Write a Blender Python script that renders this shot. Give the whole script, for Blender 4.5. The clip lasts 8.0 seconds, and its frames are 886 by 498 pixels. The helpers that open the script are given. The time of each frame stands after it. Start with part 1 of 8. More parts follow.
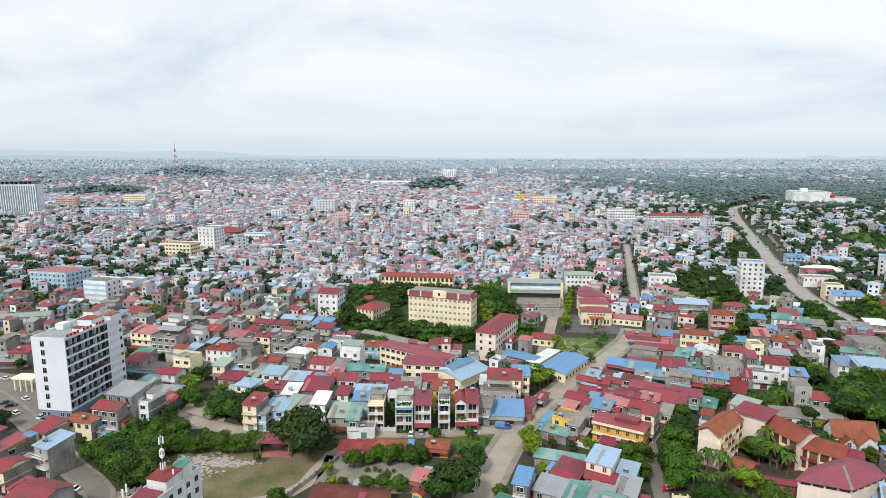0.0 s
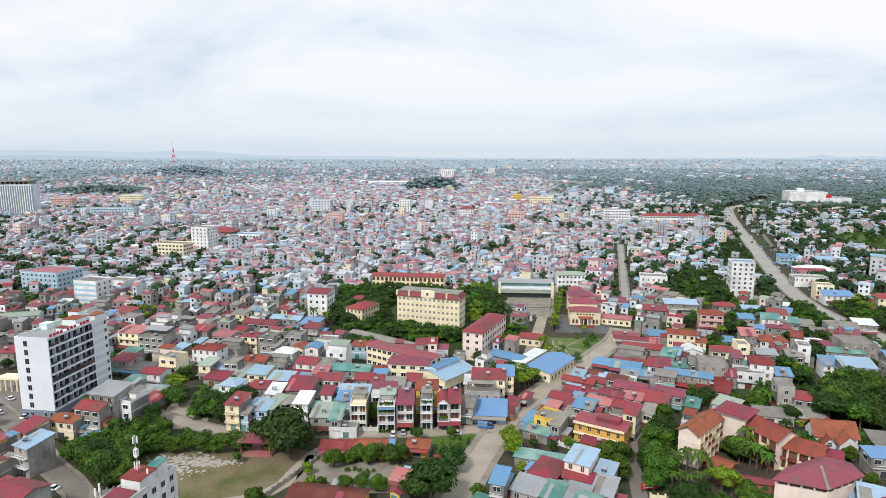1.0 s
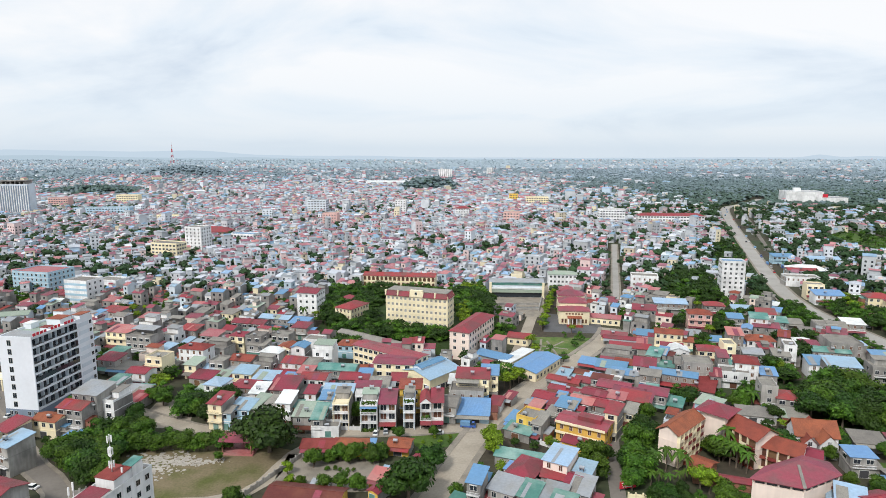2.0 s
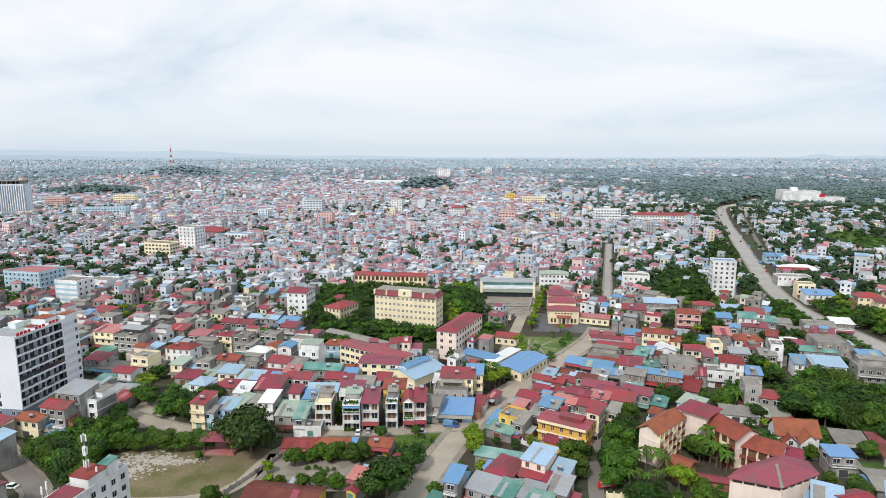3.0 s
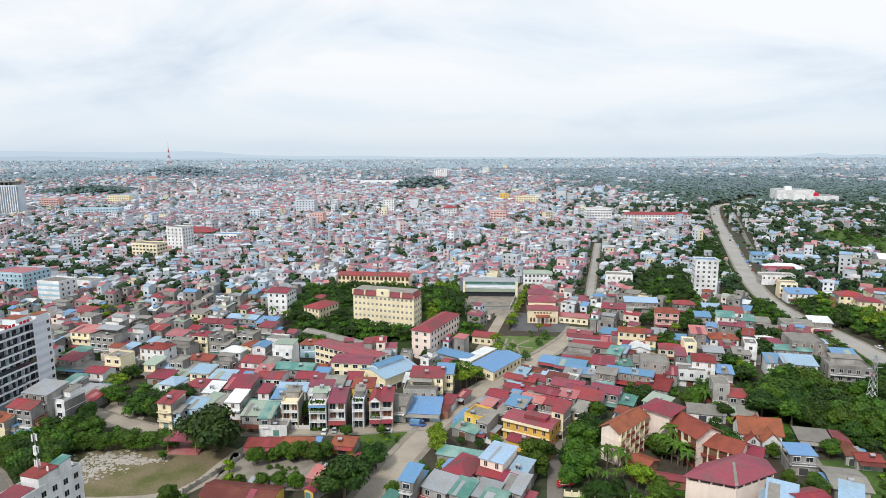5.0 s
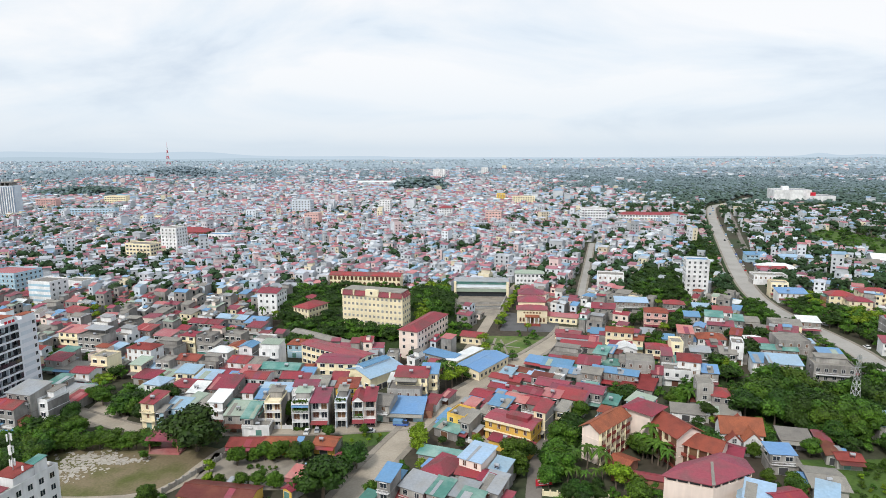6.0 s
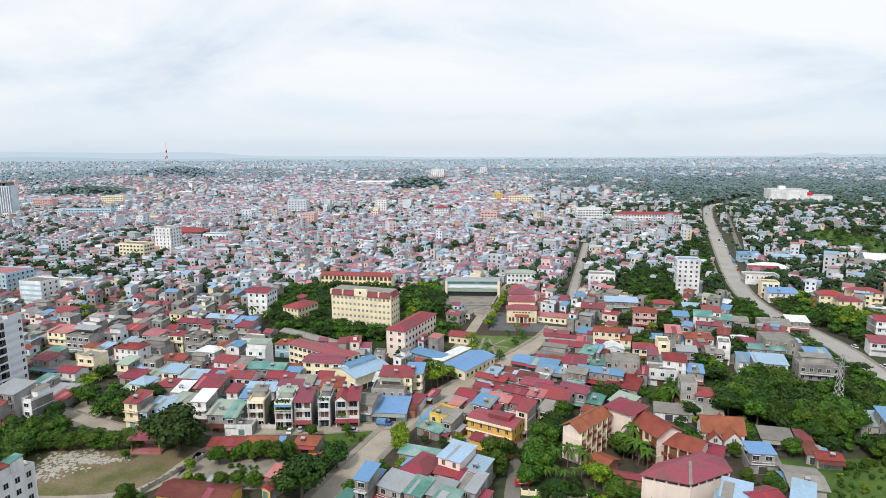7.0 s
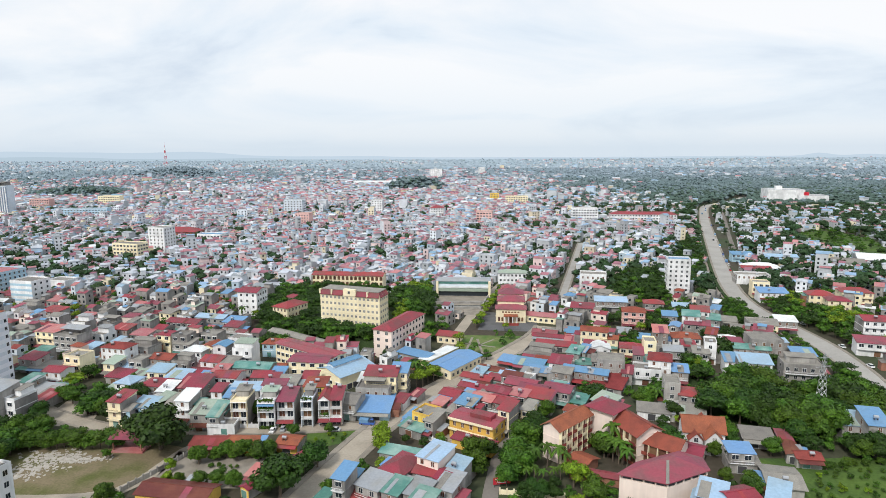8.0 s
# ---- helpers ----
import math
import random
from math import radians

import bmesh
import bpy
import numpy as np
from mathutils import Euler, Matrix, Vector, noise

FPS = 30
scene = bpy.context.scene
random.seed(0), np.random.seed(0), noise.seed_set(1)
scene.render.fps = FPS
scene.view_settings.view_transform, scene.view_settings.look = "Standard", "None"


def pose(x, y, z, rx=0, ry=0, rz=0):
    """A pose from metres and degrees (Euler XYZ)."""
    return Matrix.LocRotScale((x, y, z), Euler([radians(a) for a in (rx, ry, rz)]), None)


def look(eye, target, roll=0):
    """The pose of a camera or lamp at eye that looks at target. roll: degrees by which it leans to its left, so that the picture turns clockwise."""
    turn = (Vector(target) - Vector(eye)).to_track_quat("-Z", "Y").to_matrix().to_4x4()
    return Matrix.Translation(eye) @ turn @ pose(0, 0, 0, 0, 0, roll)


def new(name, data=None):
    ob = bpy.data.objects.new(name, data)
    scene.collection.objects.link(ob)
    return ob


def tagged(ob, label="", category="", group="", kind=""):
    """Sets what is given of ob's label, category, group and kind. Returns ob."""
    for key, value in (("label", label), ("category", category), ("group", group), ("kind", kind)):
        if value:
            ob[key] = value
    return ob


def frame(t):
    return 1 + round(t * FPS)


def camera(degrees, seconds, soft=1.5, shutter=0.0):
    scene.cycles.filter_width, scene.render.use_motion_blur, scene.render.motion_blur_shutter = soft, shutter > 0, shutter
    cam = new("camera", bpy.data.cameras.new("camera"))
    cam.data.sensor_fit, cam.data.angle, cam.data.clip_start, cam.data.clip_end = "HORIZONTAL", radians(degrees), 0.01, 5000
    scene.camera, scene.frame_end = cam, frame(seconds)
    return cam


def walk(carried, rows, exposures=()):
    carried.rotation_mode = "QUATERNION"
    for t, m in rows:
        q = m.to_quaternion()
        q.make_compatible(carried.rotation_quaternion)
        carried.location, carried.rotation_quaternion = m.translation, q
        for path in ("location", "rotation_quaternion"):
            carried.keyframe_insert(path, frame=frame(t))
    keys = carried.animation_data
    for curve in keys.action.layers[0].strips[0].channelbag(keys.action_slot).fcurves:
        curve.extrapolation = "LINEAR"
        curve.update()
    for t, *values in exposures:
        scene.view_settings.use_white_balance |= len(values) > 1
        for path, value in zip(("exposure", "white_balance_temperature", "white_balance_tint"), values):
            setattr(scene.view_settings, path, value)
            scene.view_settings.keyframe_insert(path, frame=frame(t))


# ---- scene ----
cam = camera(72.0, 8.0, soft=0.7)
METRES, EYE, TILT, LEAN, TURN = 51.0, 100.0, -9.4, 0.0, 0.0
ROWS = [
    (0.0, 0.0, 0.0, 0.0, 0.0, 0.0, -0.0),
    (0.5, 0.0624, -0.0022, -0.0015, 0.01, 0.0, 0.01),
    (1.0, 0.1248, -0.0041, -0.0019, 0.01, 0.01, 0.01),
    (1.5, 0.1868, -0.006, -0.0029, 0.02, 0.0, 0.01),
    (3.0, 0.3754, -0.0106, -0.0062, 0.08, -0.03, 0.04),
    (3.5, 0.4372, -0.0125, -0.0066, 0.1, -0.03, 0.09),
    (4.0, 0.499, -0.0145, -0.0072, 0.14, -0.03, 0.13),
    (4.5, 0.5613, -0.0165, -0.0084, 0.17, -0.04, 0.16),
    (6.0, 0.7504, -0.0201, -0.0133, 0.26, -0.01, 0.24),
    (6.5, 0.8125, -0.0221, -0.0148, 0.28, -0.01, 0.25),
    (7.0, 0.8748, -0.024, -0.0163, 0.31, -0.01, 0.26),
    (7.5, 0.9371, -0.0265, -0.0182, 0.32, -0.01, 0.25),
    (8.0, 0.9993, -0.0285, -0.0195, 0.34, -0.01, 0.25),
]
walk(cam, [(t, pose(0, 0, EYE, TILT, LEAN, TURN) @ pose(METRES * x, METRES * y, METRES * z, 90 + pitch, roll, yaw)) for t, x, y, z, yaw, pitch, roll in ROWS], [(0.0, -0.02, 6370, 10), (8.0, -0.02, 6370, 10)])

# world: overcast sky with broken cloud, and a soft veiled sun
world = bpy.data.worlds.new("overcast_sky")
scene.world = world
world.use_nodes = True
wt = world.node_tree
wt.nodes.clear()


def wn(kind, **kw):
    n = wt.nodes.new(kind)
    for k, v in kw.items():
        n.inputs[k].default_value = v
    return n


def wmath(op, a, b):
    n = wt.nodes.new("ShaderNodeMath")
    n.operation = op
    for i, q in enumerate((a, b)):
        if isinstance(q, (int, float)):
            n.inputs[i].default_value = q
        else:
            wt.links.new(q, n.inputs[i])
    return n.outputs[0]


SUN_EL, SUN_ROT = radians(47), radians(-150)
tc = wt.nodes.new("ShaderNodeTexCoord")
sp = wt.nodes.new("ShaderNodeSeparateXYZ")
wt.links.new(tc.outputs["Generated"], sp.inputs[0])
rise = wmath("ADD", wmath("MAXIMUM", sp.outputs[2], 0.0), 0.16)
cb = wt.nodes.new("ShaderNodeCombineXYZ")
wt.links.new(wmath("DIVIDE", sp.outputs[0], rise), cb.inputs[0])
wt.links.new(wmath("DIVIDE", sp.outputs[1], rise), cb.inputs[1])
cb.inputs[2].default_value = 3.1
big = wn("ShaderNodeTexNoise", Scale=0.55, Detail=9.0, Roughness=0.55, Distortion=0.5)
wt.links.new(cb.outputs[0], big.inputs["Vector"])
ramp = wt.nodes.new("ShaderNodeValToRGB")
ramp.color_ramp.elements[0].position, ramp.color_ramp.elements[0].color = 0.36, (0.62, 0.72, 0.84, 1)
ramp.color_ramp.elements[1].position, ramp.color_ramp.elements[1].color = 0.58, (1.0, 1.0, 1.0, 1)
mid = ramp.color_ramp.elements.new(0.47)
mid.color = (0.83, 0.90, 0.965, 1)
wt.links.new(big.outputs["Fac"], ramp.inputs[0])
low = wt.nodes.new("ShaderNodeValToRGB")     # pale belt towards the horizon
low.color_ramp.elements[0].position, low.color_ramp.elements[0].color = 0.0, (0.70, 0.79, 0.87, 1)
low.color_ramp.elements[1].position, low.color_ramp.elements[1].color = 0.16, (1, 1, 1, 1)
belt = low.color_ramp.elements.new(0.02)
belt.color = (0.78, 0.85, 0.91, 1)
belt2 = low.color_ramp.elements.new(0.06)
belt2.color = (0.80, 0.875, 0.945, 1)
wt.links.new(sp.outputs[2], low.inputs[0])
mulc = wt.nodes.new("ShaderNodeMixRGB")
near_h = wt.nodes.new("ShaderNodeMapRange")
near_h.inputs[1].default_value, near_h.inputs[2].default_value = 0.0, 0.17
near_h.inputs[3].default_value, near_h.inputs[4].default_value = 0.9, 0.0
wt.links.new(sp.outputs[2], near_h.inputs[0])
wt.links.new(near_h.outputs[0], mulc.inputs[0])
mulc.blend_type = "MIX"
wt.links.new(ramp.outputs[0], mulc.inputs[1])
wt.links.new(low.outputs[0], mulc.inputs[2])
sky = wt.nodes.new("ShaderNodeTexSky")
sky.sky_type = "NISHITA"
sky.sun_disc, sky.sun_elevation, sky.sun_rotation = False, SUN_EL, SUN_ROT
bg_sky, bg_cloud = wn("ShaderNodeBackground", Strength=0.06), wn("ShaderNodeBackground", Strength=1.06)
wt.links.new(sky.outputs[0], bg_sky.inputs[0])
wt.links.new(mulc.outputs[0], bg_cloud.inputs[0])
mx = wn("ShaderNodeMixShader", Fac=0.9)
wt.links.new(bg_sky.outputs[0], mx.inputs[1])
wt.links.new(bg_cloud.outputs[0], mx.inputs[2])
wo = wt.nodes.new("ShaderNodeOutputWorld")
wt.links.new(mx.outputs[0], wo.inputs[0])
sun = new("sun", bpy.data.lights.new("sun", "SUN"))
sun.data.energy, sun.data.angle, sun.data.color = 2.95, radians(8), (1.0, 0.955, 0.88)
sun.matrix_world = look((0, 0, 300), (0 - 100 * math.sin(-SUN_ROT) * -1, 0 - 100 * math.cos(SUN_ROT), 300 - 100 * math.tan(SUN_EL)))


# ---- materials ----
def mat(name, col, rough=0.85, vary=0.18, stain=0.25, scale=0.35, island=0.0, streak=0.0, metal=0.0, bump=0.0, col2=None, obj=0.0, fine=4.0):
    """A surface with grain at two scales; island and obj shift the tone from piece to piece and from thing to thing."""
    m = bpy.data.materials.new(name)
    m.use_nodes = True
    t = m.node_tree
    b = t.nodes["Principled BSDF"]
    b.inputs["Roughness"].default_value, b.inputs["Metallic"].default_value = rough, metal
    b.inputs["Specular IOR Level"].default_value = 0.5 if rough < 0.35 else 0.22
    geo = t.nodes.new("ShaderNodeNewGeometry")
    n1, n2 = t.nodes.new("ShaderNodeTexNoise"), t.nodes.new("ShaderNodeTexNoise")
    n1.inputs["Scale"].default_value, n1.inputs["Detail"].default_value = scale, 5
    n2.inputs["Scale"].default_value, n2.inputs["Detail"].default_value = scale * fine * 2.5, 6
    mp = t.nodes.new("ShaderNodeMapping")
    if streak:
        mp.inputs["Scale"].default_value = (1, 1, streak)
    t.links.new(geo.outputs["Position"], mp.inputs[0])
    t.links.new(geo.outputs["Position"], n1.inputs["Vector"])
    t.links.new(mp.outputs[0], n2.inputs["Vector"])
    base = t.nodes.new("ShaderNodeMixRGB")
    base.inputs[1].default_value = (*col, 1)
    base.inputs[2].default_value = (*(col2 or [c * (1 - stain * 2) for c in col]), 1)
    rng = t.nodes.new("ShaderNodeMapRange")
    rng.inputs[1].default_value, rng.inputs[2].default_value = 0.42, 0.68
    rng.inputs[4].default_value = 1.0 if col2 else 0.7
    t.links.new(n1.outputs["Fac"], rng.inputs[0])
    t.links.new(rng.outputs[0], base.inputs[0])
    hsv = t.nodes.new("ShaderNodeHueSaturation")
    v = t.nodes.new("ShaderNodeMapRange")
    v.inputs[1].default_value, v.inputs[2].default_value = 0.25, 0.75
    v.inputs[3].default_value, v.inputs[4].default_value = 1 - vary, 1 + vary
    t.links.new(n2.outputs["Fac"], v.inputs[0])
    val = v.outputs[0]
    for amount, node, sock in ((island, "ShaderNodeNewGeometry", "Random Per Island"), (obj, "ShaderNodeObjectInfo", "Random")):
        if amount:
            src = t.nodes.new(node)
            r = t.nodes.new("ShaderNodeMapRange")
            r.inputs[3].default_value, r.inputs[4].default_value = 1 - amount, 1 + amount * 0.8
            t.links.new(src.outputs[sock], r.inputs[0])
            mm = t.nodes.new("ShaderNodeMath")
            mm.operation = "MULTIPLY"
            t.links.new(val, mm.inputs[0])
            t.links.new(r.outputs[0], mm.inputs[1])
            val = mm.outputs[0]
            hr = t.nodes.new("ShaderNodeMapRange")
            hr.inputs[3].default_value, hr.inputs[4].default_value = 0.5 - amount * 0.06, 0.5 + amount * 0.06
            t.links.new(src.outputs[sock], hr.inputs[0])
            t.links.new(hr.outputs[0], hsv.inputs["Hue"])
    t.links.new(val, hsv.inputs["Value"])
    t.links.new(base.outputs[0], hsv.inputs["Color"])
    t.links.new(hsv.outputs[0], b.inputs["Base Color"])
    if bump:
        bm_ = t.nodes.new("ShaderNodeBump")
        bm_.inputs["Strength"].default_value, bm_.inputs["Distance"].default_value = bump, 0.15
        t.links.new(n2.outputs["Fac"], bm_.inputs["Height"])
        t.links.new(bm_.outputs[0], b.inputs["Normal"])
    return m


def sheet(name, col, col2=None, rough=0.55, obj=0.16):
    """Ribbed painted sheet metal, faded and rusty in places."""
    m = mat(name, col, rough, 0.11, 0.2, 0.16, obj=obj, fine=3.0, col2=col2, island=0.1)
    t = m.node_tree
    w = t.nodes.new("ShaderNodeTexWave")
    w.inputs["Scale"].default_value = 1.1
    tcn = t.nodes.new("ShaderNodeTexCoord")
    t.links.new(tcn.outputs["Object"], w.inputs["Vector"])
    bp = t.nodes.new("ShaderNodeBump")
    bp.inputs["Strength"].default_value, bp.inputs["Distance"].default_value = 0.5, 0.06
    t.links.new(w.outputs["Fac"], bp.inputs["Height"])
    t.links.new(bp.outputs[0], t.nodes["Principled BSDF"].inputs["Normal"])
    return m


ROOF = {
    "r": sheet("red_sheet", (0.275, 0.044, 0.058), (0.17, 0.06, 0.06)),
    "m": sheet("faded_crimson_sheet", (0.27, 0.062, 0.088), (0.18, 0.078, 0.085)),
    "p": sheet("pale_red_sheet", (0.40, 0.13, 0.13), (0.40, 0.2, 0.19)),
    "o": mat("orange_clay_tile", (0.265, 0.076, 0.046), 0.8, 0.22, 0.2, 0.3, obj=0.15, bump=0.5, col2=(0.19, 0.06, 0.04), fine=6),
    "d": mat("dark_red_tile", (0.24, 0.055, 0.045), 0.75, 0.2, 0.2, 0.3, obj=0.15, bump=0.4, fine=6),
    "b": sheet("blue_sheet", (0.13, 0.265, 0.45), (0.15, 0.27, 0.42)),
    "l": sheet("pale_blue_sheet", (0.29, 0.42, 0.55), (0.28, 0.37, 0.45)),
    "g": sheet("green_sheet", (0.08, 0.21, 0.18), (0.22, 0.34, 0.30)),
    "e": sheet("pale_green_sheet", (0.29, 0.36, 0.29), (0.33, 0.37, 0.31)),
    "y": mat("weathered_cement_roof", (0.24, 0.225, 0.20), 0.9, 0.2, 0.3, 0.3, obj=0.2, col2=(0.19, 0.18, 0.165), bump=0.3),
    "a": sheet("grey_sheet", (0.29, 0.31, 0.335), (0.27, 0.27, 0.26)),
    "w": sheet("white_sheet", (0.68, 0.70, 0.70), (0.52, 0.53, 0.52)),
    "n": sheet("rusty_brown_sheet", (0.125, 0.036, 0.030), (0.17, 0.06, 0.04)),
}
WALL = {
    "w": mat("white_plaster", (0.80, 0.80, 0.80), 0.85, 0.12, 0.2, 0.12, obj=0.08, streak=0.15),
    "c": mat("cream_plaster", (0.86, 0.76, 0.53), 0.85, 0.07, 0.10, 0.12, obj=0.08, streak=0.15),
    "y": mat("yellow_plaster", (0.74, 0.49, 0.11), 0.85, 0.08, 0.12, 0.15, obj=0.1, streak=0.15),
    "g": mat("bare_cement_render", (0.34, 0.325, 0.305), 0.92, 0.16, 0.34, 0.15, obj=0.2, streak=0.12),
    "p": mat("pink_plaster", (0.72, 0.46, 0.42), 0.85, 0.08, 0.1, 0.15, obj=0.1, streak=0.15),
    "k": mat("pale_pink_plaster", (0.82, 0.69, 0.61), 0.85, 0.06, 0.12, 0.1, streak=0.12),
    "l": mat("light_blue_plaster", (0.42, 0.60, 0.72), 0.85, 0.08, 0.1, 0.15, obj=0.1, streak=0.15),
    "s": mat("grey_blue_plaster", (0.62, 0.68, 0.74), 0.8, 0.06, 0.08, 0.1, streak=0.15),
    "d": mat("slate_blue_plaster", (0.20, 0.25, 0.32), 0.8, 0.06, 0.08, 0.1),
    "b": mat("brick_wall", (0.33, 0.16, 0.11), 0.9, 0.2, 0.2, 0.4, bump=0.3),
}
# wall and roof colours with distance haze mixed into the base colour
HAZED = {
    "w": mat("hazed_white_plaster", (0.72, 0.76, 0.80), 0.85, 0.08, 0.15, 0.1, island=0.18),
    "g": mat("hazed_grey_plaster", (0.56, 0.58, 0.605), 0.85, 0.08, 0.15, 0.1, island=0.3),
    "c": mat("hazed_cream_plaster", (0.70, 0.62, 0.46), 0.85, 0.05, 0.1, 0.1, island=0.15),
    "k": mat("hazed_pink_plaster", (0.68, 0.53, 0.52), 0.85, 0.05, 0.1, 0.1, island=0.18),
    "s": mat("hazed_blue_plaster", (0.48, 0.59, 0.68), 0.85, 0.05, 0.1, 0.1, island=0.18),
    "r": mat("hazed_red_roof", (0.38, 0.17, 0.20), 0.7, 0.12, 0.2, 0.1, island=0.4),
    "y": mat("hazed_grey_roof", (0.42, 0.45, 0.49), 0.8, 0.12, 0.2, 0.1, island=0.4),
    "b": mat("hazed_blue_roof", (0.25, 0.38, 0.52), 0.6, 0.08, 0.15, 0.1, island=0.25),
    "l": mat("hazed_pale_roof", (0.58, 0.61, 0.63), 0.7, 0.08, 0.15, 0.1, island=0.25),
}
HOTELW = mat("clean_blue_white_paint", (0.74, 0.77, 0.82), 0.7, 0.03, 0.06, 0.08)
GLASS = mat("dark_window_glass", (0.028, 0.036, 0.045), 0.12, 0.2, 0.1, 0.5, obj=0.3)
FRAME = mat("white_window_frame", (0.62, 0.62, 0.60), 0.6, 0.05, 0.1)
BROWN = mat("brown_wood_shutter", (0.16, 0.08, 0.05), 0.6, 0.15, 0.2, obj=0.3)
STEEL = mat("steel", (0.55, 0.56, 0.58), 0.3, 0.05, 0.1, metal=0.9)
DARK = mat("dark_steel", (0.07, 0.07, 0.075), 0.5, 0.1, 0.1)
WHITE = mat("white_paint", (0.80, 0.80, 0.80), 0.5, 0.04, 0.06)
REDP = mat("red_paint", (0.55, 0.03, 0.05), 0.5, 0.06, 0.1)
GROUND = mat("mixed_earth_and_scrub", (0.062, 0.052, 0.038), 0.95, 0.25, 0.3, 0.02, col2=(0.045, 0.065, 0.03), fine=8)
# field green pulled to blue-grey: haze painted into the ground colour
HAZED_PADDY = mat("hazed_rice_and_pasture", (0.18, 0.235, 0.24), 0.95, 0.2, 0.2, 0.004, col2=(0.24, 0.31, 0.31), fine=5)
CONCRETE = mat("worn_concrete_road", (0.36, 0.315, 0.255), 0.92, 0.12, 0.16, 0.09, fine=6)
HIGHROAD = mat("pale_dusty_highway", (0.35, 0.335, 0.31), 0.92, 0.08, 0.12, 0.05, fine=6)
ASPHALT = mat("dusty_asphalt", (0.20, 0.18, 0.16), 0.92, 0.1, 0.15, 0.06, fine=6)
DARKPAVE = mat("dark_paving", (0.12, 0.12, 0.125), 0.85, 0.15, 0.2, 0.1, fine=6)
PAVE = mat("pavement_slabs", (0.27, 0.24, 0.20), 0.9, 0.15, 0.2, 0.2, fine=6)
DIRT = mat("bare_yard_with_grass", (0.18, 0.145, 0.088), 0.95, 0.2, 0.2, 0.09, col2=(0.09, 0.10, 0.03), fine=6)
RUBBLE = mat("pale_rubble", (0.42, 0.39, 0.345), 0.95, 0.2, 0.2, 0.6)
LAWN = mat("mown_lawn", (0.075, 0.135, 0.03), 0.95, 0.2, 0.2, 0.15, col2=(0.17, 0.18, 0.075), fine=6)
FIELD = mat("overgrown_field", (0.075, 0.125, 0.024), 0.95, 0.25, 0.2, 0.06, col2=(0.045, 0.085, 0.025), fine=6, bump=0.6)
SCRUB = mat("scrub_undergrowth", (0.035, 0.06, 0.018), 0.95, 0.3, 0.3, 0.15, fine=6, bump=0.6)
WATER = mat("still_dark_water", (0.045, 0.045, 0.04), 0.12, 0.1, 0.1, 0.2)
LEAF = [
    mat("broad_leaf_green", (0.062, 0.125, 0.010), 0.6, 0.25, 0.2, 0.16, island=0.45, obj=0.22, col2=(0.030, 0.070, 0.008)),
    mat("dark_leaf_green", (0.030, 0.070, 0.008), 0.6, 0.25, 0.2, 0.16, island=0.45, obj=0.22, col2=(0.016, 0.042, 0.006)),
    mat("yellow_leaf_green", (0.15, 0.235, 0.012), 0.65, 0.25, 0.2, 0.4, island=0.5, obj=0.18),
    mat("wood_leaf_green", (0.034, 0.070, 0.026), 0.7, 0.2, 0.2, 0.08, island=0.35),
    # next four: wood colour made paler and bluer by distance to imitate haze
    mat("belt_wood_haze_green", (0.075, 0.118, 0.098), 0.8, 0.15, 0.15, 0.02, island=0.25),
    mat("hill_wood_haze_green", (0.130, 0.180, 0.190), 0.8, 0.15, 0.15, 0.02, island=0.22),
    mat("plain_wood_haze_green", (0.205, 0.262, 0.298), 0.85, 0.12, 0.12, 0.004, island=0.18),
    mat("outer_wood_haze_green", (0.285, 0.350, 0.400), 0.85, 0.10, 0.10, 0.004, island=0.12),
]
BARK = mat("bark", (0.14, 0.11, 0.085), 0.95, 0.2, 0.2, 1.5)


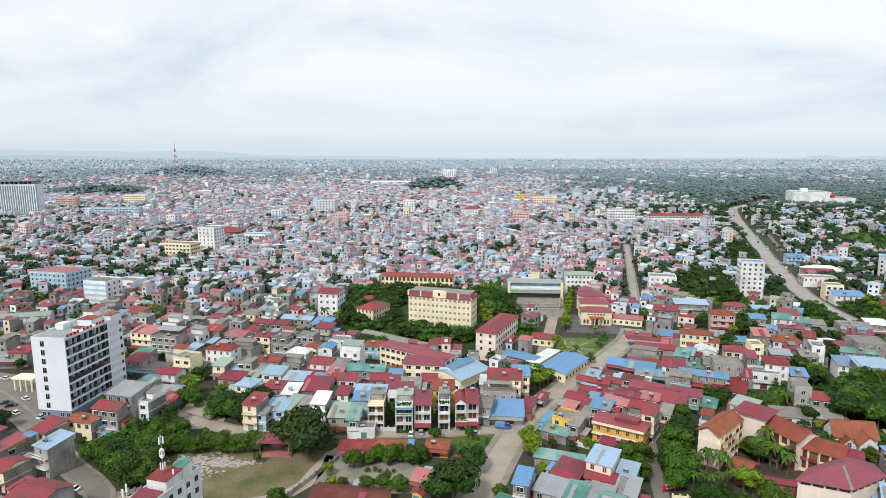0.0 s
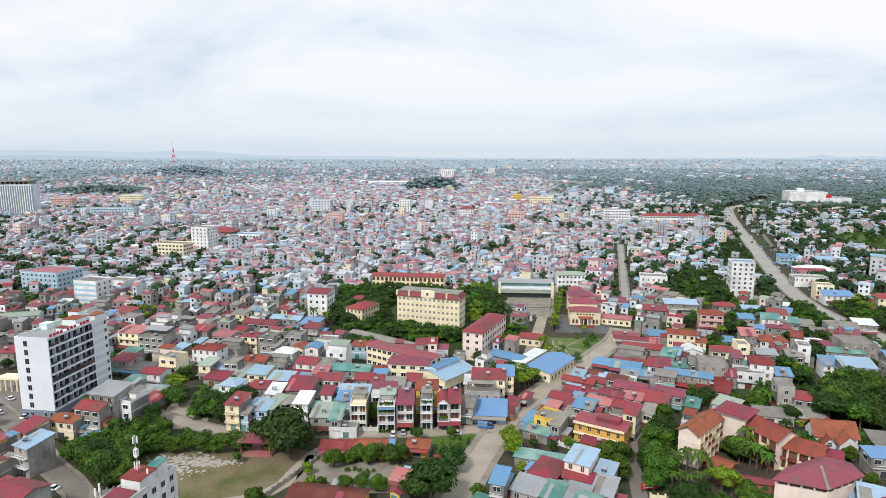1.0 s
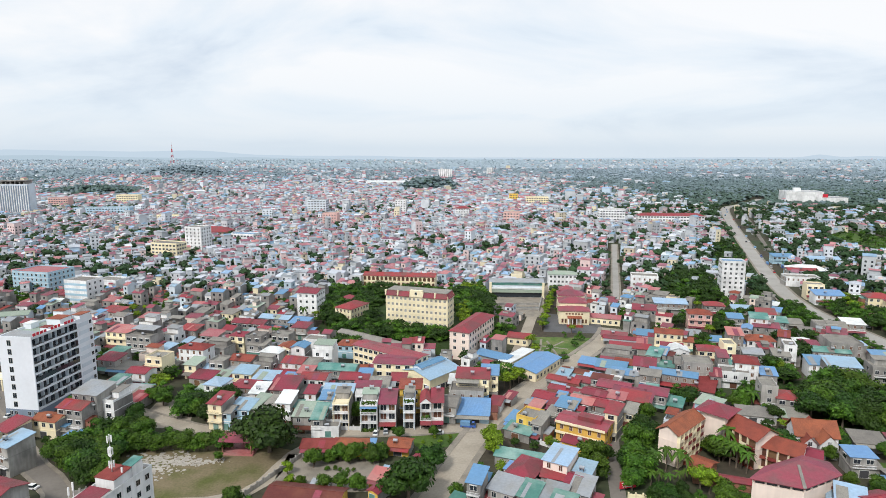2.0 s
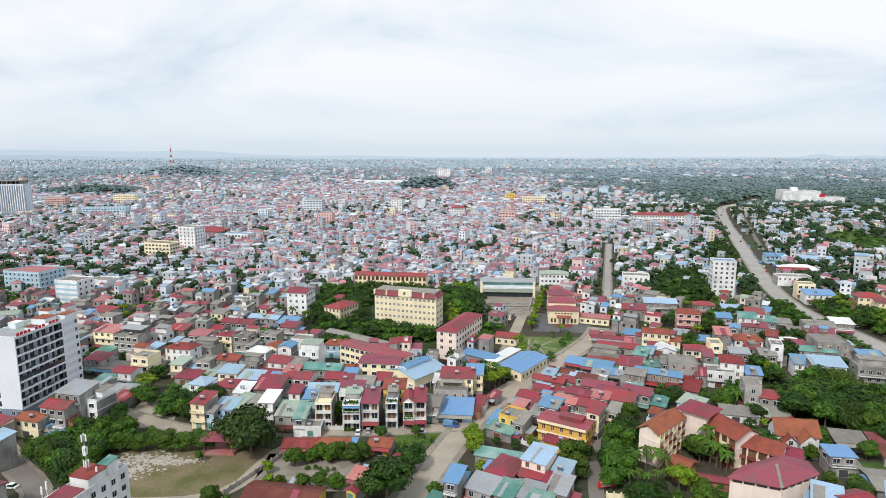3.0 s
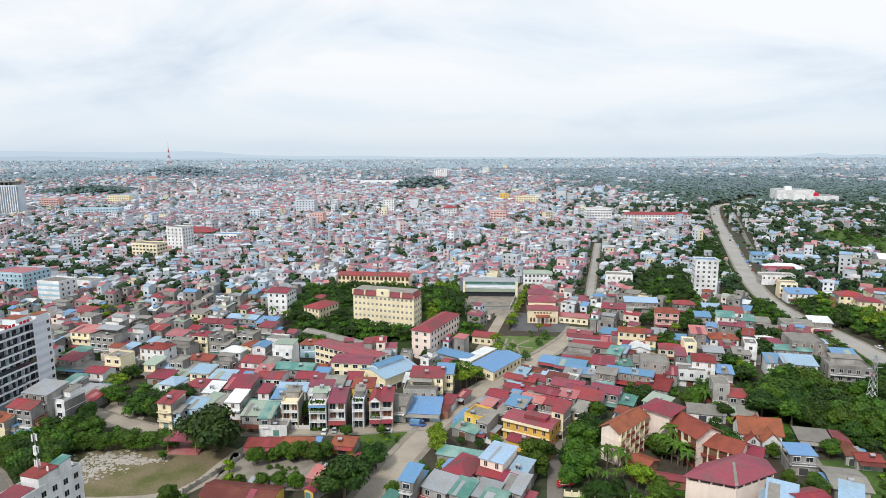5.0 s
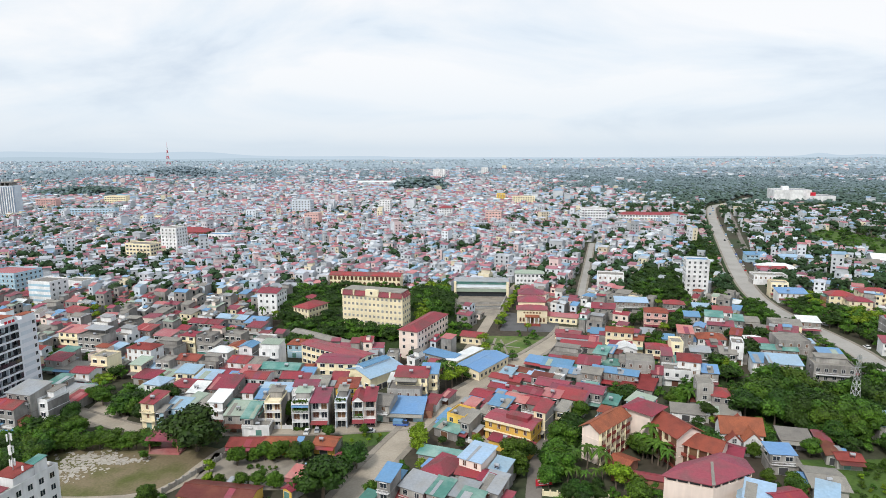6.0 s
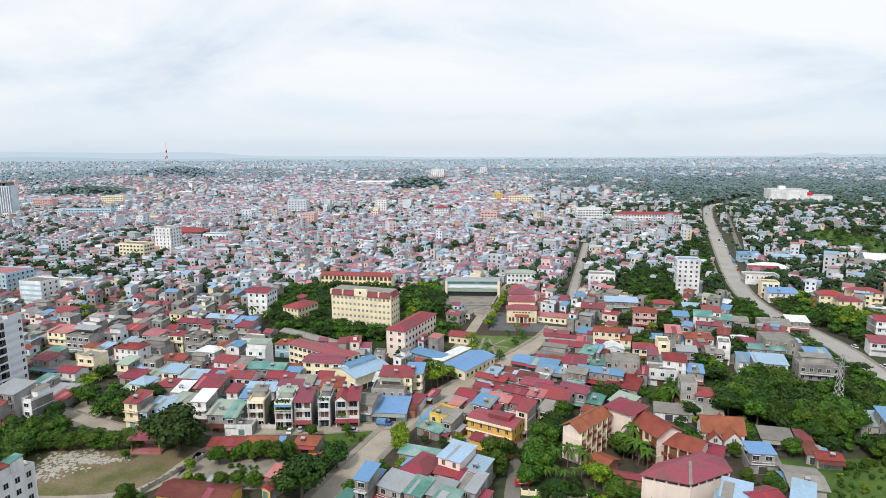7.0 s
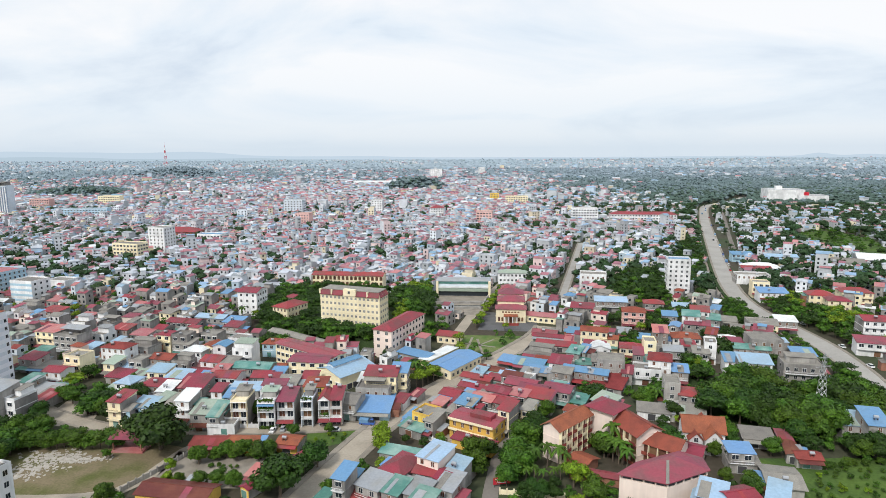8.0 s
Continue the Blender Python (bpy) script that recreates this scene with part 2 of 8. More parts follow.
# ---- mesh tools ----
class Mesh:
    """Collects faces with a material number each."""

    def __init__(self):
        self.v, self.f, self.m = [], [], []

    def face(self, pts, m=0):
        n = len(self.v)
        self.v += [tuple(p) for p in pts]
        self.f.append(tuple(range(n, n + len(pts))))
        self.m.append(m)

    def solid(self, pts, faces, m=0):
        n = len(self.v)
        self.v += [tuple(p) for p in pts]
        self.f += [tuple(n + i for i in q) for q in faces]
        self.m += [m] * len(faces)

    def box(self, x0, x1, y0, y1, z0, z1, m=0):
        self.solid([(x0, y0, z0), (x1, y0, z0), (x1, y1, z0), (x0, y1, z0), (x0, y0, z1), (x1, y0, z1), (x1, y1, z1), (x0, y1, z1)],
                   [(3, 2, 1, 0), (4, 5, 6, 7), (0, 1, 5, 4), (1, 2, 6, 5), (2, 3, 7, 6), (3, 0, 4, 7)], m)

    def slab(self, pts, h, m=0):
        """A plate with the outline pts on top and thickness h."""
        n = len(pts)
        low_ = [(p[0], p[1], p[2] - h) for p in pts]
        self.solid(list(pts) + low_, [tuple(range(n)), tuple(range(2 * n - 1, n - 1, -1))] + [(i, i + n, (i + 1) % n + n, (i + 1) % n) for i in range(n)], m)

    def tube(self, a, b, r, m=0, n=6, r2=None):
        a, b = Vector(a), Vector(b)
        w = (b - a).normalized()
        u = w.cross(Vector((0, 0, 1)) if abs(w.z) < 0.9 else Vector((1, 0, 0))).normalized()
        t = w.cross(u)
        r2 = r if r2 is None else r2
        ring = [(math.cos(2 * math.pi * i / n), math.sin(2 * math.pi * i / n)) for i in range(n)]
        pts = [a + r * (c * u + s * t) for c, s in ring] + [b + r2 * (c * u + s * t) for c, s in ring]
        self.solid(pts, [(i, (i + 1) % n, n + (i + 1) % n, n + i) for i in range(n)] + [tuple(range(n - 1, -1, -1)), tuple(range(n, 2 * n))], m)

    def data(self, name, mats):
        me = bpy.data.meshes.new(name)
        me.from_pydata(self.v, [], self.f)
        for q in mats:
            me.materials.append(q)
        me.polygons.foreach_set("material_index", self.m)
        me.update()
        return me


def part(name, mesh, mats, parent=None, label="", at=(0, 0, 0), turn=0.0):
    """One mesh object under a thing; mesh is a Mesh or ready mesh data."""
    data = mesh.data(name, mats) if isinstance(mesh, Mesh) else mesh
    ob = new(name, data)
    if parent:
        ob.parent = parent
    if any(at) or turn:
        ob.matrix_basis = pose(*at, 0, 0, turn)
    if label:
        ob["label"] = label
    return ob


def gz(y):
    """Height of the ground, which climbs gently away from the valley road."""
    return 0.005 * (min(max(y, 330.0), 1300.0) - 330.0)


def root(name, x, y, turn, label, category, group="", z=0.0):
    ob = new(name)
    ob.empty_display_size = 0.5
    ob.matrix_basis = pose(x, y, gz(y) + z, 0, 0, turn)
    return tagged(ob, label, category, group)


# plan of what is taken, in cells of 2 m
OCC = np.zeros((1400, 1300), bool)
BUILT = np.zeros_like(OCC)
OX, OY = -1100.0, 100.0


def claim(x, y, w, d, turn, grow=0.6, test=False, built=False):
    """Marks (or tests) an oblong of the plan."""
    c, s = math.cos(radians(turn)), math.sin(radians(turn))
    hw, hd = w / 2 + grow, d / 2 + grow
    us = np.linspace(-hw, hw, max(2, int(hw * 2 / 1.6) + 1))
    vs = np.linspace(-hd, hd, max(2, int(hd * 2 / 1.6) + 1))
    U, V = np.meshgrid(us, vs)
    I = ((x + U * c - V * s - OX) / 2).astype(int).clip(0, OCC.shape[0] - 1)
    J = ((y + U * s + V * c - OY) / 2).astype(int).clip(0, OCC.shape[1] - 1)
    if test:
        return not OCC[I, J].any()
    OCC[I, J] = True
    if built:
        BUILT[I, J] = True
    return True


def claim_poly(pts):
    xs, ys = [p[0] for p in pts], [p[1] for p in pts]
    i0, i1 = int((min(xs) - OX) / 2), int((max(xs) - OX) / 2) + 1
    j0, j1 = int((min(ys) - OY) / 2), int((max(ys) - OY) / 2) + 1
    for i in range(max(i0, 0), min(i1, OCC.shape[0])):
        for j in range(max(j0, 0), min(j1, OCC.shape[1])):
            if inside(OX + 2 * i + 1, OY + 2 * j + 1, pts):
                OCC[i, j] = True


def inside(x, y, pts):
    r = False
    for (x0, y0), (x1, y1) in zip(pts, pts[1:] + pts[:1]):
        if (y0 > y) != (y1 > y) and x < (x1 - x0) * (y - y0) / (y1 - y0) + x0:
            r = not r
    return r


# ---- ground, roads, yards ----
gm = Mesh()
cuts_y = [-1500, -300, 100, 330, 700, 1000, 1300, 1900, 2800, 4900]
cuts_x = [-4600, -2500, -1200, -500, -150, 150, 500, 1200, 2500, 4600]
gm.v = [(x, y, gz(y)) for y in cuts_y for x in cuts_x]
nx = len(cuts_x)
gm.f = [(j * nx + i, j * nx + i + 1, (j + 1) * nx + i + 1, (j + 1) * nx + i) for j in range(len(cuts_y) - 1) for i in range(nx - 1)]
# ground rows past 1300 m use the haze-tinted field colour
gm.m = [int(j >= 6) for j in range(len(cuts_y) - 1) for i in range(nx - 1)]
tagged(part("ground", gm, [GROUND, HAZED_PADDY]), "earth and scrub ground of the town", "ground", kind="structure")


def smooth_line(pts, step=8.0):
    out = []
    n = len(pts)
    for i in range(n - 1):
        p0, p1, p2, p3 = (Vector(pts[max(0, min(n - 1, k))]) for k in (i - 1, i, i + 1, i + 2))
        k = max(2, int((p2 - p1).length / step))
        for a in range(k):
            t = a / k
            out.append(0.5 * (2 * p1 + (p2 - p0) * t + (2 * p0 - 5 * p1 + 4 * p2 - p3) * t * t + (3 * p1 - p0 - 3 * p2 + p3) * t ** 3))
    return out + [Vector(pts[-1])]


def strip(mesh, line, off0, off1, z, m=0, h=0.0):
    """A band along the line between two offsets to its right."""
    rows = []
    for i, p in enumerate(line):
        d = (line[min(i + 1, len(line) - 1)] - line[max(i - 1, 0)]).normalized()
        nrm = Vector((d.y, -d.x))
        rows.append([p + nrm * off0, p + nrm * off1])
    for (a, b), (c, d) in zip(rows, rows[1:]):
        top = [(q.x, q.y, gz(q.y) + z) for q in (a, b, d, c)]
        if h:
            mesh.slab(top, h, m)
        else:
            mesh.face(top, m)


def road(name, pts, width, material, label, walk_w=2.5, z=0.06):
    line = smooth_line([Vector(p) for p in pts])
    mesh = Mesh()
    strip(mesh, line, -width / 2, width / 2, z)
    r = tagged(part(name, mesh, [material]), label, "road", kind="structure")
    if walk_w:
        for side in (-1, 1):
            pm = Mesh()
            a, b = side * width / 2, side * (width / 2 + walk_w)
            strip(pm, line, min(a, b), max(a, b), z + 0.14, 0, 0.3)
            tagged(part("pavement", pm, [PAVE]), "worn concrete pavement with a kerb along the road", "pavement", kind="structure")
    for p, q in zip(line, line[1:]):
        m_ = (p + q) / 2
        way = math.degrees(math.atan2(q.y - p.y, q.x - p.x))
        claim(m_.x, m_.y, (q - p).length, width + 2 * walk_w, way)
        claim(m_.x, m_.y, (q - p).length, width, way, built=True)
    return line


def yard(name, pts, material, label, z=0.05, kind="structure", take=True):
    mesh = Mesh()
    mesh.face([(x, y, gz(y) + z) for x, y in pts])
    if take:
        claim_poly(pts)
    return tagged(part(name, mesh, [material]), label, "ground", kind=kind)


MAIN = road("road", [(-3.8, 112.8), (2.3, 141.3), (10.0, 162.4), (21.7, 193.6), (30.6, 213.1), (47.1, 239.7), (69.6, 269.5), (97.3, 309.8), (106.0, 330.0)],
            8.0, CONCRETE, "pale worn concrete street", 2.2)
road("road", [(126.0, 392.0), (130.1, 403.6), (159.7, 512.5), (190.0, 624.0)], 4.4, HIGHROAD, "pale concrete avenue", 1.4)
road("road", [(-113.0, 224.2), (-72.1, 204.4), (-45.2, 202.7), (-20.9, 202.7), (3.2, 203.6), (23.6, 206.8)], 5.2, CONCRETE, "pale concrete side street", 1.0, 0.05)
road("road", [(32.7, 211.4), (42.3, 202.8), (53.0, 194.5), (59.8, 187.3)], 5.0, CONCRETE, "short concrete lane beside a yard wall", 0.0, 0.04)
road("road", [(60.4, 134.6), (63.5, 162.4), (70.3, 193.6), (74.1, 202.1), (91.9, 227.9), (103.0, 248.0), (121.2, 282.3)], 4.6, ASPHALT, "narrow grey lane between trees", 0.0, 0.04)
road("road", [(43.7, 269.7), (55.5, 311.8), (66.4, 355.5), (78.7, 400.9), (91.5, 437.1)], 6.0, CONCRETE, "concrete drive along a hedge", 0.0, 0.05)
HIGHWAY = [(610.0, 1150.0), (560.0, 1085.0), (510.2, 1031.9), (466.0, 977.2), (395.2, 808.6), (320.2, 609.6), (276.8, 492.4), (252.8, 422.9), (242.4, 381.9), (239.6, 354.6), (240.1, 328.0), (240.8, 304.6), (239.5, 284.2), (235.6, 262.6), (231.5, 246.4), (219.0, 204.9), (202.0, 153.5), (174.0, 94.0)]
hw_line = road("road", HIGHWAY, 10.5, HIGHROAD, "wide dusty highway with pale surface", 1.6)
for hp in hw_line:
    claim(hp.x - 2, hp.y - 8, 18, 10, 0)    # open verge on the town side
verge = Mesh()
strip(verge, hw_line, 7.3, 9.3, 0.9, 0, 1.0)
tagged(part("hedge", verge, [SCRUB]), "clipped dark hedge strip along the highway", "hedge", kind="structure")
verge = Mesh()
strip(verge, hw_line, 9.6, 11.2, 0.12)
tagged(part("pavement", verge, [PAVE]), "pale footway outside the highway hedge", "pavement", kind="structure")
road("road", [(499.2, 1016.5), (444.1, 863.1), (352.8, 641.5), (297.3, 500.0)], 4.0, ASPHALT, "service road beside the highway", 0.0, 0.05)
road("road", [(-284.6, 273.3), (-205.0, 248.0), (-170.5, 226.1), (-134.9, 195.6), (-116.0, 178.0), (-100.8, 164.8), (-92.4, 144.1)], 6.0, ASPHALT, "grey asphalt street past the hotel", 1.2)
road("road", [(-116.0, 178.0), (-102.7, 164.4), (-77.6, 159.2), (-46.5, 163.0), (-36.7, 187.3), (-26.9, 200.3)], 5.0, CONCRETE, "concrete path round the yard", 0.0, 0.04)

yard("yard", [(-103.1, 194.7), (-50.1, 193.8), (-36.5, 189.5), (-35.2, 185.2), (-46.2, 162.6), (-54.0, 150.0), (-88.0, 150.0), (-89.2, 162.0)], DIRT, "bare sandy yard with dry grass patches", 0.03)
yard("plaza", [(-38.6, 187.3), (-7.7, 185.4), (-8.7, 164.8), (-38.8, 164.4)], PAVE, "cracked concrete forecourt with leaf litter", 0.04)
yard("car_park", [(-204.4, 264.3), (-157.3, 248.0), (-149.8, 211.4), (-191.5, 227.9)], ASPHALT, "grey asphalt car park beside the hotel", 0.1)
yard("court", [(-101.4, 230.7), (-86.1, 233.4), (-79.8, 206.8), (-100.0, 205.8)], CONCRETE, "pale concrete court among trees", 0.03)
yard("forecourt", [(67.8, 323.1), (99.8, 319.4), (105.3, 351.6), (75.2, 359.9)], DARKPAVE, "dark paved forecourt of the civic hall", 0.08)
yard("lawn", [(60.3, 313.8), (92.3, 311.9), (77.6, 286.8), (54.9, 284.1)], LAWN, "square lawn with paved paths", 0.08)
yard("sunken_court", [(37.6, 354.4), (73.3, 352.6), (80.5, 399.0), (41.2, 402.7)], PAVE, "grey paved yard before a sports hall", 0.07)
yard("field", [(144.9, 181.7), (253.1, 181.7), (218.1, 122.2), (141.0, 122.2)], FIELD, "bright green overgrown field", 0.04)
yard("wood_floor", [(133.5, 248.0), (153.8, 205.8), (173.4, 196.6), (223.8, 187.3), (232.7, 248.0), (195.7, 240.7), (181.0, 253.4)], SCRUB, "dark undergrowth beneath trees", 0.05, take=False)
yard("school_ground", [(-56.5, 309.1), (-28.3, 298.4), (18.9, 282.3), (47.1, 309.1), (37.6, 350.7), (-28.2, 362.6), (-58.3, 355.3)], SCRUB, "shrubby slope round the school", 0.06)

yard("field", [(426.9, 664.5), (480.4, 707.7), (501.0, 688.5), (498.9, 634.2), (474.8, 581.7), (416.3, 498.9), (415.6, 546.4), (406.8, 583.4)], FIELD, "green open field behind the highway houses", 0.06)
yard("water", [(-514.8, 1348.5), (-458.9, 1295.0), (-395.4, 1206.9), (-350.7, 1130.4), (-359.4, 1119.4), (-413.3, 1194.9), (-489.6, 1282.0)], WATER, "pale bend of a river in the town", 0.3)

# ---- house kit ----
def frame_mesh(name, w, h, shutter=None, hood=True):
    m = Mesh()
    m.box(-w / 2, w / 2, -0.05, 0.02, 0, h, 0)
    m.box(-w / 2 + 0.1, -0.05, -0.08, -0.05, 0.1, h - 0.1, 1)
    m.box(0.05, w / 2 - 0.1, -0.08, -0.05, 0.1, h - 0.1, 1)
    if hood:
        m.box(-w / 2 - 0.1, w / 2 + 0.1, -0.45, 0.02, h + 0.02, h + 0.12, 2)
    return m.data(name, [FRAME, shutter or GLASS, WALL["w"]])


WIN = [frame_mesh("window", 1.5, 1.6, None, False), frame_mesh("window", 2.1, 1.6), frame_mesh("window", 1.2, 1.7, BROWN, False)]
WIN_PLAIN = frame_mesh("window", 1.4, 1.6, None, False)
WIN_PALE = frame_mesh("window", 1.3, 1.4, ROOF["y"], False)


def door_mesh(w, h, material):
    m = Mesh()
    m.box(-w / 2, w / 2, -0.06, 0.02, 0, h, 0)
    m.box(-w / 2 + 0.1, w / 2 - 0.1, -0.1, -0.06, 0.1, h - 0.15, 1)
    return m.data("door", [FRAME, material])


DOOR = [door_mesh(2.8, 2.6, DARK), door_mesh(2.8, 2.6, BROWN), door_mesh(2.2, 2.5, ROOF["g"])]


def balcony_mesh(w):
    m = Mesh()
    m.box(-w / 2, w / 2, -1.1, 0, -0.12, 0.06, 0)
    m.box(-w / 2, w / 2, -1.12, -1.02, 0.06, 0.3, 0)
    for i in range(int(w / 0.35) + 1):
        x = -w / 2 + 0.05 + i * 0.35
        m.box(x - 0.03, x + 0.03, -1.1, -1.04, 0.3, 0.95, 1)
    m.box(-w / 2, w / 2, -1.12, -1.02, 0.92, 1.0, 0)
    return m


tank_m = Mesh()
tank_m.tube((-0.75, 0, 0.95), (0.75, 0, 0.95), 0.55, 0, 10)
for sx in (-0.5, 0.5):
    tank_m.box(sx - 0.06, sx + 0.06, -0.5, 0.5, 0, 0.5, 1)
TANK = tank_m.data("water_tank", [STEEL, DARK])

ROOFNAME = {"r": "red sheet", "m": "faded crimson sheet", "p": "pale red sheet", "o": "orange tile", "d": "dark red tile", "b": "blue sheet", "l": "pale blue sheet",
            "g": "green sheet", "e": "pale green sheet", "y": "weathered cement", "a": "grey sheet", "w": "white sheet", "n": "rusty brown sheet"}
WALLNAME = {"w": "white", "c": "cream", "y": "yellow", "g": "grey cement", "p": "pink", "k": "pale pink", "l": "light blue", "s": "grey-blue", "d": "slate blue", "b": "brick"}


def roof_mesh(kind, w, d, h, over=0.5, pitch=0.3, th=0.12):
    """Roof plates over an oblong of w by d whose eaves stand at h."""
    m = Mesh()
    a, b = w / 2 + over, d / 2 + over
    if kind == "g":
        r = b * pitch
        m.slab([(-a, -b, h), (a, -b, h), (a, 0, h + r), (-a, 0, h + r)], th)
        m.slab([(a, b, h), (-a, b, h), (-a, 0, h + r), (a, 0, h + r)], th)
        m.box(-a, a, -0.14, 0.14, h + r - 0.04, h + r + 0.07)
    elif kind == "G":
        r = a * pitch
        m.slab([(-a, b, h), (-a, -b, h), (0, -b, h + r), (0, b, h + r)], th)
        m.slab([(a, -b, h), (a, b, h), (0, b, h + r), (0, -b, h + r)], th)
        m.box(-0.14, 0.14, -b, b, h + r - 0.04, h + r + 0.07)
    elif kind == "h":
        k = min(a, b)
        r = k * pitch * 1.3
        p, q = a - k, b - k
        e = [(-a, -b, h), (a, -b, h), (a, b, h), (-a, b, h)]
        if a >= b:
            t0, t1 = (-p, 0, h + r), (p, 0, h + r)
            for poly in ([e[0], e[1], t1, t0], [e[2], e[3], t0, t1], [e[1], e[2], t1], [e[3], e[0], t0]):
                m.slab(poly, th)
        else:
            t0, t1 = (0, -q, h + r), (0, q, h + r)
            for poly in ([e[0], e[1], t0], [e[1], e[2], t1, t0], [e[2], e[3], t1], [e[3], e[0], t0, t1]):
                m.slab(poly, th)
    elif kind == "s":
        r = 2 * b * pitch * 0.5
        m.slab([(-a, -b, h), (a, -b, h), (a, b, h + r), (-a, b, h + r)], th)
    elif kind == "S":
        r = 2 * a * pitch * 0.5
        m.slab([(-a, -b, h), (a, -b, h + r), (a, b, h + r), (-a, b, h)], th)
    return m


def gable_fill(m, kind, w, d, h, pitch, mi=0):
    """Wall tops that close the ends under a pitched roof."""
    a, b = w / 2 - 0.02, d / 2 - 0.02
    k = pitch
    if kind == "g":
        for x in (-a, a):
            m.solid([(x - 0.1, -b, h - 0.1), (x - 0.1, b, h - 0.1), (x - 0.1, 0, h + b * k), (x + 0.1, -b, h - 0.1), (x + 0.1, b, h - 0.1), (x + 0.1, 0, h + b * k)],
                    [(0, 2, 1), (3, 4, 5), (0, 3, 5, 2), (1, 2, 5, 4)], mi)
    elif kind == "G":
        for y in (-b, b):
            m.solid([(-a, y - 0.1, h - 0.1), (a, y - 0.1, h - 0.1), (0, y - 0.1, h + a * k), (-a, y + 0.1, h - 0.1), (a, y + 0.1, h - 0.1), (0, y + 0.1, h + a * k)],
                    [(0, 1, 2), (3, 5, 4), (0, 2, 5, 3), (1, 4, 5, 2)], mi)
    elif kind == "s":
        r = d * k * 0.5
        m.solid([(-a, -b, h - 0.1), (-a, b, h - 0.1), (-a, b, h + r), (-a, -b, h), (a, -b, h - 0.1), (a, b, h - 0.1), (a, b, h + r), (a, -b, h)],
                [(0, 3, 2, 1), (4, 5, 6, 7), (1, 2, 6, 5)], mi)
    elif kind == "S":
        r = w * k * 0.5
        m.solid([(-a, -b, h - 0.1), (a, -b, h - 0.1), (a, -b, h + r), (-a, -b, h), (-a, b, h - 0.1), (a, b, h - 0.1), (a, b, h + r), (-a, b, h)],
                [(0, 1, 2, 3), (4, 7, 6, 5), (1, 5, 6, 2)], mi)


rng_h = random.Random(5)
FLOOR_H = 3.3


def house(x, y, turn, w, d, n, roof, rc, wc, z=0.0, name="house", label="", category="house", pitch=0.3, wins=True, fh=FLOOR_H, group="town houses", extra=True, over=0.5):
    """A small town house: walls with floor bands, roof, windows, doors and balconies as parts."""
    rg = rng_h
    h = n * fh
    claim(x, y, w, d, turn, built=True)
    ob = root(name, x, y, turn, label or f"{WALLNAME[wc]} {n}-storey house with {ROOFNAME[rc]} roof", category, group, z)
    m = Mesh()
    a, b = w / 2, d / 2
    m.box(-a, a, -b, b, -2.0, h, 0)
    if wc not in "g" and rg.random() < 0.5:
        m.m[3:6] = [1, 1, 1]       # only the street front was ever painted
    for k in range(1, n):
        bd = Mesh()
        bd.box(-a - 0.06, a + 0.06, -b - 0.12, b, k * fh - 0.12, k * fh + 0.12)
        part("floor_band", bd, [WALL["w" if wc in "wls" else "g" if wc == "g" else "c"]], ob)
    if roof in "fT":
        ring = Mesh()
        o_, i_ = [(-a, -b), (a, -b), (a, b), (-a, b)], [(-a + 0.18, -b + 0.18), (a - 0.18, -b + 0.18), (a - 0.18, b - 0.18), (-a + 0.18, b - 0.18)]
        ring.solid([(*q, z_) for z_ in (h, h + 0.85) for q in o_ + i_],
                   [f_ for k in range(4) for f_ in ((k, (k + 1) % 4, (k + 1) % 4 + 8, k + 8), (k + 8, (k + 1) % 4 + 8, (k + 1) % 4 + 12, k + 12), ((k + 1) % 4 + 4, k + 4, k + 12, (k + 1) % 4 + 12))])
        part("parapet", ring, [WALL[wc]], ob)
    else:
        gable_fill(m, roof, w, d, h, pitch)
    part("wall", m, [WALL[wc], WALL["g"]], ob)
    if roof in "fT":
        dm = Mesh()
        dm.box(-a + 0.2, a - 0.2, -b + 0.2, b - 0.2, h, h + 0.1)
        part("roof", dm, [ROOF["y"]], ob)
        if roof == "T" or (extra and rg.random() < 0.55):
            # stair head or steel-post canopy on the terrace
            sw, sd = w * rg.uniform(0.45, 0.9), d * rg.uniform(0.35, 0.6)
            if roof == "T":
                sw, sd = w - 0.6, d * 0.72
            oy = b - sd / 2 - 0.25
            um = Mesh()
            if rg.random() < 0.5:
                um.box(-sw / 2, sw / 2, oy - sd / 2, oy + sd / 2, h + 0.1, h + 2.5)
            else:
                for px_ in (-sw / 2 + 0.1, sw / 2 - 0.1):
                    for py_ in (oy - sd / 2 + 0.1, oy + sd / 2 - 0.1):
                        um.box(px_ - 0.07, px_ + 0.07, py_ - 0.07, py_ + 0.07, h + 0.1, h + 2.5)
                um.box(-sw / 2 + 0.3, sw / 2 - 0.3, oy, oy + sd / 2, h + 0.1, h + 2.3)
            part("stair_head", um, [WALL[wc]], ob)
            cm = roof_mesh("s", sw, sd, h + 2.5, 0.4, 0.2)
            part("canopy", cm, [ROOF[rc]], ob, at=(0, oy, 0))
    else:
        part("roof", roof_mesh(roof, w, d, h, over, pitch), [ROOF[rc]], ob)
    if extra and rg.random() < 0.3 and w > 4:
        zz = h + 0.1 if roof in "fT" else h + 0.05 + (0.5 * b * pitch if roof in "gh" else 0.9)
        part("water_tank", TANK, [], ob, "stainless steel water tank", at=(rg.uniform(-a * 0.4, a * 0.4), -b * 0.55, zz))
    if extra and rg.random() < 0.4 and roof not in "fT":
        # repaired sheets of another colour on the front slope
        pm, x0 = Mesh(), rg.uniform(-a, a * 0.4)
        x1 = min(a, x0 + rg.uniform(0.8, 3.0))
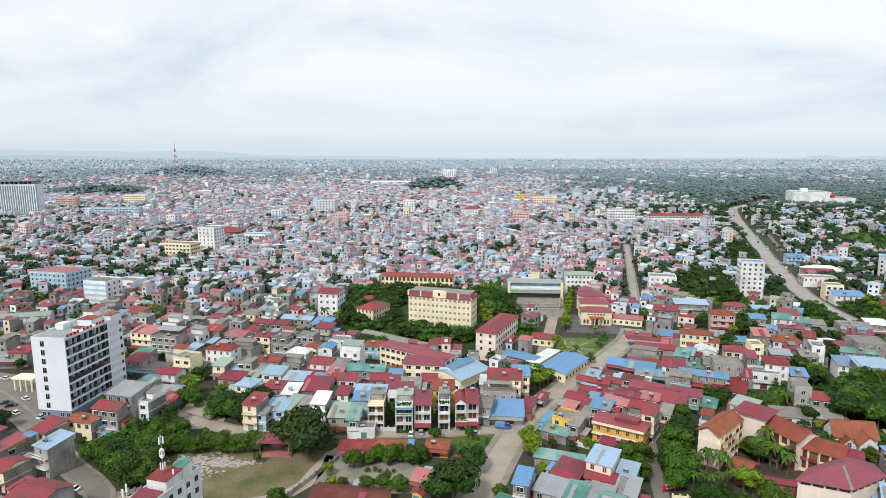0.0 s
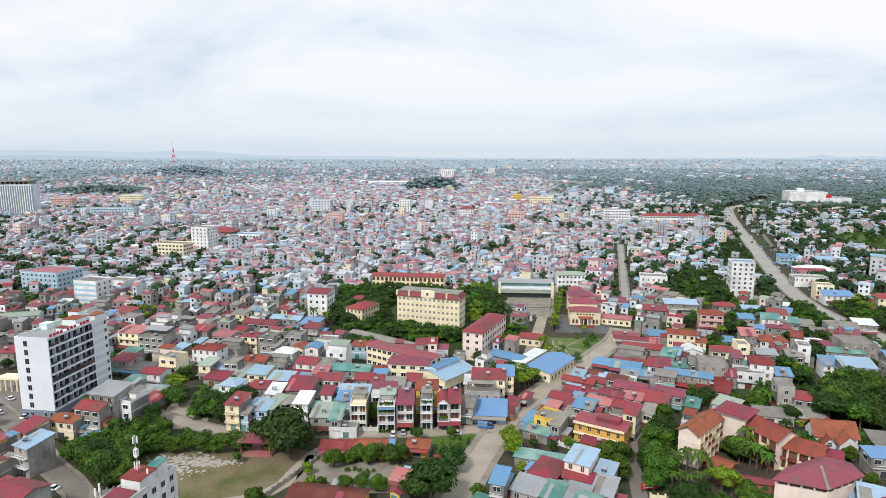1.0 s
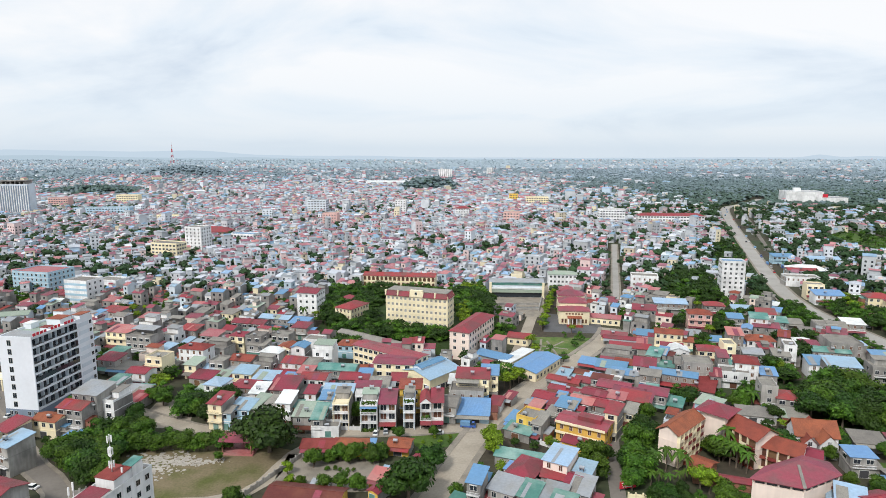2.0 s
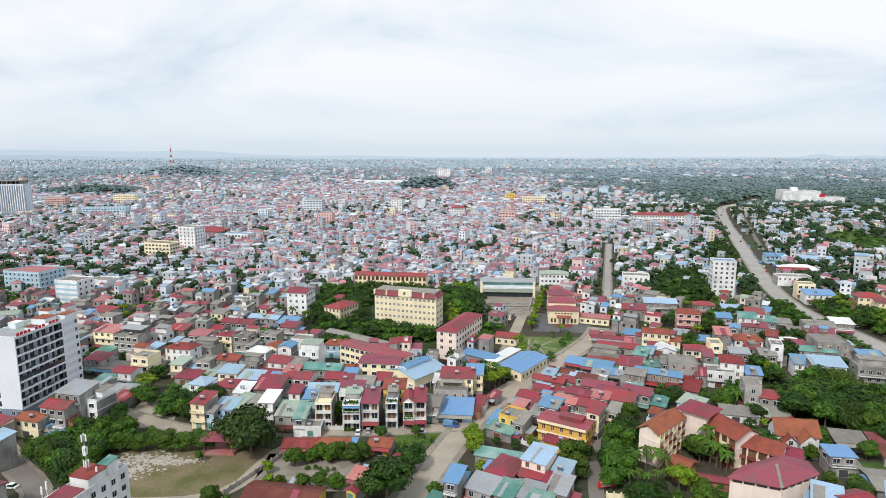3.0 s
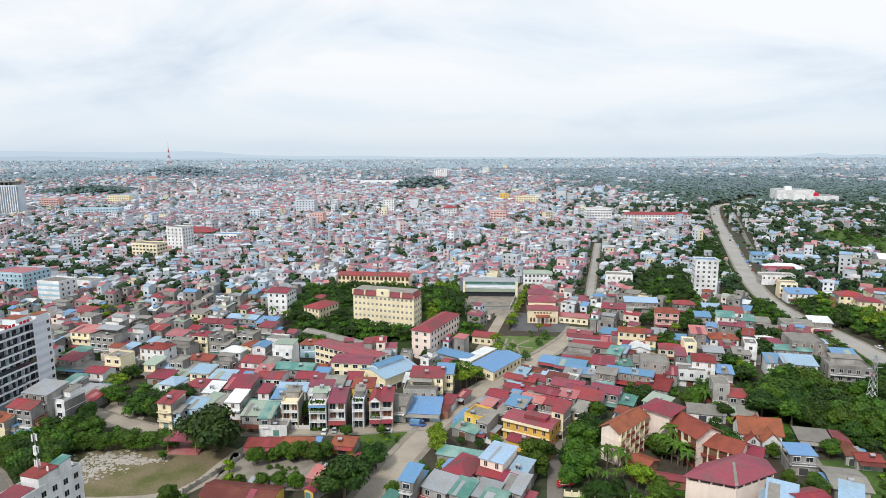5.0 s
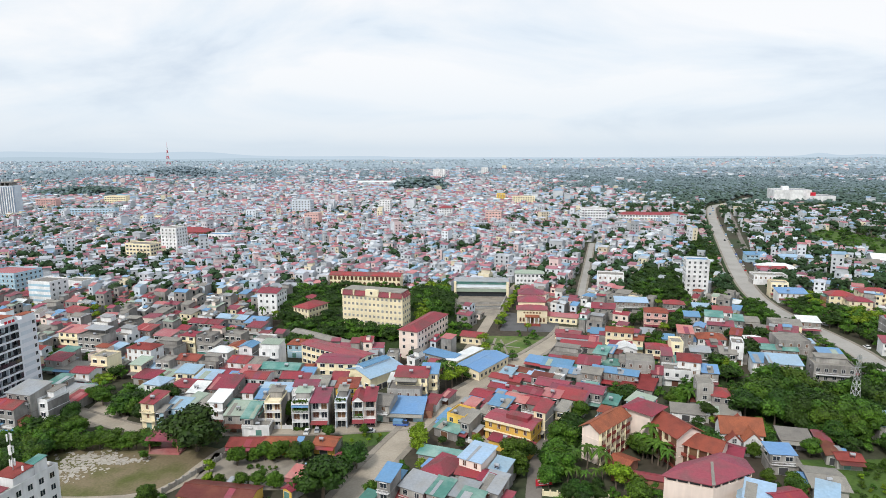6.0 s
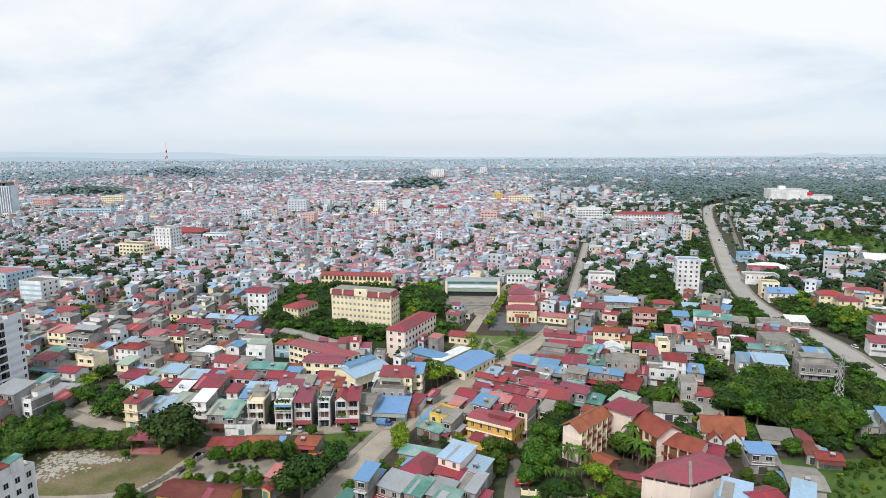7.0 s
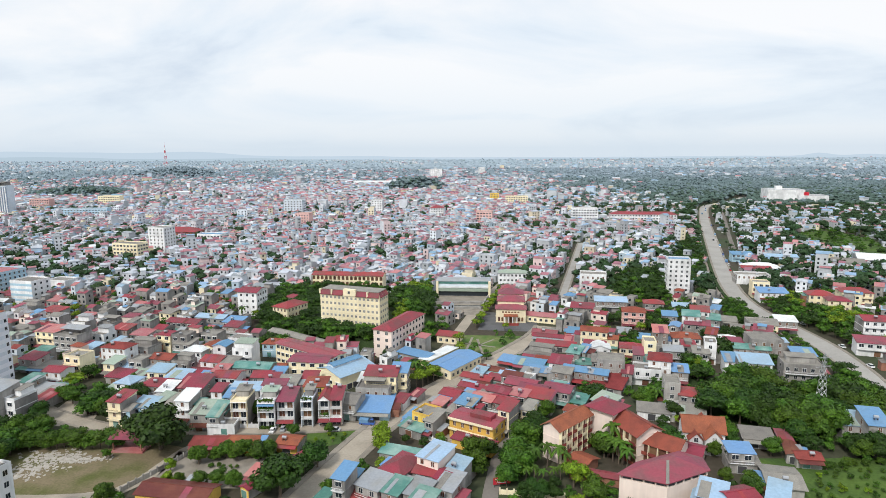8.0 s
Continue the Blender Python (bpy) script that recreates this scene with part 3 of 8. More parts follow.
        if roof == "g":
            pm.slab([(x0, -b - 0.4, h + 0.08), (x1, -b - 0.4, h + 0.08), (x1, -0.3, h + (b + 0.2) * pitch + 0.06), (x0, -0.3, h + (b + 0.2) * pitch + 0.06)], 0.05)
        elif roof == "s":
            pm.slab([(x0, -b - 0.4, h + 0.08), (x1, -b - 0.4, h + 0.08), (x1, b * 0.6, h + (1.6 * b + 0.5) * pitch * 0.5 + 0.1), (x0, b * 0.6, h + (1.6 * b + 0.5) * pitch * 0.5 + 0.1)], 0.05)
        if pm.v:
            part("roof_patch", pm, [ROOF[rg.choice("mmpnr" if rc in "rmpodn" else "yyae")]], ob)
    if extra and rg.random() < 0.7:
        # lean-to against the back or side
        am = Mesh()
        aw, ad, ah = rg.uniform(2.5, max(3, w * 0.8)), rg.uniform(2.0, 4.0), rg.uniform(2.4, h * 0.85 + 0.4)
        if rg.random() < 0.5:
            ax, ay = rg.uniform(-0.2, 0.2) * w, b + ad / 2
        else:
            aw, ad = ad * 0.8, rg.uniform(3.0, max(3.2, d * 0.7))
            ax, ay = rg.choice((-1, 1)) * (a + aw / 2), rg.uniform(-0.2, 0.2) * d
        am.box(ax - aw / 2, ax + aw / 2, ay - ad / 2, ay + ad / 2, -1, ah, 0)
        am.slab([(ax - aw / 2 - 0.3, ay - ad / 2 - 0.3, ah + 0.1), (ax + aw / 2 + 0.3, ay - ad / 2 - 0.3, ah + 0.1), (ax + aw / 2 + 0.3, ay + ad / 2 + 0.3, ah + 0.6), (ax - aw / 2 - 0.3, ay + ad / 2 + 0.3, ah + 0.6)], 0.1, 1)
        part("lean_to", am, [WALL[rg.choice("gggwb")], ROOF[rg.choice("yaarmnbgyl")]], ob)
    if not wins:
        return ob
    cols = max(1, int((w - 0.8) / 2.9))
    win = rg.choice(WIN)
    for k in range(n):
        z0 = k * fh
        if k == 0:
            part("door", rg.choice(DOOR), [], ob, at=(rg.uniform(-0.15, 0.15) * w, -b, 0.05))
            if rg.random() < 0.6:
                aw = Mesh()
                dep = rg.uniform(1.4, 3.0)
                aw.slab([(-a, -b - dep, 2.55), (a, -b - dep, 2.55), (a, -b, 3.15), (-a, -b, 3.15)], 0.08)
                part("awning", aw, [ROOF[rg.choice("rmbgayn")]], ob)
            continue
        for i in range(cols):
            part("window", win, [], ob, at=((i + 0.5) / cols * w - a, -b, z0 + 1.0))
        if rg.random() < 0.55:
            part("balcony", balcony_mesh(w * 0.92), [WALL["w" if wc == "g" else wc], FRAME if rg.random() < 0.6 else DARK], ob, at=(0, -b, z0))
    for side in (-1, 1):
        if rg.random() < 0.35:
            for k in range(1, n):
                for i in range(max(1, int(d / 6))):
                    part("window", win, [], ob, at=(side * a, (i + 0.5) / max(1, int(d / 6)) * d - b, k * fh + 1.1), turn=90 * side)
    return ob


def facade(ob, w, d, n, fh, sides="fblr", gap=3.0, win=None, z0=0.0, skip=0.8):
    """Rows of windows on the named sides of a block."""
    for s_ in sides:
        length = w if s_ in "fb" else d
        c = max(1, int((length - skip) / gap))
        for k in range(n):
            for i in range(c):
                u = (i + 0.5) / c * (length - skip) - (length - skip) / 2
                at, tn = {"f": ((u, -d / 2, 0), 0), "b": ((u, d / 2, 0), 180), "l": ((-w / 2, u, 0), -90), "r": ((w / 2, u, 0), 90)}[s_]
                part("window", win or WIN[0], [], ob, at=(at[0], at[1], z0 + k * fh + 1.0), turn=tn)


# ---- trees ----
rng_t = np.random.default_rng(11)


def cards(cent, size, out, rg):
    """Leaf sprays: one bent quad for each centre, leaning outwards."""
    n = len(cent)
    u = rg.normal(size=(n, 3))
    u -= (u * out).sum(1, keepdims=True) * out * 0.75
    u /= np.linalg.norm(u, axis=1, keepdims=True)
    v = np.cross(out + 0.45 * rg.normal(size=(n, 3)), u)
    v /= np.linalg.norm(v, axis=1, keepdims=True) + 1e-6
    s = (size * rg.uniform(0.6, 1.4, n))[:, None]
    droop = np.array([0, 0, -0.25])
    vs = np.stack([cent - u * s - v * s * 0.5, cent + u * s * 0.2 - v * s * 0.8 + droop * s, cent + u * s + v * s * 0.5, cent - u * s * 0.2 + v * s * 0.8 + droop * s], 1)
    return vs.reshape(-1, 3), np.arange(4 * n).reshape(-1, 4)


ICO = None


def ico():
    global ICO
    if ICO is None:
        bm = bmesh.new()
        bmesh.ops.create_icosphere(bm, subdivisions=2, radius=1)
        ICO = (np.array([v.co[:] for v in bm.verts]), [tuple(v.index for v in f.verts) for f in bm.faces])
        bm.free()
    return ICO


LUMP = (np.array([(0, 0, 1), (1, 0, 0), (0, 1, 0), (-1, 0, 0), (0, -1, 0), (0, 0, -0.6), (.7, .7, .45), (-.7, .7, .45), (-.7, -.7, .45), (.7, -.7, .45)], float),
        [(0, 6, 7), (0, 7, 8), (0, 8, 9), (0, 9, 6), (1, 2, 6), (2, 3, 7), (3, 4, 8), (4, 1, 9), (1, 6, 9), (2, 7, 6), (3, 8, 7), (4, 9, 8), (5, 2, 1), (5, 3, 2), (5, 4, 3), (5, 1, 4)])


def tree_kind(seed, h, spread, leaves, leaf, lobes=9, low=0.14, raw=False):
    """Trunk and crown meshes for one kind of broad-leaved tree of height h."""
    rg = np.random.default_rng(seed)
    t = Mesh()
    r = 0.035 * h
    top = (rg.uniform(-0.3, 0.3), rg.uniform(-0.3, 0.3), h * 0.5)
    t.tube((0, 0, -0.5), top, r, 0, 7, r * 0.6)
    V, F_ = [], []
    n0 = 0
    iv, if_ = (LUMP if raw else ico())
    for k in range(lobes):
        ang, rad = 2 * math.pi * k / lobes + rg.uniform(-0.4, 0.4), spread * rg.uniform(0.3, 0.68)
        if k == 0:
            rad = 0.1
        zc = h * (low + (1 - low) * rg.uniform(0.16, 0.70)) if k else h * 0.74
        c = np.array([rad * math.cos(ang), rad * math.sin(ang), zc])
        t.tube(top, tuple(c), r * 0.4, 0, 5, r * 0.15)
        lr = spread * rg.uniform(0.38, 0.55)
        R_ = np.array([lr, lr, lr * 0.8])
        core = iv * R_ * 0.66 * (1 + 0.16 * rg.normal(size=(len(iv), 1))) + c
        V.append(core)
        F_ += [tuple(n0 + i for i in q) for q in if_]
        n0 += len(core)
        m = leaves // lobes
        d = rg.normal(size=(m, 3))
        d[:, 2] = np.abs(d[:, 2]) * 1.0 - 0.35 * rg.random(m)
        d /= np.linalg.norm(d, axis=1, keepdims=True)
        vs, fs = cards(c + d * R_ * rg.uniform(0.6, 1.12, (m, 1)), (0.042 * h if raw else 0.027 * h + 0.05), d, rg)
        V.append(vs)
        F_ += [tuple(q) for q in (fs + n0)]
        n0 += len(vs)
    if raw:
        return np.concatenate(V), F_, h
    me = bpy.data.meshes.new("crown")
    me.from_pydata(np.concatenate(V).tolist(), [], F_)
    me.materials.append(leaf)
    return t.data("trunk", [BARK]), me, h


def palm_kind(seed, h):
    rg = np.random.default_rng(seed)
    t = Mesh()
    pts = [Vector((0.25 * math.sin(k * 0.7), 0.2 * k / 4, h * 0.82 * k / 5 - (0.5 if k == 0 else 0))) for k in range(6)]
    for k in range(5):
        t.tube(pts[k], pts[k + 1], 0.26 - 0.02 * k, 0, 7, 0.24 - 0.02 * k)
    top = pts[-1]
    c = Mesh()
    for k in range(17):
        ang, up = 2 * math.pi * k / 17 * 2.4, rg.uniform(0.1, 1.1)
        L = h * rg.uniform(0.28, 0.36)
        dirv, sidev = Vector((math.cos(ang), math.sin(ang), 0)), Vector((-math.sin(ang), math.cos(ang), 0))
        prev = None
        for i in range(8):
            s = i / 7
            p = top + dirv * L * s + Vector((0, 0, L * (up * s - 1.15 * s * s)))
            wd = 0.55 * math.sin(math.pi * (0.12 + 0.86 * s))
            row = (p + sidev * wd - Vector((0, 0, wd * 0.6)), p, p - sidev * wd - Vector((0, 0, wd * 0.6)))
            if prev:
                c.face([prev[0], row[0], row[1], prev[1]])
                c.face([prev[1], row[1], row[2], prev[2]])
            prev = row
    return t.data("trunk", [BARK]), c.data("crown", [LEAF[0]]), h


KINDS = {
    "a": [tree_kind(s, 9.0, 4.3, 2400, LEAF[0], 11) for s in (1, 2, 3)],
    "d": [tree_kind(s, 9.0, 4.5, 2500, LEAF[1], 12) for s in (4, 5, 6)],
    "y": [tree_kind(s, 8.0, 3.3, 1300, LEAF[2], 8, 0.2) for s in (7, 8)],
    "s": [tree_kind(s, 6.0, 2.7, 900, LEAF[0], 7, 0.15) for s in (9, 10)],
    "p": [palm_kind(s, 10.0) for s in (12, 13)],
}
TREELABEL = {"a": "broad-leaved tree with a full green crown", "d": "dark green broad-leaved tree with dense crown", "y": "young tree with bright yellow-green leaves",
             "s": "small round green garden tree", "p": "palm tree with arching green fronds"}
rng_p = random.Random(3)


TREES = [0]
JOINED = []


def tree(x, y, h, kind="a", z=0.0, wide=1.0):
    trunk, crown, h0 = rng_p.choice(KINDS[kind])
    s = h / h0
    if BUILT[int((x - OX) / 2), int((y - OY) / 2)]:
        return
    if kind != "p" and (TREES[0] > 300 or y > 232):
        JOINED.append((x, y, h, kind, z, wide, rng_p.uniform(0, 6.28)))
        claim(x, y, 2.5, 2.5, 0)
        return
    TREES[0] += 1
    ob = new("palm_tree" if kind == "p" else "tree")
    ob.matrix_basis = pose(x, y, gz(y) + z, 0, 0, rng_p.uniform(0, 360)) @ Matrix.Diagonal((s * wide, s * wide, s, 1))
    tagged(ob, TREELABEL[kind], "tree", "palms" if kind == "p" else "town trees")
    part("trunk", trunk, [], ob)
    part("crown", crown, [], ob)
    claim(x, y, 2.5, 2.5, 0)
    return ob


def grove(pts, step, h0, h1, kinds="aad", seed=1, z=0.0):
    """Trees over a patch of the plan at about that spacing."""
    rg = random.Random(seed)
    xs, ys = [p[0] for p in pts], [p[1] for p in pts]
    y = min(ys)
    while y < max(ys):
        x = min(xs)
        while x < max(xs):
            px_, py_ = x + rg.uniform(-0.4, 0.4) * step, y + rg.uniform(-0.4, 0.4) * step
            if inside(px_, py_, pts):
                tree(px_, py_, rg.uniform(h0, h1), rg.choice(kinds), z, rg.uniform(0.9, 1.25))
            x += step
        y += step


def tree_row(p, q, n, h0, h1, kinds="a", seed=1, z=0.0):
    rg = random.Random(seed)
    for i in range(n):
        t = (i + 0.5) / n
        tree(p[0] + (q[0] - p[0]) * t + rg.uniform(-0.8, 0.8), p[1] + (q[1] - p[1]) * t + rg.uniform(-0.8, 0.8), rg.uniform(h0, h1), rg.choice(kinds), z, rg.uniform(0.9, 1.2))



def join_trees():
    """The many garden and hillside trees past the nearest, joined by leaf colour."""
    light = {"a": (tree_kind(31, 9.0, 4.2, 640, None, 8, 0.12, True), 0), "d": (tree_kind(32, 9.0, 4.4, 640, None, 9, 0.12, True), 1),
             "y": (tree_kind(33, 8.0, 3.2, 380, None, 7, 0.2, True), 2), "s": (tree_kind(34, 6.0, 2.6, 300, None, 6, 0.15, True), 0)}
    for li in range(3):
        V, F_, M_ = [], [], []
        n0 = 0
        for x, y, h, kind, z, wide, rot in JOINED:
            (v, f, h0), leaf_i = light[kind]
            if leaf_i != li:
                continue
            s, c_, s_ = h / h0, math.cos(rot), math.sin(rot)
            q = v * (s * wide, s * wide, s)
            q = np.stack([q[:, 0] * c_ - q[:, 1] * s_ + x, q[:, 0] * s_ + q[:, 1] * c_ + y, q[:, 2] + gz(y) + z], 1)
            V.append(q)
            F_ += [tuple(n0 + i for i in k) for k in f]
            M_ += [0] * len(f)
            n0 += len(q)
            r = 0.03 * h
            V.append(np.array([(x + dx * r, y + dy * r, gz(y) + z + hh) for hh in (-0.5, h * 0.55) for dx, dy in ((-1, -1), (1, -1), (1, 1), (-1, 1))]))
            F_ += [(n0 + i, n0 + (i + 1) % 4, n0 + (i + 1) % 4 + 4, n0 + i + 4) for i in range(4)]
            M_ += [1] * 4
            n0 += 8
        me = bpy.data.meshes.new("garden_trees")
        me.from_pydata(np.concatenate(V).tolist(), [], F_)
        me.materials.append(LEAF[li])
        me.materials.append(BARK)
        me.polygons.foreach_set("material_index", M_)
        tagged(part("garden_trees", me, []), ("broad green trees", "dark green trees", "bright yellow-green trees")[li] + " between houses and on slopes", "trees", kind="stuff")


# ---- landmarks ----
def block(name, x, y, turn, w, d, n, fh, wc, label, category="building", z=0.0, roof="f", rc="y", sides="flr", gap=3.0, win=None, pitch=0.3, bands=True, over=0.6):
    """A larger building: wall block with floor bands, a roof, and rows of windows."""
    claim(x, y, w, d, turn, built=True)
    ob = root(name, x, y, turn, label, category, z=z)
    h = n * fh
    m = Mesh()
    m.box(-w / 2, w / 2, -d / 2, d / 2, -2 - z, h)
    if roof == "f":
        for q in ((-w / 2, w / 2, -d / 2, -d / 2 + 0.25), (-w / 2, w / 2, d / 2 - 0.25, d / 2), (-w / 2, -w / 2 + 0.25, -d / 2 + 0.25, d / 2 - 0.25), (w / 2 - 0.25, w / 2, -d / 2 + 0.25, d / 2 - 0.25)):
            m.box(*q, h, h + 0.9)
    else:
        gable_fill(m, roof, w, d, h, pitch)
    part("wall", m, [WALL[wc]], ob)
    if bands:
        for k in range(1, n + 1):
            b = Mesh()
            b.box(-w / 2 - 0.12, w / 2 + 0.12, -d / 2 - 0.12, d / 2 + 0.12, k * fh - 0.22, k * fh - 0.02)
            part("floor_band", b, [WALL["w" if wc in "wls" else wc]], ob)
    if roof == "f":
        r = Mesh()
        r.box(-w / 2 + 0.3, w / 2 - 0.3, -d / 2 + 0.3, d / 2 - 0.3, h, h + 0.15)
        part("roof", r, [ROOF[rc]], ob)
    else:
        part("roof", roof_mesh(roof, w, d, h, over, pitch), [ROOF[rc]], ob)
    if sides:
        facade(ob, w, d, n, fh, sides, gap, win)
    return ob


HWIN = frame_mesh("window", 1.7, 2.2, None, False)


def hotel(x, y, turn, w, d, n, fh):
    """White slab with a long loggia front, a slate base and a roof garden."""
    claim(x, y, w, d, turn, built=True)
    ob = root("hotel", x, y, turn, "tall white hotel with stacked dark balconies and red sign", "hotel")
    h = n * fh
    a, b = w / 2, d / 2
    cut = b - 9.0
    for name, q in (("end_wall", (-a, a, -b, -b + 0.4, fh, h)), ("wall", (-a, a - 1.5, -b + 0.4, cut, fh, h)), ("stair_block", (-a, a, cut, b, 0, h))):
        m = Mesh()
        m.box(*q)
        part(name, m, [HOTELW], ob)
    m = Mesh()
    m.box(-a - 0.1, a + 0.1, -b - 0.1, cut, -2, fh)
    part("base", m, [WALL["d"]], ob, "slate blue ground storey")
    for k in range(1, n):
        s_ = Mesh()
        s_.box(a - 1.5, a + 0.12, -b + 0.4, cut, k * fh - 0.15, k * fh + 0.18)
        s_.box(a - 0.06, a + 0.12, -b + 0.4, cut, k * fh + 0.18, k * fh + 0.62)
        part("balcony_slab", s_, [HOTELW], ob)
        bays = 7
        bw = (cut + b - 0.4) / bays
        for i in range(bays):
            y0 = -b + 0.4 + i * bw
            g = Mesh()
            g.box(a - 1.5, a - 1.42, y0 + 0.1, y0 + bw * 0.9, k * fh + 0.2, k * fh + 2.7)
            part("glass_door", g, [GLASS], ob)
            r = Mesh()
            if k == 4 or i % 2 == k % 2:
                r.box(a - 0.02, a + 0.05, y0 + 0.1, y0 + bw - 0.1, k * fh + 0.62, k * fh + (2.3 if k == 4 else 1.25))
                part("railing", r, [GLASS if k == 4 else DARK], ob)
            v = Mesh()
            v.box(a - 1.45, a - (0.7 if i % 2 else 0.1), y0 + bw - 0.15, y0 + bw, k * fh + 0.18, k * fh + fh - 0.15)
            part("divider", v, [WALL["s"]], ob)
            if (i + k) % 3 == 0:
                c = Mesh()
                c.box(a - 0.75, a - 0.1, y0 + 0.5, y0 + 1.5, k * fh + 0.63, k * fh + 1.5)
                part("air_conditioner", c, [DARK], ob)
        t = Mesh()
        t.box(a, a + 0.06, cut - 1.4, cut - 0.2, k * fh + 0.7, k * fh + fh - 0.4)
        part("stair_window", t, [GLASS], ob)
        t = Mesh()
        t.box(a, a + 0.06, cut + 0.8, b - 2.6, k * fh + 0.9, k * fh + 2.5)
        part("blue_panel", t, [WALL["s"]], ob, "grey-blue wall panel")
        part("window", WIN_PLAIN, [], ob, at=(a + 0.02, b - 1.4, k * fh + 0.9), turn=90)
        part("window", HWIN, [], ob, at=(-2.4, -b, k * fh + 0.8))
    for q in (-4.5, -2.5, 3.0, 5.5):
        part("window", WIN_PLAIN, [], ob, at=(q, -b - 0.1, 1.1))
    p = Mesh()
    for q in ((-a, a, -b, -b + 0.3), (-a, a, b - 0.3, b), (-a, -a + 0.3, -b + 0.3, b - 0.3), (a - 0.3, a, -b + 0.3, b - 0.3)):
        p.box(*q, h, h + 1.0)
    part("parapet", p, [HOTELW], ob)
    g = Mesh()
    g.box(-a + 0.3, a - 0.3, -b + 7, b - 0.3, h, h + 0.12)
    part("roof_deck", g, [ROOF["e"]], ob, "green painted roof deck")
    g = Mesh()
    g.slab([(-a + 0.3, -b + 0.3, h + 0.5), (a - 0.3, -b + 0.3, h + 0.5), (a - 0.3, -b + 7, h + 1.2), (-a + 0.3, -b + 7, h + 1.2)], 0.2)
    part("roof_slope", g, [ROOF["a"]], ob, "grey sloping sheet roof")
    for (x0, x1, y0, y1, hh, mt) in ((-2, 4, 2, 8, 2.6, "o"), (-6.5, -2, 11, 15, 3.2, "o"), (3.5, 7, 9, 15.0, 2.4, "o"), (-6.8, -3.5, -4, 0, 2.2, "w"), (2, 5, -6, -3, 1.6, "d")):
        s_ = Mesh()
        s_.box(x0, x1, y0, y1, h + 0.12, h + hh)
        hut = part("roof_hut", s_, [HOTELW], ob)
        s_ = Mesh()
        s_.box(x0 - 0.2, x1 + 0.2, y0 - 0.2, y1 + 0.2, h + hh, h + hh + 0.15)
        part("hut_roof", s_, [ROOF[mt]], hut)
    for i in range(7):
        s_ = Mesh()
        s_.tube((4.5, -9 + i * 1.7, h + 0.5), (6.6, -9 + i * 1.7, h + 0.5), 0.6, 0, 8)
        part("water_tank", s_, [WHITE], ob, "white water tank")
    for i in range(12):
        if i in (4, 8):
            continue
        s_ = Mesh()
        y0 = -b + 1.0 + i * 1.75
        s_.box(a + 0.0, a + 0.15, y0, y0 + 1.25, h + 0.95, h + 2.0)
        part("sign_letter", s_, [REDP], ob, "red sign bar")
    # lower wing behind, with its own slanting balconies
    wg = Mesh()
    wg.box(-a - 7, -a - 0.05, b - 16, b, -2, h - 1.5)
    wing = part("wing", wg, [HOTELW], ob)
    for k in range(1, n):
        part("window", WIN[1], [], wing, at=(-a - 5, b - 16, k * fh + 0.8))
        part("window", WIN[1], [], wing, at=(-a - 2.2, b - 16, k * fh + 0.8))
    wg = Mesh()
    wg.box(-a - 7, -a - 0.05, b - 16, b, h - 1.5, h - 1.3)
    part("wing_roof", wg, [ROOF["e"]], wing)
    s_ = Mesh()
    s_.box(-a - 6, -a - 1, b - 16.2, b - 16.02, h - 2.6, h - 1.7)
    part("sign_letter", s_, [REDP], wing, "red sign bar")
    return ob


hotel(-142.7, 230.7, -7.6, 13.6, 32.1, 9, 3.4)
portico = root("portico", -174.0, 242.7, -8, "cream portico with columns beside the hotel", "portico")
for k in range(4):
    c_ = Mesh()
    c_.tube((-4 + k * 2.6, -2, -0.3), (-4 + k * 2.6, -2, 5.2), 0.35, 0, 10)
    part("column", c_, [WALL["c"]], portico)
c_ = Mesh()
c_.box(-5, 5, -2.6, 3, 5.2, 6.0)
part("roof", c_, [WALL["c"]], portico)

# school on its mound
mound_pts = [(-40.1, 306.1), (-18.6, 300.5), (4.6, 295.2), (16.4, 277.0), (43.8, 311.8), (45.7, 396.4), (-36.8, 412.1), (-54.1, 355.5)]
claim_poly(mound_pts)
mm = Mesh()
cx_, cy_ = sum(p[0] for p in mound_pts) / 8, sum(p[1] for p in mound_pts) / 8
top_ = [(cx_ + (p[0] - cx_) * 0.86, cy_ + (p[1] - cy_) * 0.86, 4.0) for p in mound_pts]
low_ = [(p[0], p[1], -0.5) for p in mound_pts]
mm.face(top_)
for i in range(8):
    mm.face([low_[i], low_[(i + 1) % 8], top_[(i + 1) % 8], top_[i]])
tagged(part("mound", mm, [SCRUB]), "low earth mound under the school", "mound", kind="structure")


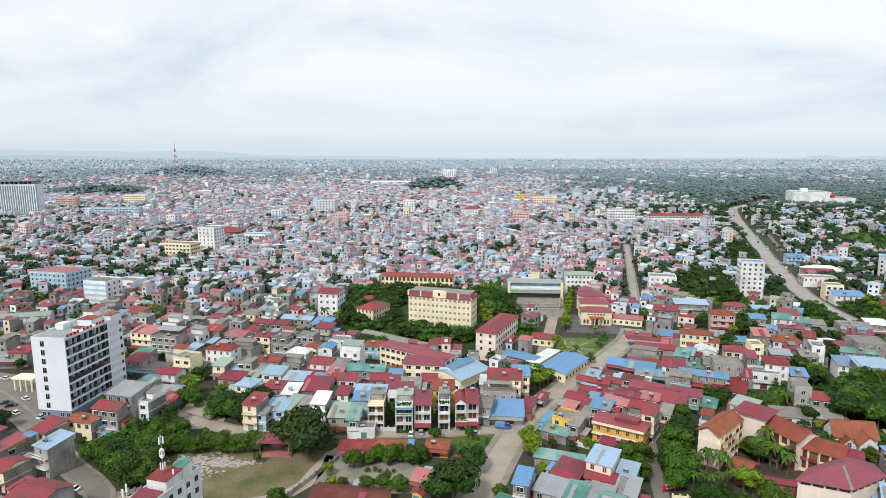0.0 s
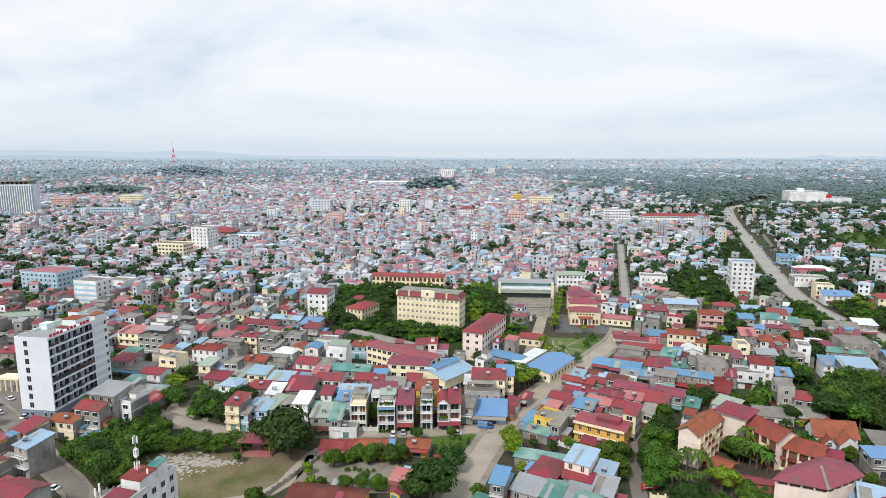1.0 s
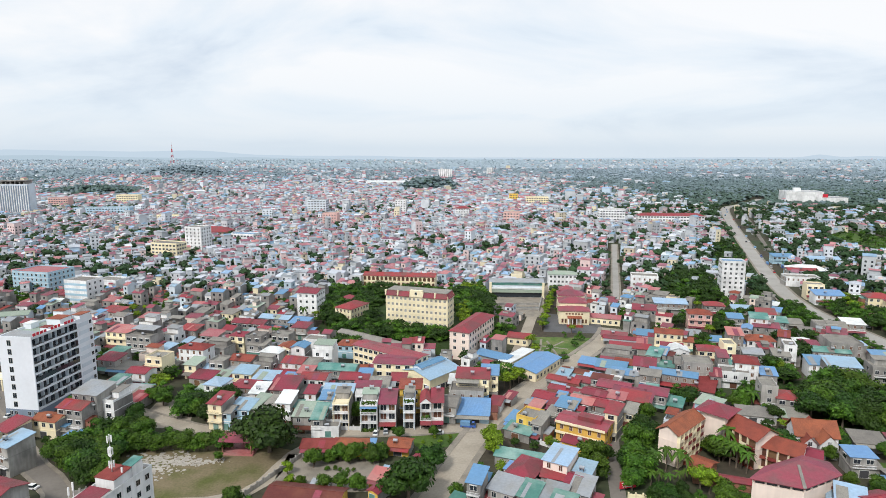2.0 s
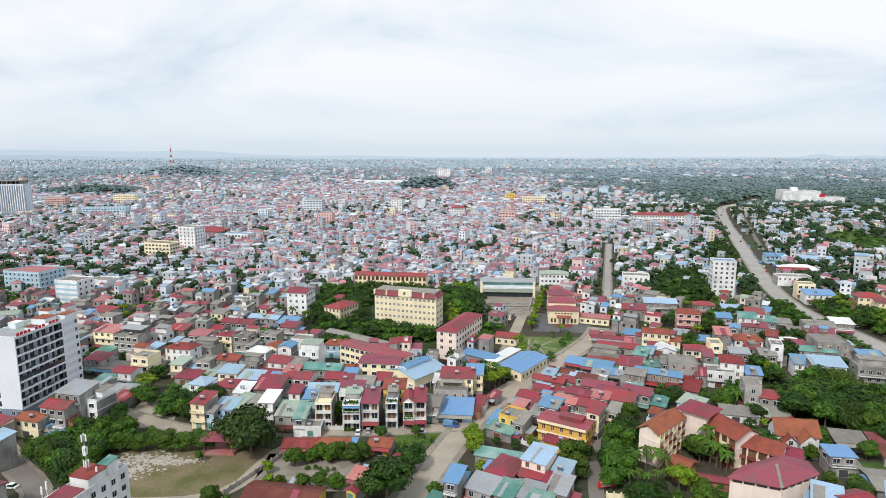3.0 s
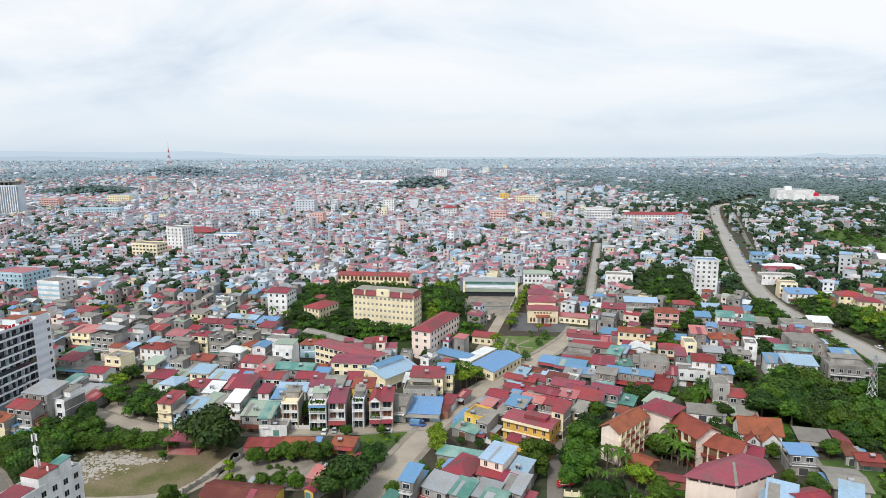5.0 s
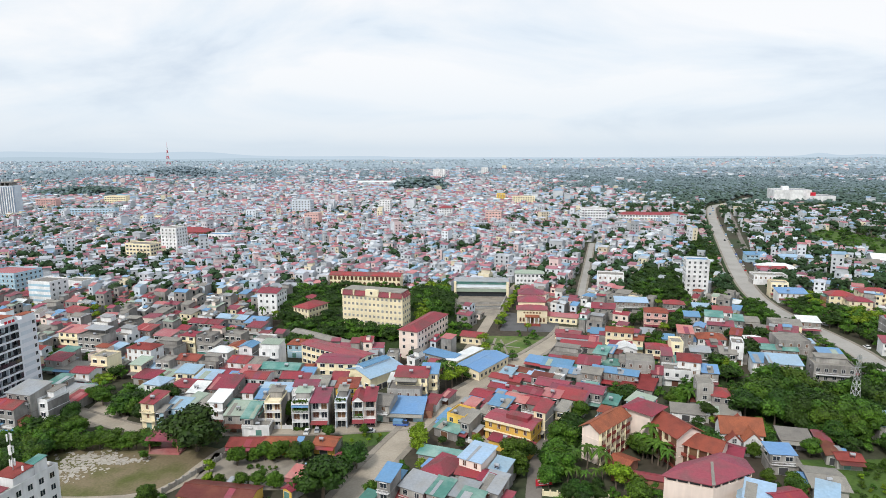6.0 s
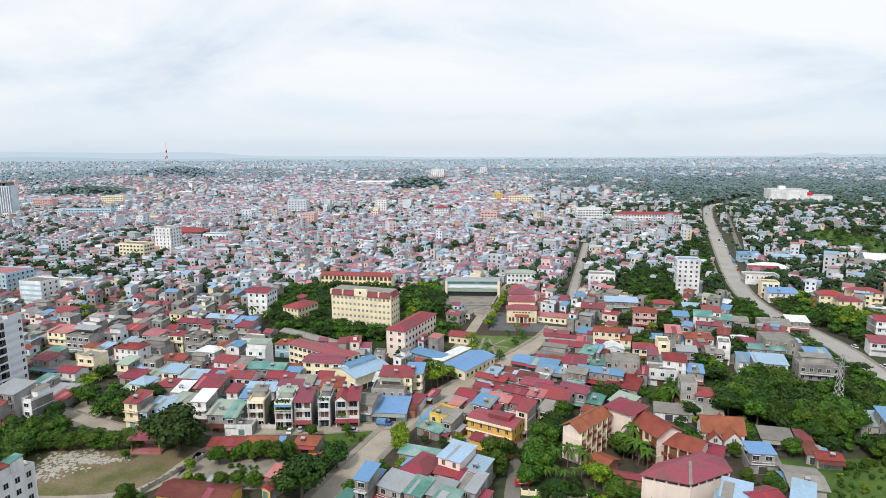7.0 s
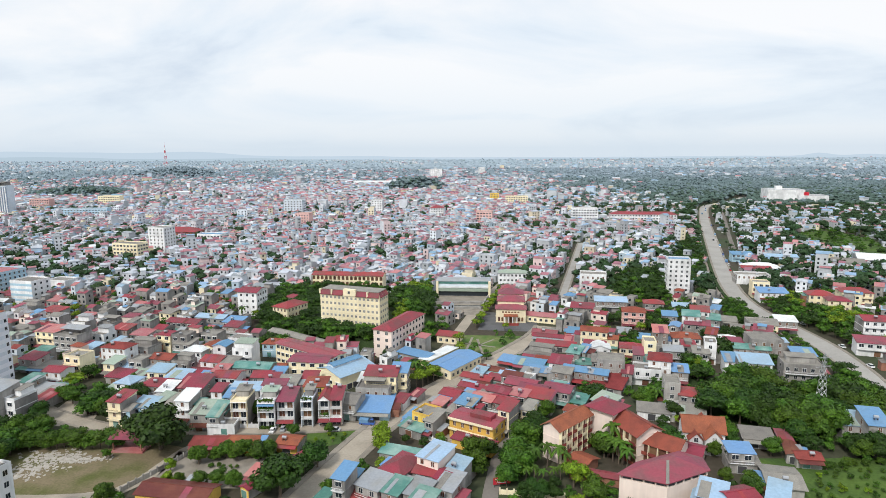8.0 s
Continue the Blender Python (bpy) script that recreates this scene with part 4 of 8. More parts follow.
def school_main(x, y, turn, w, d, n, fh, z):
    ob = block("school", x, y, turn, w, d, n, fh, "c", "long cream school block with red mansard roof", "school", z, gap=2.5, win=WIN_PALE)
    h = n * fh
    a, b = w / 2, d / 2
    sections = 5
    for i in range(sections):
        x0, x1 = -a + i * w / sections, -a + (i + 1) * w / sections
        m = Mesh()
        if i == 2:
            m.box(x0, x1, -b - 0.5, -b + 1.5, h - 0.2, h + 3.4)
            part("gable_block", m, [WALL["c"]], ob)
            part("window", WIN_PLAIN, [], ob, at=((x0 + x1) / 2, -b - 0.5, h + 0.9))
            continue
        m.slab([(x0 + 0.3, -b - 0.7, h), (x1 - 0.3, -b - 0.7, h), (x1 - 0.3, -b + 0.9, h + 2.4), (x0 + 0.3, -b + 0.9, h + 2.4)], 0.25)
        part("mansard", m, [ROOF["r"]], ob, "red mansard roof panel")
        m = Mesh()
        m.box(x0 - 0.3, x0 + 0.5, -b - 0.6, -b + 1.2, h, h + 2.7)
        part("pier", m, [WALL["c"]], ob)
    for sx in (-1, 1):
        for j in range(3):
            y0, y1 = -b + 0.8 + j * (d - 1.2) / 3, -b + 0.4 + (j + 1) * (d - 1.2) / 3
            m = Mesh()
            pts = [(sx * (a + 0.7), y0, h), (sx * (a + 0.7), y1, h), (sx * (a - 0.9), y1, h + 2.4), (sx * (a - 0.9), y0, h + 2.4)]
            m.slab(pts if sx > 0 else pts[::-1], 0.25)
            part("mansard", m, [ROOF["r"]], ob, "red mansard roof panel")
    m = Mesh()
    m.box(-a + 0.9, a - 0.9, -b + 0.9, b - 0.9, h, h + 2.5)
    part("attic", m, [WALL["c"]], ob)
    m = Mesh()
    m.box(-a + 0.7, a - 0.7, -b + 0.7, b - 0.7, h + 2.5, h + 2.75)
    part("terrace", m, [ROOF["y"]], ob)


school_main(-0.2, 326.0, -18.5, 35.8, 11.3, 5, 3.3, 4.0)
block("school_wing", 27.4, 293.9, -24.7, 9.9, 34.5, 3, 3.3, "k", "pale cream school wing with red hipped roof", "school", 4.0, "h", "r", "flr", 3.2)
block("porch", 35.9, 300.5, -24, 9, 4, 1, 3.0, "c", "small porch with a dark red roof", "porch", 1.0, "s", "d", "")
arc = block("school_hall", -17.4, 417.0, -8, 50, 10, 3, 4.0, "c", "long yellow school hall with dark arched galleries", "school", 0, "g", "r", "", 3, bands=True)
for k in range(3):
    for i in range(17):
        g_ = Mesh()
        u = -24 + i * 3.0
        g_.box(u - 0.95, u + 0.95, -5.06, -4.9, k * 4 + 0.8, k * 4 + 2.6)
        g_.tube((u, -5.06, k * 4 + 2.6), (u, -4.9, k * 4 + 2.6), 0.95, 0, 12)
        part("arch_opening", g_, [BROWN], arc)
block("office", -40.3, 343.3, -29.3, 11.3, 16.9, 3, 3.3, "c", "cream office with red hipped roof and pilasters", "office", 0, "h", "r", "flr", 2.4, WIN[2])
block("annex", -46.2, 374.9, -29, 9, 8, 2, 3.3, "c", "small cream annex with red roof", "office", 0, "h", "r", "f", 2.6)

# three-winged offices with crimson roofs
block("office", -11.8, 265.5, -35, 37, 8.5, 3, 3.2, "c", "cream office wing with long faded crimson roof", "office", 0, "g", "m", "fr", 3.0, WIN[1], 0.12)
block("office", -7.8, 252.1, -8, 17, 11, 3, 3.2, "c", "cream office block with faded crimson roof", "office", 0, "g", "m", "fr", 3.4, WIN[1], 0.12)
block("shed", -24.0, 296.2, -35, 40, 6, 1, 4.5, "c", "long low shed with mossy grey roof", "shed", 1, "g", "y", "", 3)


def warehouse(x, y, turn, w, d):
    ob = block("warehouse", x, y, turn, w, d, 1, 6.5, "c", "warehouse with pale blue gable roof and ridge vent", "warehouse", 0, "G", "l", "", pitch=0.25)
    m = roof_mesh("G", 4.5, d * 0.8, 9.3, 0.3, 0.3)
    part("ridge_vent", m, [ROOF["b"]], ob, "blue raised ridge vent")
    m = Mesh()
    m.box(-2.2, 2.2, -d * 0.4, d * 0.4, 8.0, 9.4)
    part("vent_wall", m, [WALL["s"]], ob)
    for sx in (-1, 1):
        for j in range(6):
            part("door", DOOR[0], [], ob, at=(sx * w / 2, -d / 2 + (j + 0.5) * d / 6, 0.1), turn=90 * sx)
    for j in range(4):
        part("window", WIN[1], [], ob, at=(-w / 2 + (j + 0.5) * w / 4, -d / 2, 2.2))


warehouse(6.8, 249.3, -41.3, 17.6, 19.0)
ob_ = block("market_hall", 54.4, 263.6, -35.7, 12.9, 24.7, 1, 4.2, "c", "long low market hall with bright blue roof", "hall", 0, "G", "b", "fr", 3.2, pitch=0.2)
block("market_hall", 47.1, 273.6, -36, 6, 22, 1, 4.0, "c", "low hall with white sheet roof", "hall", 0, "S", "w", "", pitch=0.1)
block("shed", 36.0, 273.6, -36, 17, 6, 1, 4.0, "g", "long open shed with bright blue roof", "shed", 0, "s", "b", "f", 4.0, pitch=0.22)
block("gatehouse", 52.4, 304.1, -20, 11, 9, 1, 4.0, "c", "cream gatehouse with red roof", "gatehouse", 0, "g", "r", "f", 3.0)

# sports hall and its sunken water court
sp_ = block("sports_hall", 62.6, 407.7, -4, 36, 14, 2, 5.0, "s", "sports hall with grey roof and teal fascia", "hall", 0, "g", "a", "", pitch=0.08)
for (z0, z1, mt) in ((8.3, 10.2, "g"), (5.6, 6.6, "w"), (3.4, 5.4, "e")):
    g_ = Mesh()
    g_.box(-17.5, 17.5, -7.3 - (10 - z1) * 0.25, -7.0, z0, z1)
    part("fascia", g_, [ROOF[mt]], sp_)
for q in (-17.6, 17.6):
    g_ = Mesh()
    g_.box(q - 0.8, q + 0.8, -8.5, -7.0, 0, 10.2)
    part("pier", g_, [WALL["c"]], sp_)
# dark glass sheet stands in for the shade inside the open front
g_ = Mesh()
g_.box(-17, 17, -7.2, -7.0, 0.2, 3.3)
part("dark_opening", g_, [GLASS], sp_)
pool = Mesh()
pool.face([(*p, 0.3) for p in ((42.8, 370.8), (71.9, 370.8), (77.8, 396.4), (43.0, 396.4))])
tagged(part("water", pool, [WATER]), "dark still water of a walled pool", "water", kind="structure")
for (p, q) in (((41.9, 368.2), (72.1, 368.2)), ((71.6, 365.6), (79.1, 399.4)), ((41.6, 365.6), (43.0, 399.4)), ((43.2, 380.4), (74.7, 380.4))):
    wl = Mesh()
    d_ = (Vector(q) - Vector(p))
    n_ = Vector((-d_.y, d_.x)).normalized() * 0.4
    wl.slab([(p[0] - n_.x, p[1] - n_.y, 1.6), (q[0] - n_.x, q[1] - n_.y, 1.6), (q[0] + n_.x, q[1] + n_.y, 1.6), (p[0] + n_.x, p[1] + n_.y, 1.6)], 2.2)
    tagged(part("pool_wall", wl, [WALL["g"]]), "grey cement wall round the pool", "wall", kind="structure")


def civic_hall(x, y, turn):
    ob = block("civic_hall", x, y, turn, 17, 9, 2, 4.0, "c", "ornate yellow civic hall with tiered red roofs", "hall", 0, "h", "m", "lr", 3.0)
    for (w, d, h, oy) in ((15.5, 12, 10.5, 10.5), (15, 12, 12, 22.5)):
        m = Mesh()
        m.box(-w / 2, w / 2, oy - d / 2, oy + d / 2, -1, h)
        part("hall_block", m, [WALL["c"]], ob)
        r = roof_mesh("h", w, d, h, 0.6, 0.3)
        part("hall_roof", r, [ROOF["m"]], ob, at=(0, oy, 0))
    m = Mesh()
    m.slab([(-4, -7.5, 4.6), (4, -7.5, 4.6), (4, -4.4, 5.2), (-4, -4.4, 5.2)], 0.3)
    part("porch_roof", m, [ROOF["o"]], ob)
    for i in range(4):
        c = Mesh()
        c.tube((-3.4 + i * 2.27, -7, 0), (-3.4 + i * 2.27, -7, 4.4), 0.28, 0, 10)
        part("column", c, [WALL["w"]], ob)
    d_ = Mesh()
    d_.box(-1.6, 1.6, -4.6, -4.45, 0.1, 3.6)
    part("door", d_, [BROWN], ob)
    for q in (-6.6, -4.8, 4.8, 6.6):
        a_ = Mesh()
        a_.box(q - 0.55, q + 0.55, -4.6, -4.45, 1.0, 2.8)
        a_.tube((q, -4.6, 2.8), (q, -4.45, 2.8), 0.55, 0, 12)
        part("arched_window", a_, [BROWN], ob)
    for i in range(6):
        b_ = Mesh()
        b_.box(-5 + i * 1.75, -3.9 + i * 1.75, -4.62, -4.5, 5.9, 6.7)
        part("sign_letter", b_, [BROWN], ob)
    for i in range(5):
        s_ = Mesh()
        s_.box(-4.5, 4.5, -10.5 + i * 0.6, -9.9 + i * 0.6 + 0.3, -0.1, 0.15 * (i + 1))
        part("step", s_, [ROOF["d"]], ob)


civic_hall(88.0, 341.3, -6)
block("house", 104.5, 340.3, -20, 20, 8, 1, 4.0, "c", "cream hall with faded red roof", "hall", 0, "g", "p", "f", 3.0)
block("house", 98.2, 429.0, -6, 20, 9, 3, 3.5, "w", "white house with pale green roof and arches", "house", 0, "h", "e", "f", 2.6)
house(89.1, 370.7, -6, 8, 9, 4, "h", "m", "w")

# tiled court: long blocks round a garden
def tiled_block(x, y, turn, w, d, n, fh, roof, pitch, face, label):
    ob = block("court_block", x, y, turn, w, d, n, fh, "k", label, "building", 0, roof, "o", "", pitch=pitch, over=0.9)
    length = w if face == "f" else d
    for k in range(n):
        for i in range(int(length / 2.6)):
            u = (i + 0.5) / int(length / 2.6) * length - length / 2
            at, tn = ((u, -d / 2, 0), 0) if face == "f" else ((w / 2, u, 0), 90)
            b = Mesh()
            b.box(-1.15, 1.15, -0.05, 0.05, 0.3, fh - 0.5)
            part("opening", b, [BROWN], ob, at=(at[0], at[1], k * fh), turn=tn)
            b = Mesh()
            b.box(-1.25, 1.25, -1.0, -0.06, -0.1, 0.1)
            b.box(-1.25, 1.25, -1.0, -0.9, 0.1, 1.0)
            part("balcony", b, [ROOF["d"] if (i + k) % 3 else WALL["c"]], ob, at=(at[0], at[1], k * fh + 0.1), turn=tn)
            b = Mesh()
            b.box(-1.3, -1.1, -1.0, 0.0, 0, fh)
            part("pier", b, [WALL["c"]], ob, at=(at[0], at[1], k * fh), turn=tn)
    return ob


tiled_block(90.4, 187.0, -46.5, 6.1, 17.5, 4, 2.75, "G", 0.6, "r", "pale peach four-storey block with orange tiled gable roof")
tiled_block(111.5, 187.0, -65.7, 16.6, 10.0, 3, 3.3, "g", 0.5, "f", "long peach block with orange tiled roof and galleries")
tiled_block(119.4, 179.1, -41.4, 11.8, 9.0, 2, 3.6, "g", 0.5, "f", "lower peach block with orange tiled roof")
block("stair_tower", 105.1, 193.2, -46, 8.5, 8.5, 4, 3.3, "k", "pale peach stair tower with wide red hipped roof", "tower", 0, "h", "r", "", bands=False, over=1.4)
block("walkway", 93.3, 176.1, -46, 6, 8, 1, 2.8, "b", "covered walkway with orange roof", "walkway", 0, "g", "o", "")
block("walkway", 99.7, 166.9, -20, 24, 3, 1, 2.8, "b", "long covered walkway with red roof", "walkway", 0, "g", "r", "")
block("house", 128.2, 180.2, -32, 8, 9, 1, 4.2, "k", "low pale house with red roof behind the hall", "house", 0, "g", "r", "")


def round_hall():
    """Many-sided pale pink hall under a wide crimson roof."""
    pts = [(99.5, 157.9), (111.2, 152.9), (124.9, 159.6), (125.7, 166.3), (120.5, 170.1), (106.7, 164.1)]
    cx, cy = sum(p[0] for p in pts) / len(pts), sum(p[1] for p in pts) / len(pts)
    claim(cx, cy, 20, 16, 0, built=True)
    ob = root("round_hall", cx, cy, 0, "pale pink many-sided hall with wide crimson sheet roof", "hall")
    loc = [(p[0] - cx, p[1] - cy) for p in pts]
    n = len(loc)
    m = Mesh()
    m.slab([(q[0], q[1], 7.0) for q in loc], 9.0)
    part("wall", m, [WALL["k"]], ob)
    # solid dark core imitates the shade of an open clerestory
    m = Mesh()
    m.slab([(q[0] * 0.94, q[1] * 0.94, 8.4) for q in loc], 1.4)
    part("clerestory", m, [DARK], ob, "dark core for shade behind the clerestory posts")
    for i in range(n):
        (x0, y0), (x1, y1) = loc[i], loc[(i + 1) % n]
        L = math.hypot(x1 - x0, y1 - y0)
        for j in range(max(2, int(L / 3))):
            t = j / max(2, int(L / 3))
            p = Mesh()
            px_, py_ = x0 + (x1 - x0) * t, y0 + (y1 - y0) * t
            p.box(px_ * 0.985 - 0.2, px_ * 0.985 + 0.2, py_ * 0.985 - 0.2, py_ * 0.985 + 0.2, 7.0, 8.6)
            part("post", p, [WALL["k"]], ob)
    apex = (1.0, 1.5)
    for i in range(n):
        (x0, y0), (x1, y1) = loc[i], loc[(i + 1) % n]
        r = Mesh()
        r.slab([(x0 * 1.08, y0 * 1.08, 8.5), (x1 * 1.08, y1 * 1.08, 8.5), (apex[0], apex[1], 11.0)], 0.2)
        part("roof_panel", r, [ROOF["m"]], ob)
    g = Mesh()
    g.slab([(loc[1][0] * 1.08 - 0.5, loc[1][1] * 1.08, 8.65), (loc[1][0] * 1.08 + 0.5, loc[1][1] * 1.08, 8.65), (apex[0] - 1.2, apex[1] - 2, 10.6), (apex[0] - 2.0, apex[1] - 2, 10.6)], 0.1)
    part("gutter", g, [ROOF["y"]], ob, "grey cement valley gutter")


round_hall()


def gabled_villa(x, y, turn):
    ob = block("villa", x, y, turn, 13, 8, 2, 2.9, "w", "white villa with steep orange tiled gables", "villa", 0, "g", "o", "", pitch=0.95, bands=False)
    for q, wd, dd, hh in ((-3.2, 4.2, 3.0, 4.4), (2.2, 5.4, 4.0, 5.2), (1.0, 5.0, -2, 5.8)):
        m = Mesh()
        yy = -4 - dd / 2 if dd > 0 else 2
        m.box(q - wd / 2, q + wd / 2, yy - abs(dd) / 2, yy + abs(dd) / 2 + 2, 0, hh)
        m2 = Mesh()
        gable_fill(m2, "G", wd, abs(dd), hh, 1.0)
        part("gable", m, [WALL["w"]], ob)
        part("gable_top", m2, [WALL["w"]], ob, at=(q, yy, 0))
        part("gable_roof", roof_mesh("G", wd, abs(dd) + 3, hh, 0.35, 1.0), [ROOF["o"]], ob, at=(q, yy + 1.4, 0))
        if dd > 0:
            part("gable_window", WIN_PLAIN, [], ob, at=(q, yy - dd / 2, hh - 0.6))
            d_ = Mesh()
            d_.box(-0.8, 0.8, -0.08, 0.05, 0, 1.8)
            d_.tube((0, -0.08, 1.8), (0, 0.05, 1.8), 0.8, 0, 12)
            part("arched_door", d_, [DARK], ob, at=(q, yy - dd / 2, 0.1))


gabled_villa(136.7, 191.8, -10)

# yellow house with layered balconies
yh = block("house", 61.3, 196.9, -31, 17, 9, 2, 3.6, "y", "bright yellow house with faded crimson roof and galleries", "house", 0, "g", "m", "fr", 3.2, WIN[2], 0.15)
for k in (1, 2):
    b_ = Mesh()
    b_.box(-8.6, 8.6, -5.5, -4.5, k * 3.6 - 0.3, k * 3.6 - 0.1)
    b_.box(-8.6, 8.6, -5.5, -5.38, k * 3.6 - 0.1, k * 3.6 + 0.6)
    part("gallery", b_, [WALL["c"]], yh)
b_ = Mesh()
b_.box(-2, 6, -1.5, 2.5, 7.8, 9.2)
part("attic", b_, [ROOF["r"]], yh)
house(59.8, 187.8, -31, 15, 4, 1, "s", "r", "y", wins=False)

# tall narrow office with phone masts
tw = block("office_tower", -68.1, 134.6, -15.9, 6.8, 22, 6, 3.2, "w", "tall narrow white office with masts on its roof", "office", 0, "f", "y", "r", 2.8, WIN_PLAIN, bands=False)
for (x0, x1, y0, y1, h_, rc_) in ((-2.8, 2.8, -7, -2, 19.9, "r"), (-2.8, 2.8, -0.5, 5, 22.0, "d"), (0.4, 3.0, 5.0, 8.5, 22.8, "g")):
    b_ = Mesh()
    b_.box(x0, x1, y0, y1, 19.3, h_)
    hut_ = part("roof_hut", b_, [WALL["w"]], tw)
    b_ = Mesh()
    b_.slab([(x0 - 0.2, y0 - 0.2, h_ + 0.1), (x1 + 0.2, y0 - 0.2, h_ + 0.1), (x1 + 0.2, y1 + 0.2, h_ + 0.6), (x0 - 0.2, y1 + 0.2, h_ + 0.6)], 0.12)
    part("hut_roof", b_, [ROOF[rc_]], hut_)
mast_ = root("phone_mast", -67.6, 136.6, 0, "slim grey phone mast with white panel antennas", "mast", z=22.4)
b_ = Mesh()
b_.tube((0, 0, 0), (0, 0, 9.5), 0.16, 0, 8, 0.1)
part("pole", b_, [STEEL], mast_)
for k, (zz, n_) in enumerate(((8.6, 3), (5.2, 3), (2.0, 4))):
    for i in range(n_):
        an_ = 2 * math.pi * i / n_ + k
        b_ = Mesh()
        b_.box(0.5 * math.cos(an_) - 0.14, 0.5 * math.cos(an_) + 0.14, 0.5 * math.sin(an_) - 0.1, 0.5 * math.sin(an_) + 0.1, zz - 0.9, zz + 0.9)
        part("panel_antenna", b_, [WHITE], mast_)
for zz in (6.4, 4.6):
    b_ = Mesh()
    b_.tube((0.2, -0.4, zz), (0.2, -0.65, zz), 0.42, 0, 14)
    part("dish", b_, [WHITE], mast_)
for dx, dy in ((-3.5, -6), (-2.6, -8), (2.4, 2.5)):
    b_ = Mesh()
    b_.tube((dx, dy, 19.2), (dx, dy, 23.4), 0.07, 0, 6)
    b_.box(dx - 0.2, dx + 0.2, dy - 0.12, dy + 0.12, 21.6, 23.6)
    part("antenna", b_, [WHITE], tw)

# stage pavilion in the yard
pav = root("pavilion", -55.1, 189.7, -4, "open stage pavilion with faded red roof and red floor", "pavilion")
b_ = Mesh()
b_.box(-5.5, 5.5, -3.6, 3.6, -0.2, 0.7)
part("stage", b_, [ROOF["p"]], pav)
for sx in (-4.8, 0, 4.8):
    for sy in (-3, 3):
        if sx == 0 and sy == -3:
            continue
        b_ = Mesh()
        b_.box(sx - 0.18, sx + 0.18, sy - 0.18, sy + 0.18, 0.7, 4.6)
        part("post", b_, [WALL["b"]], pav)
for k in range(6):
    b_ = Mesh()
    y0, y1 = -4 + k * 8 / 6, -4 + (k + 1) * 8 / 6
    z0, z1 = (4.5 + 1.7 * math.cos(q / 4 * math.pi / 2.4) for q in (y0, y1))
    b_.slab([(-5.8, y0, z0), (5.8, y0, z0), (5.8, y1, z1), (-5.8, y1, z1)], 0.12)
    part("roof_panel", b_, [ROOF["m"]], pav)
claim(-55.1, 189.7, 14, 10, 0)

# white blocks and other tall buildings farther off
block("apartment_tower", 206.1, 400.9, -12, 14.5, 11, 8, 3.1, "w", "slim white apartment tower with small dark windows", "tower", 0, "f", "b", "flr", 3.0, WIN_PLAIN)
block("apartment_house", -67.6, 360.5, -12, 12.5, 13, 4, 3.6, "w", "white apartment house with stepped red roof edges", "house", 0, "g", "r", "flr", 3.0, WIN_PLAIN, 0.25)
block("blue_block", -265.3, 415.3, -14, 30, 22, 5, 3.2, "l", "light blue office block with red roof edging", "building", 0, "f", "p", "flr", 3.4, WIN_PLAIN)
bb = block("blue_block", -217.8, 381.8, -14, 17, 14, 5, 3.3, "w", "white and blue striped office block", "building", 0, "f", "y", "r", 3.4, WIN_PLAIN)
for k in range(5):
    b_ = Mesh()
    b_.box(-8.6, 8.6, -7.12, -6.95, k * 3.3 + 0.8, k * 3.3 + 2.2)
    part("blue_band", b_, [WALL["l"]], bb)
block("white_house", 154.2, 420.4, -14, 18, 12, 3, 3.6, "w", "cream-white villa with square window bays", "house", 0, "f", "y", "flr", 3.2, WIN[2])
block("shop_row", 281.8, 838.3, -4, 8, 8, 3, 3.3, "w", "plain white row of shops", "building")
block("hospital", 226.1, 771.5, -4, 32, 14, 6, 3.4, "w", "large white hospital block with many windows", "hospital", 0, "f", "y", "flr", 3.2, WIN[1])
block("hospital", 296.9, 760.6, -6, 80, 14, 4, 3.6, "w", "long white hospital wing with red roof", "hospital", 0, "h", "r", "fl", 3.6, WIN[1])
ml = block("shopping_centre", 631.3, 1056.3, -12, 58, 40, 5, 4.4, "w", "large white shopping centre with red entrance tower", "shopping centre", 0, "f", "a", "", bands=False)
block("shopping_centre", 667.6, 1036.3, -12, 46, 36, 3, 4.4, "w", "lower white shopping hall with grey roof", "shopping centre", 0, "f", "a", "", bands=False)
b_ = Mesh()
b_.box(27, 34, -24, -19.7, 0, 19)
part("entrance_tower", b_, [REDP], ml, "red entrance tower")
b_ = Mesh()
b_.box(-12, -2, -4, 6, 22, 28)
part("lift_tower", b_, [WALL["w"]], ml)
block("pink_block", -127.0, 755.3, -6, 18, 14, 5, 3.5, "p", "bright pink apartment block", "building", 0, "f", "y", "f", 3.4)
block("grey_block", -166.2, 870.7, -6, 27, 16, 7, 3.4, "s", "grey and white office block with dark glass", "building", 0, "f", "y", "fr", 4.0, WIN[1])
tb = block("high_rise", -600.0, 870.7, 10, 46, 24, 14, 3.3, "s", "unfinished grey high-rise with vertical white piers", "tower", 0, "f", "y", "", bands=True)
for i in range(16):
    b_ = Mesh()
    b_.box(-23 + i * 3.0, -21.9 + i * 3.0, -12.5, -12.0, 0, 44)
    part("pier", b_, [WALL["w"]], tb)
    if i % 2 == 0:
        b_ = Mesh()
        b_.box(-22 + i * 2.9, -21 + i * 2.9, -11, 11, 46, 52)
        part("top_column", b_, [WALL["g"]], tb)
    b_ = Mesh()
    b_.box(-21.7 + i * 3.0, -20.2 + i * 3.0, -12.2, -11.95, 2, 45)
    part("glass_strip", b_, [WALL["d"]], tb)
b_ = Mesh()
b_.box(-22, 22, -11.5, 11.5, 51, 52)
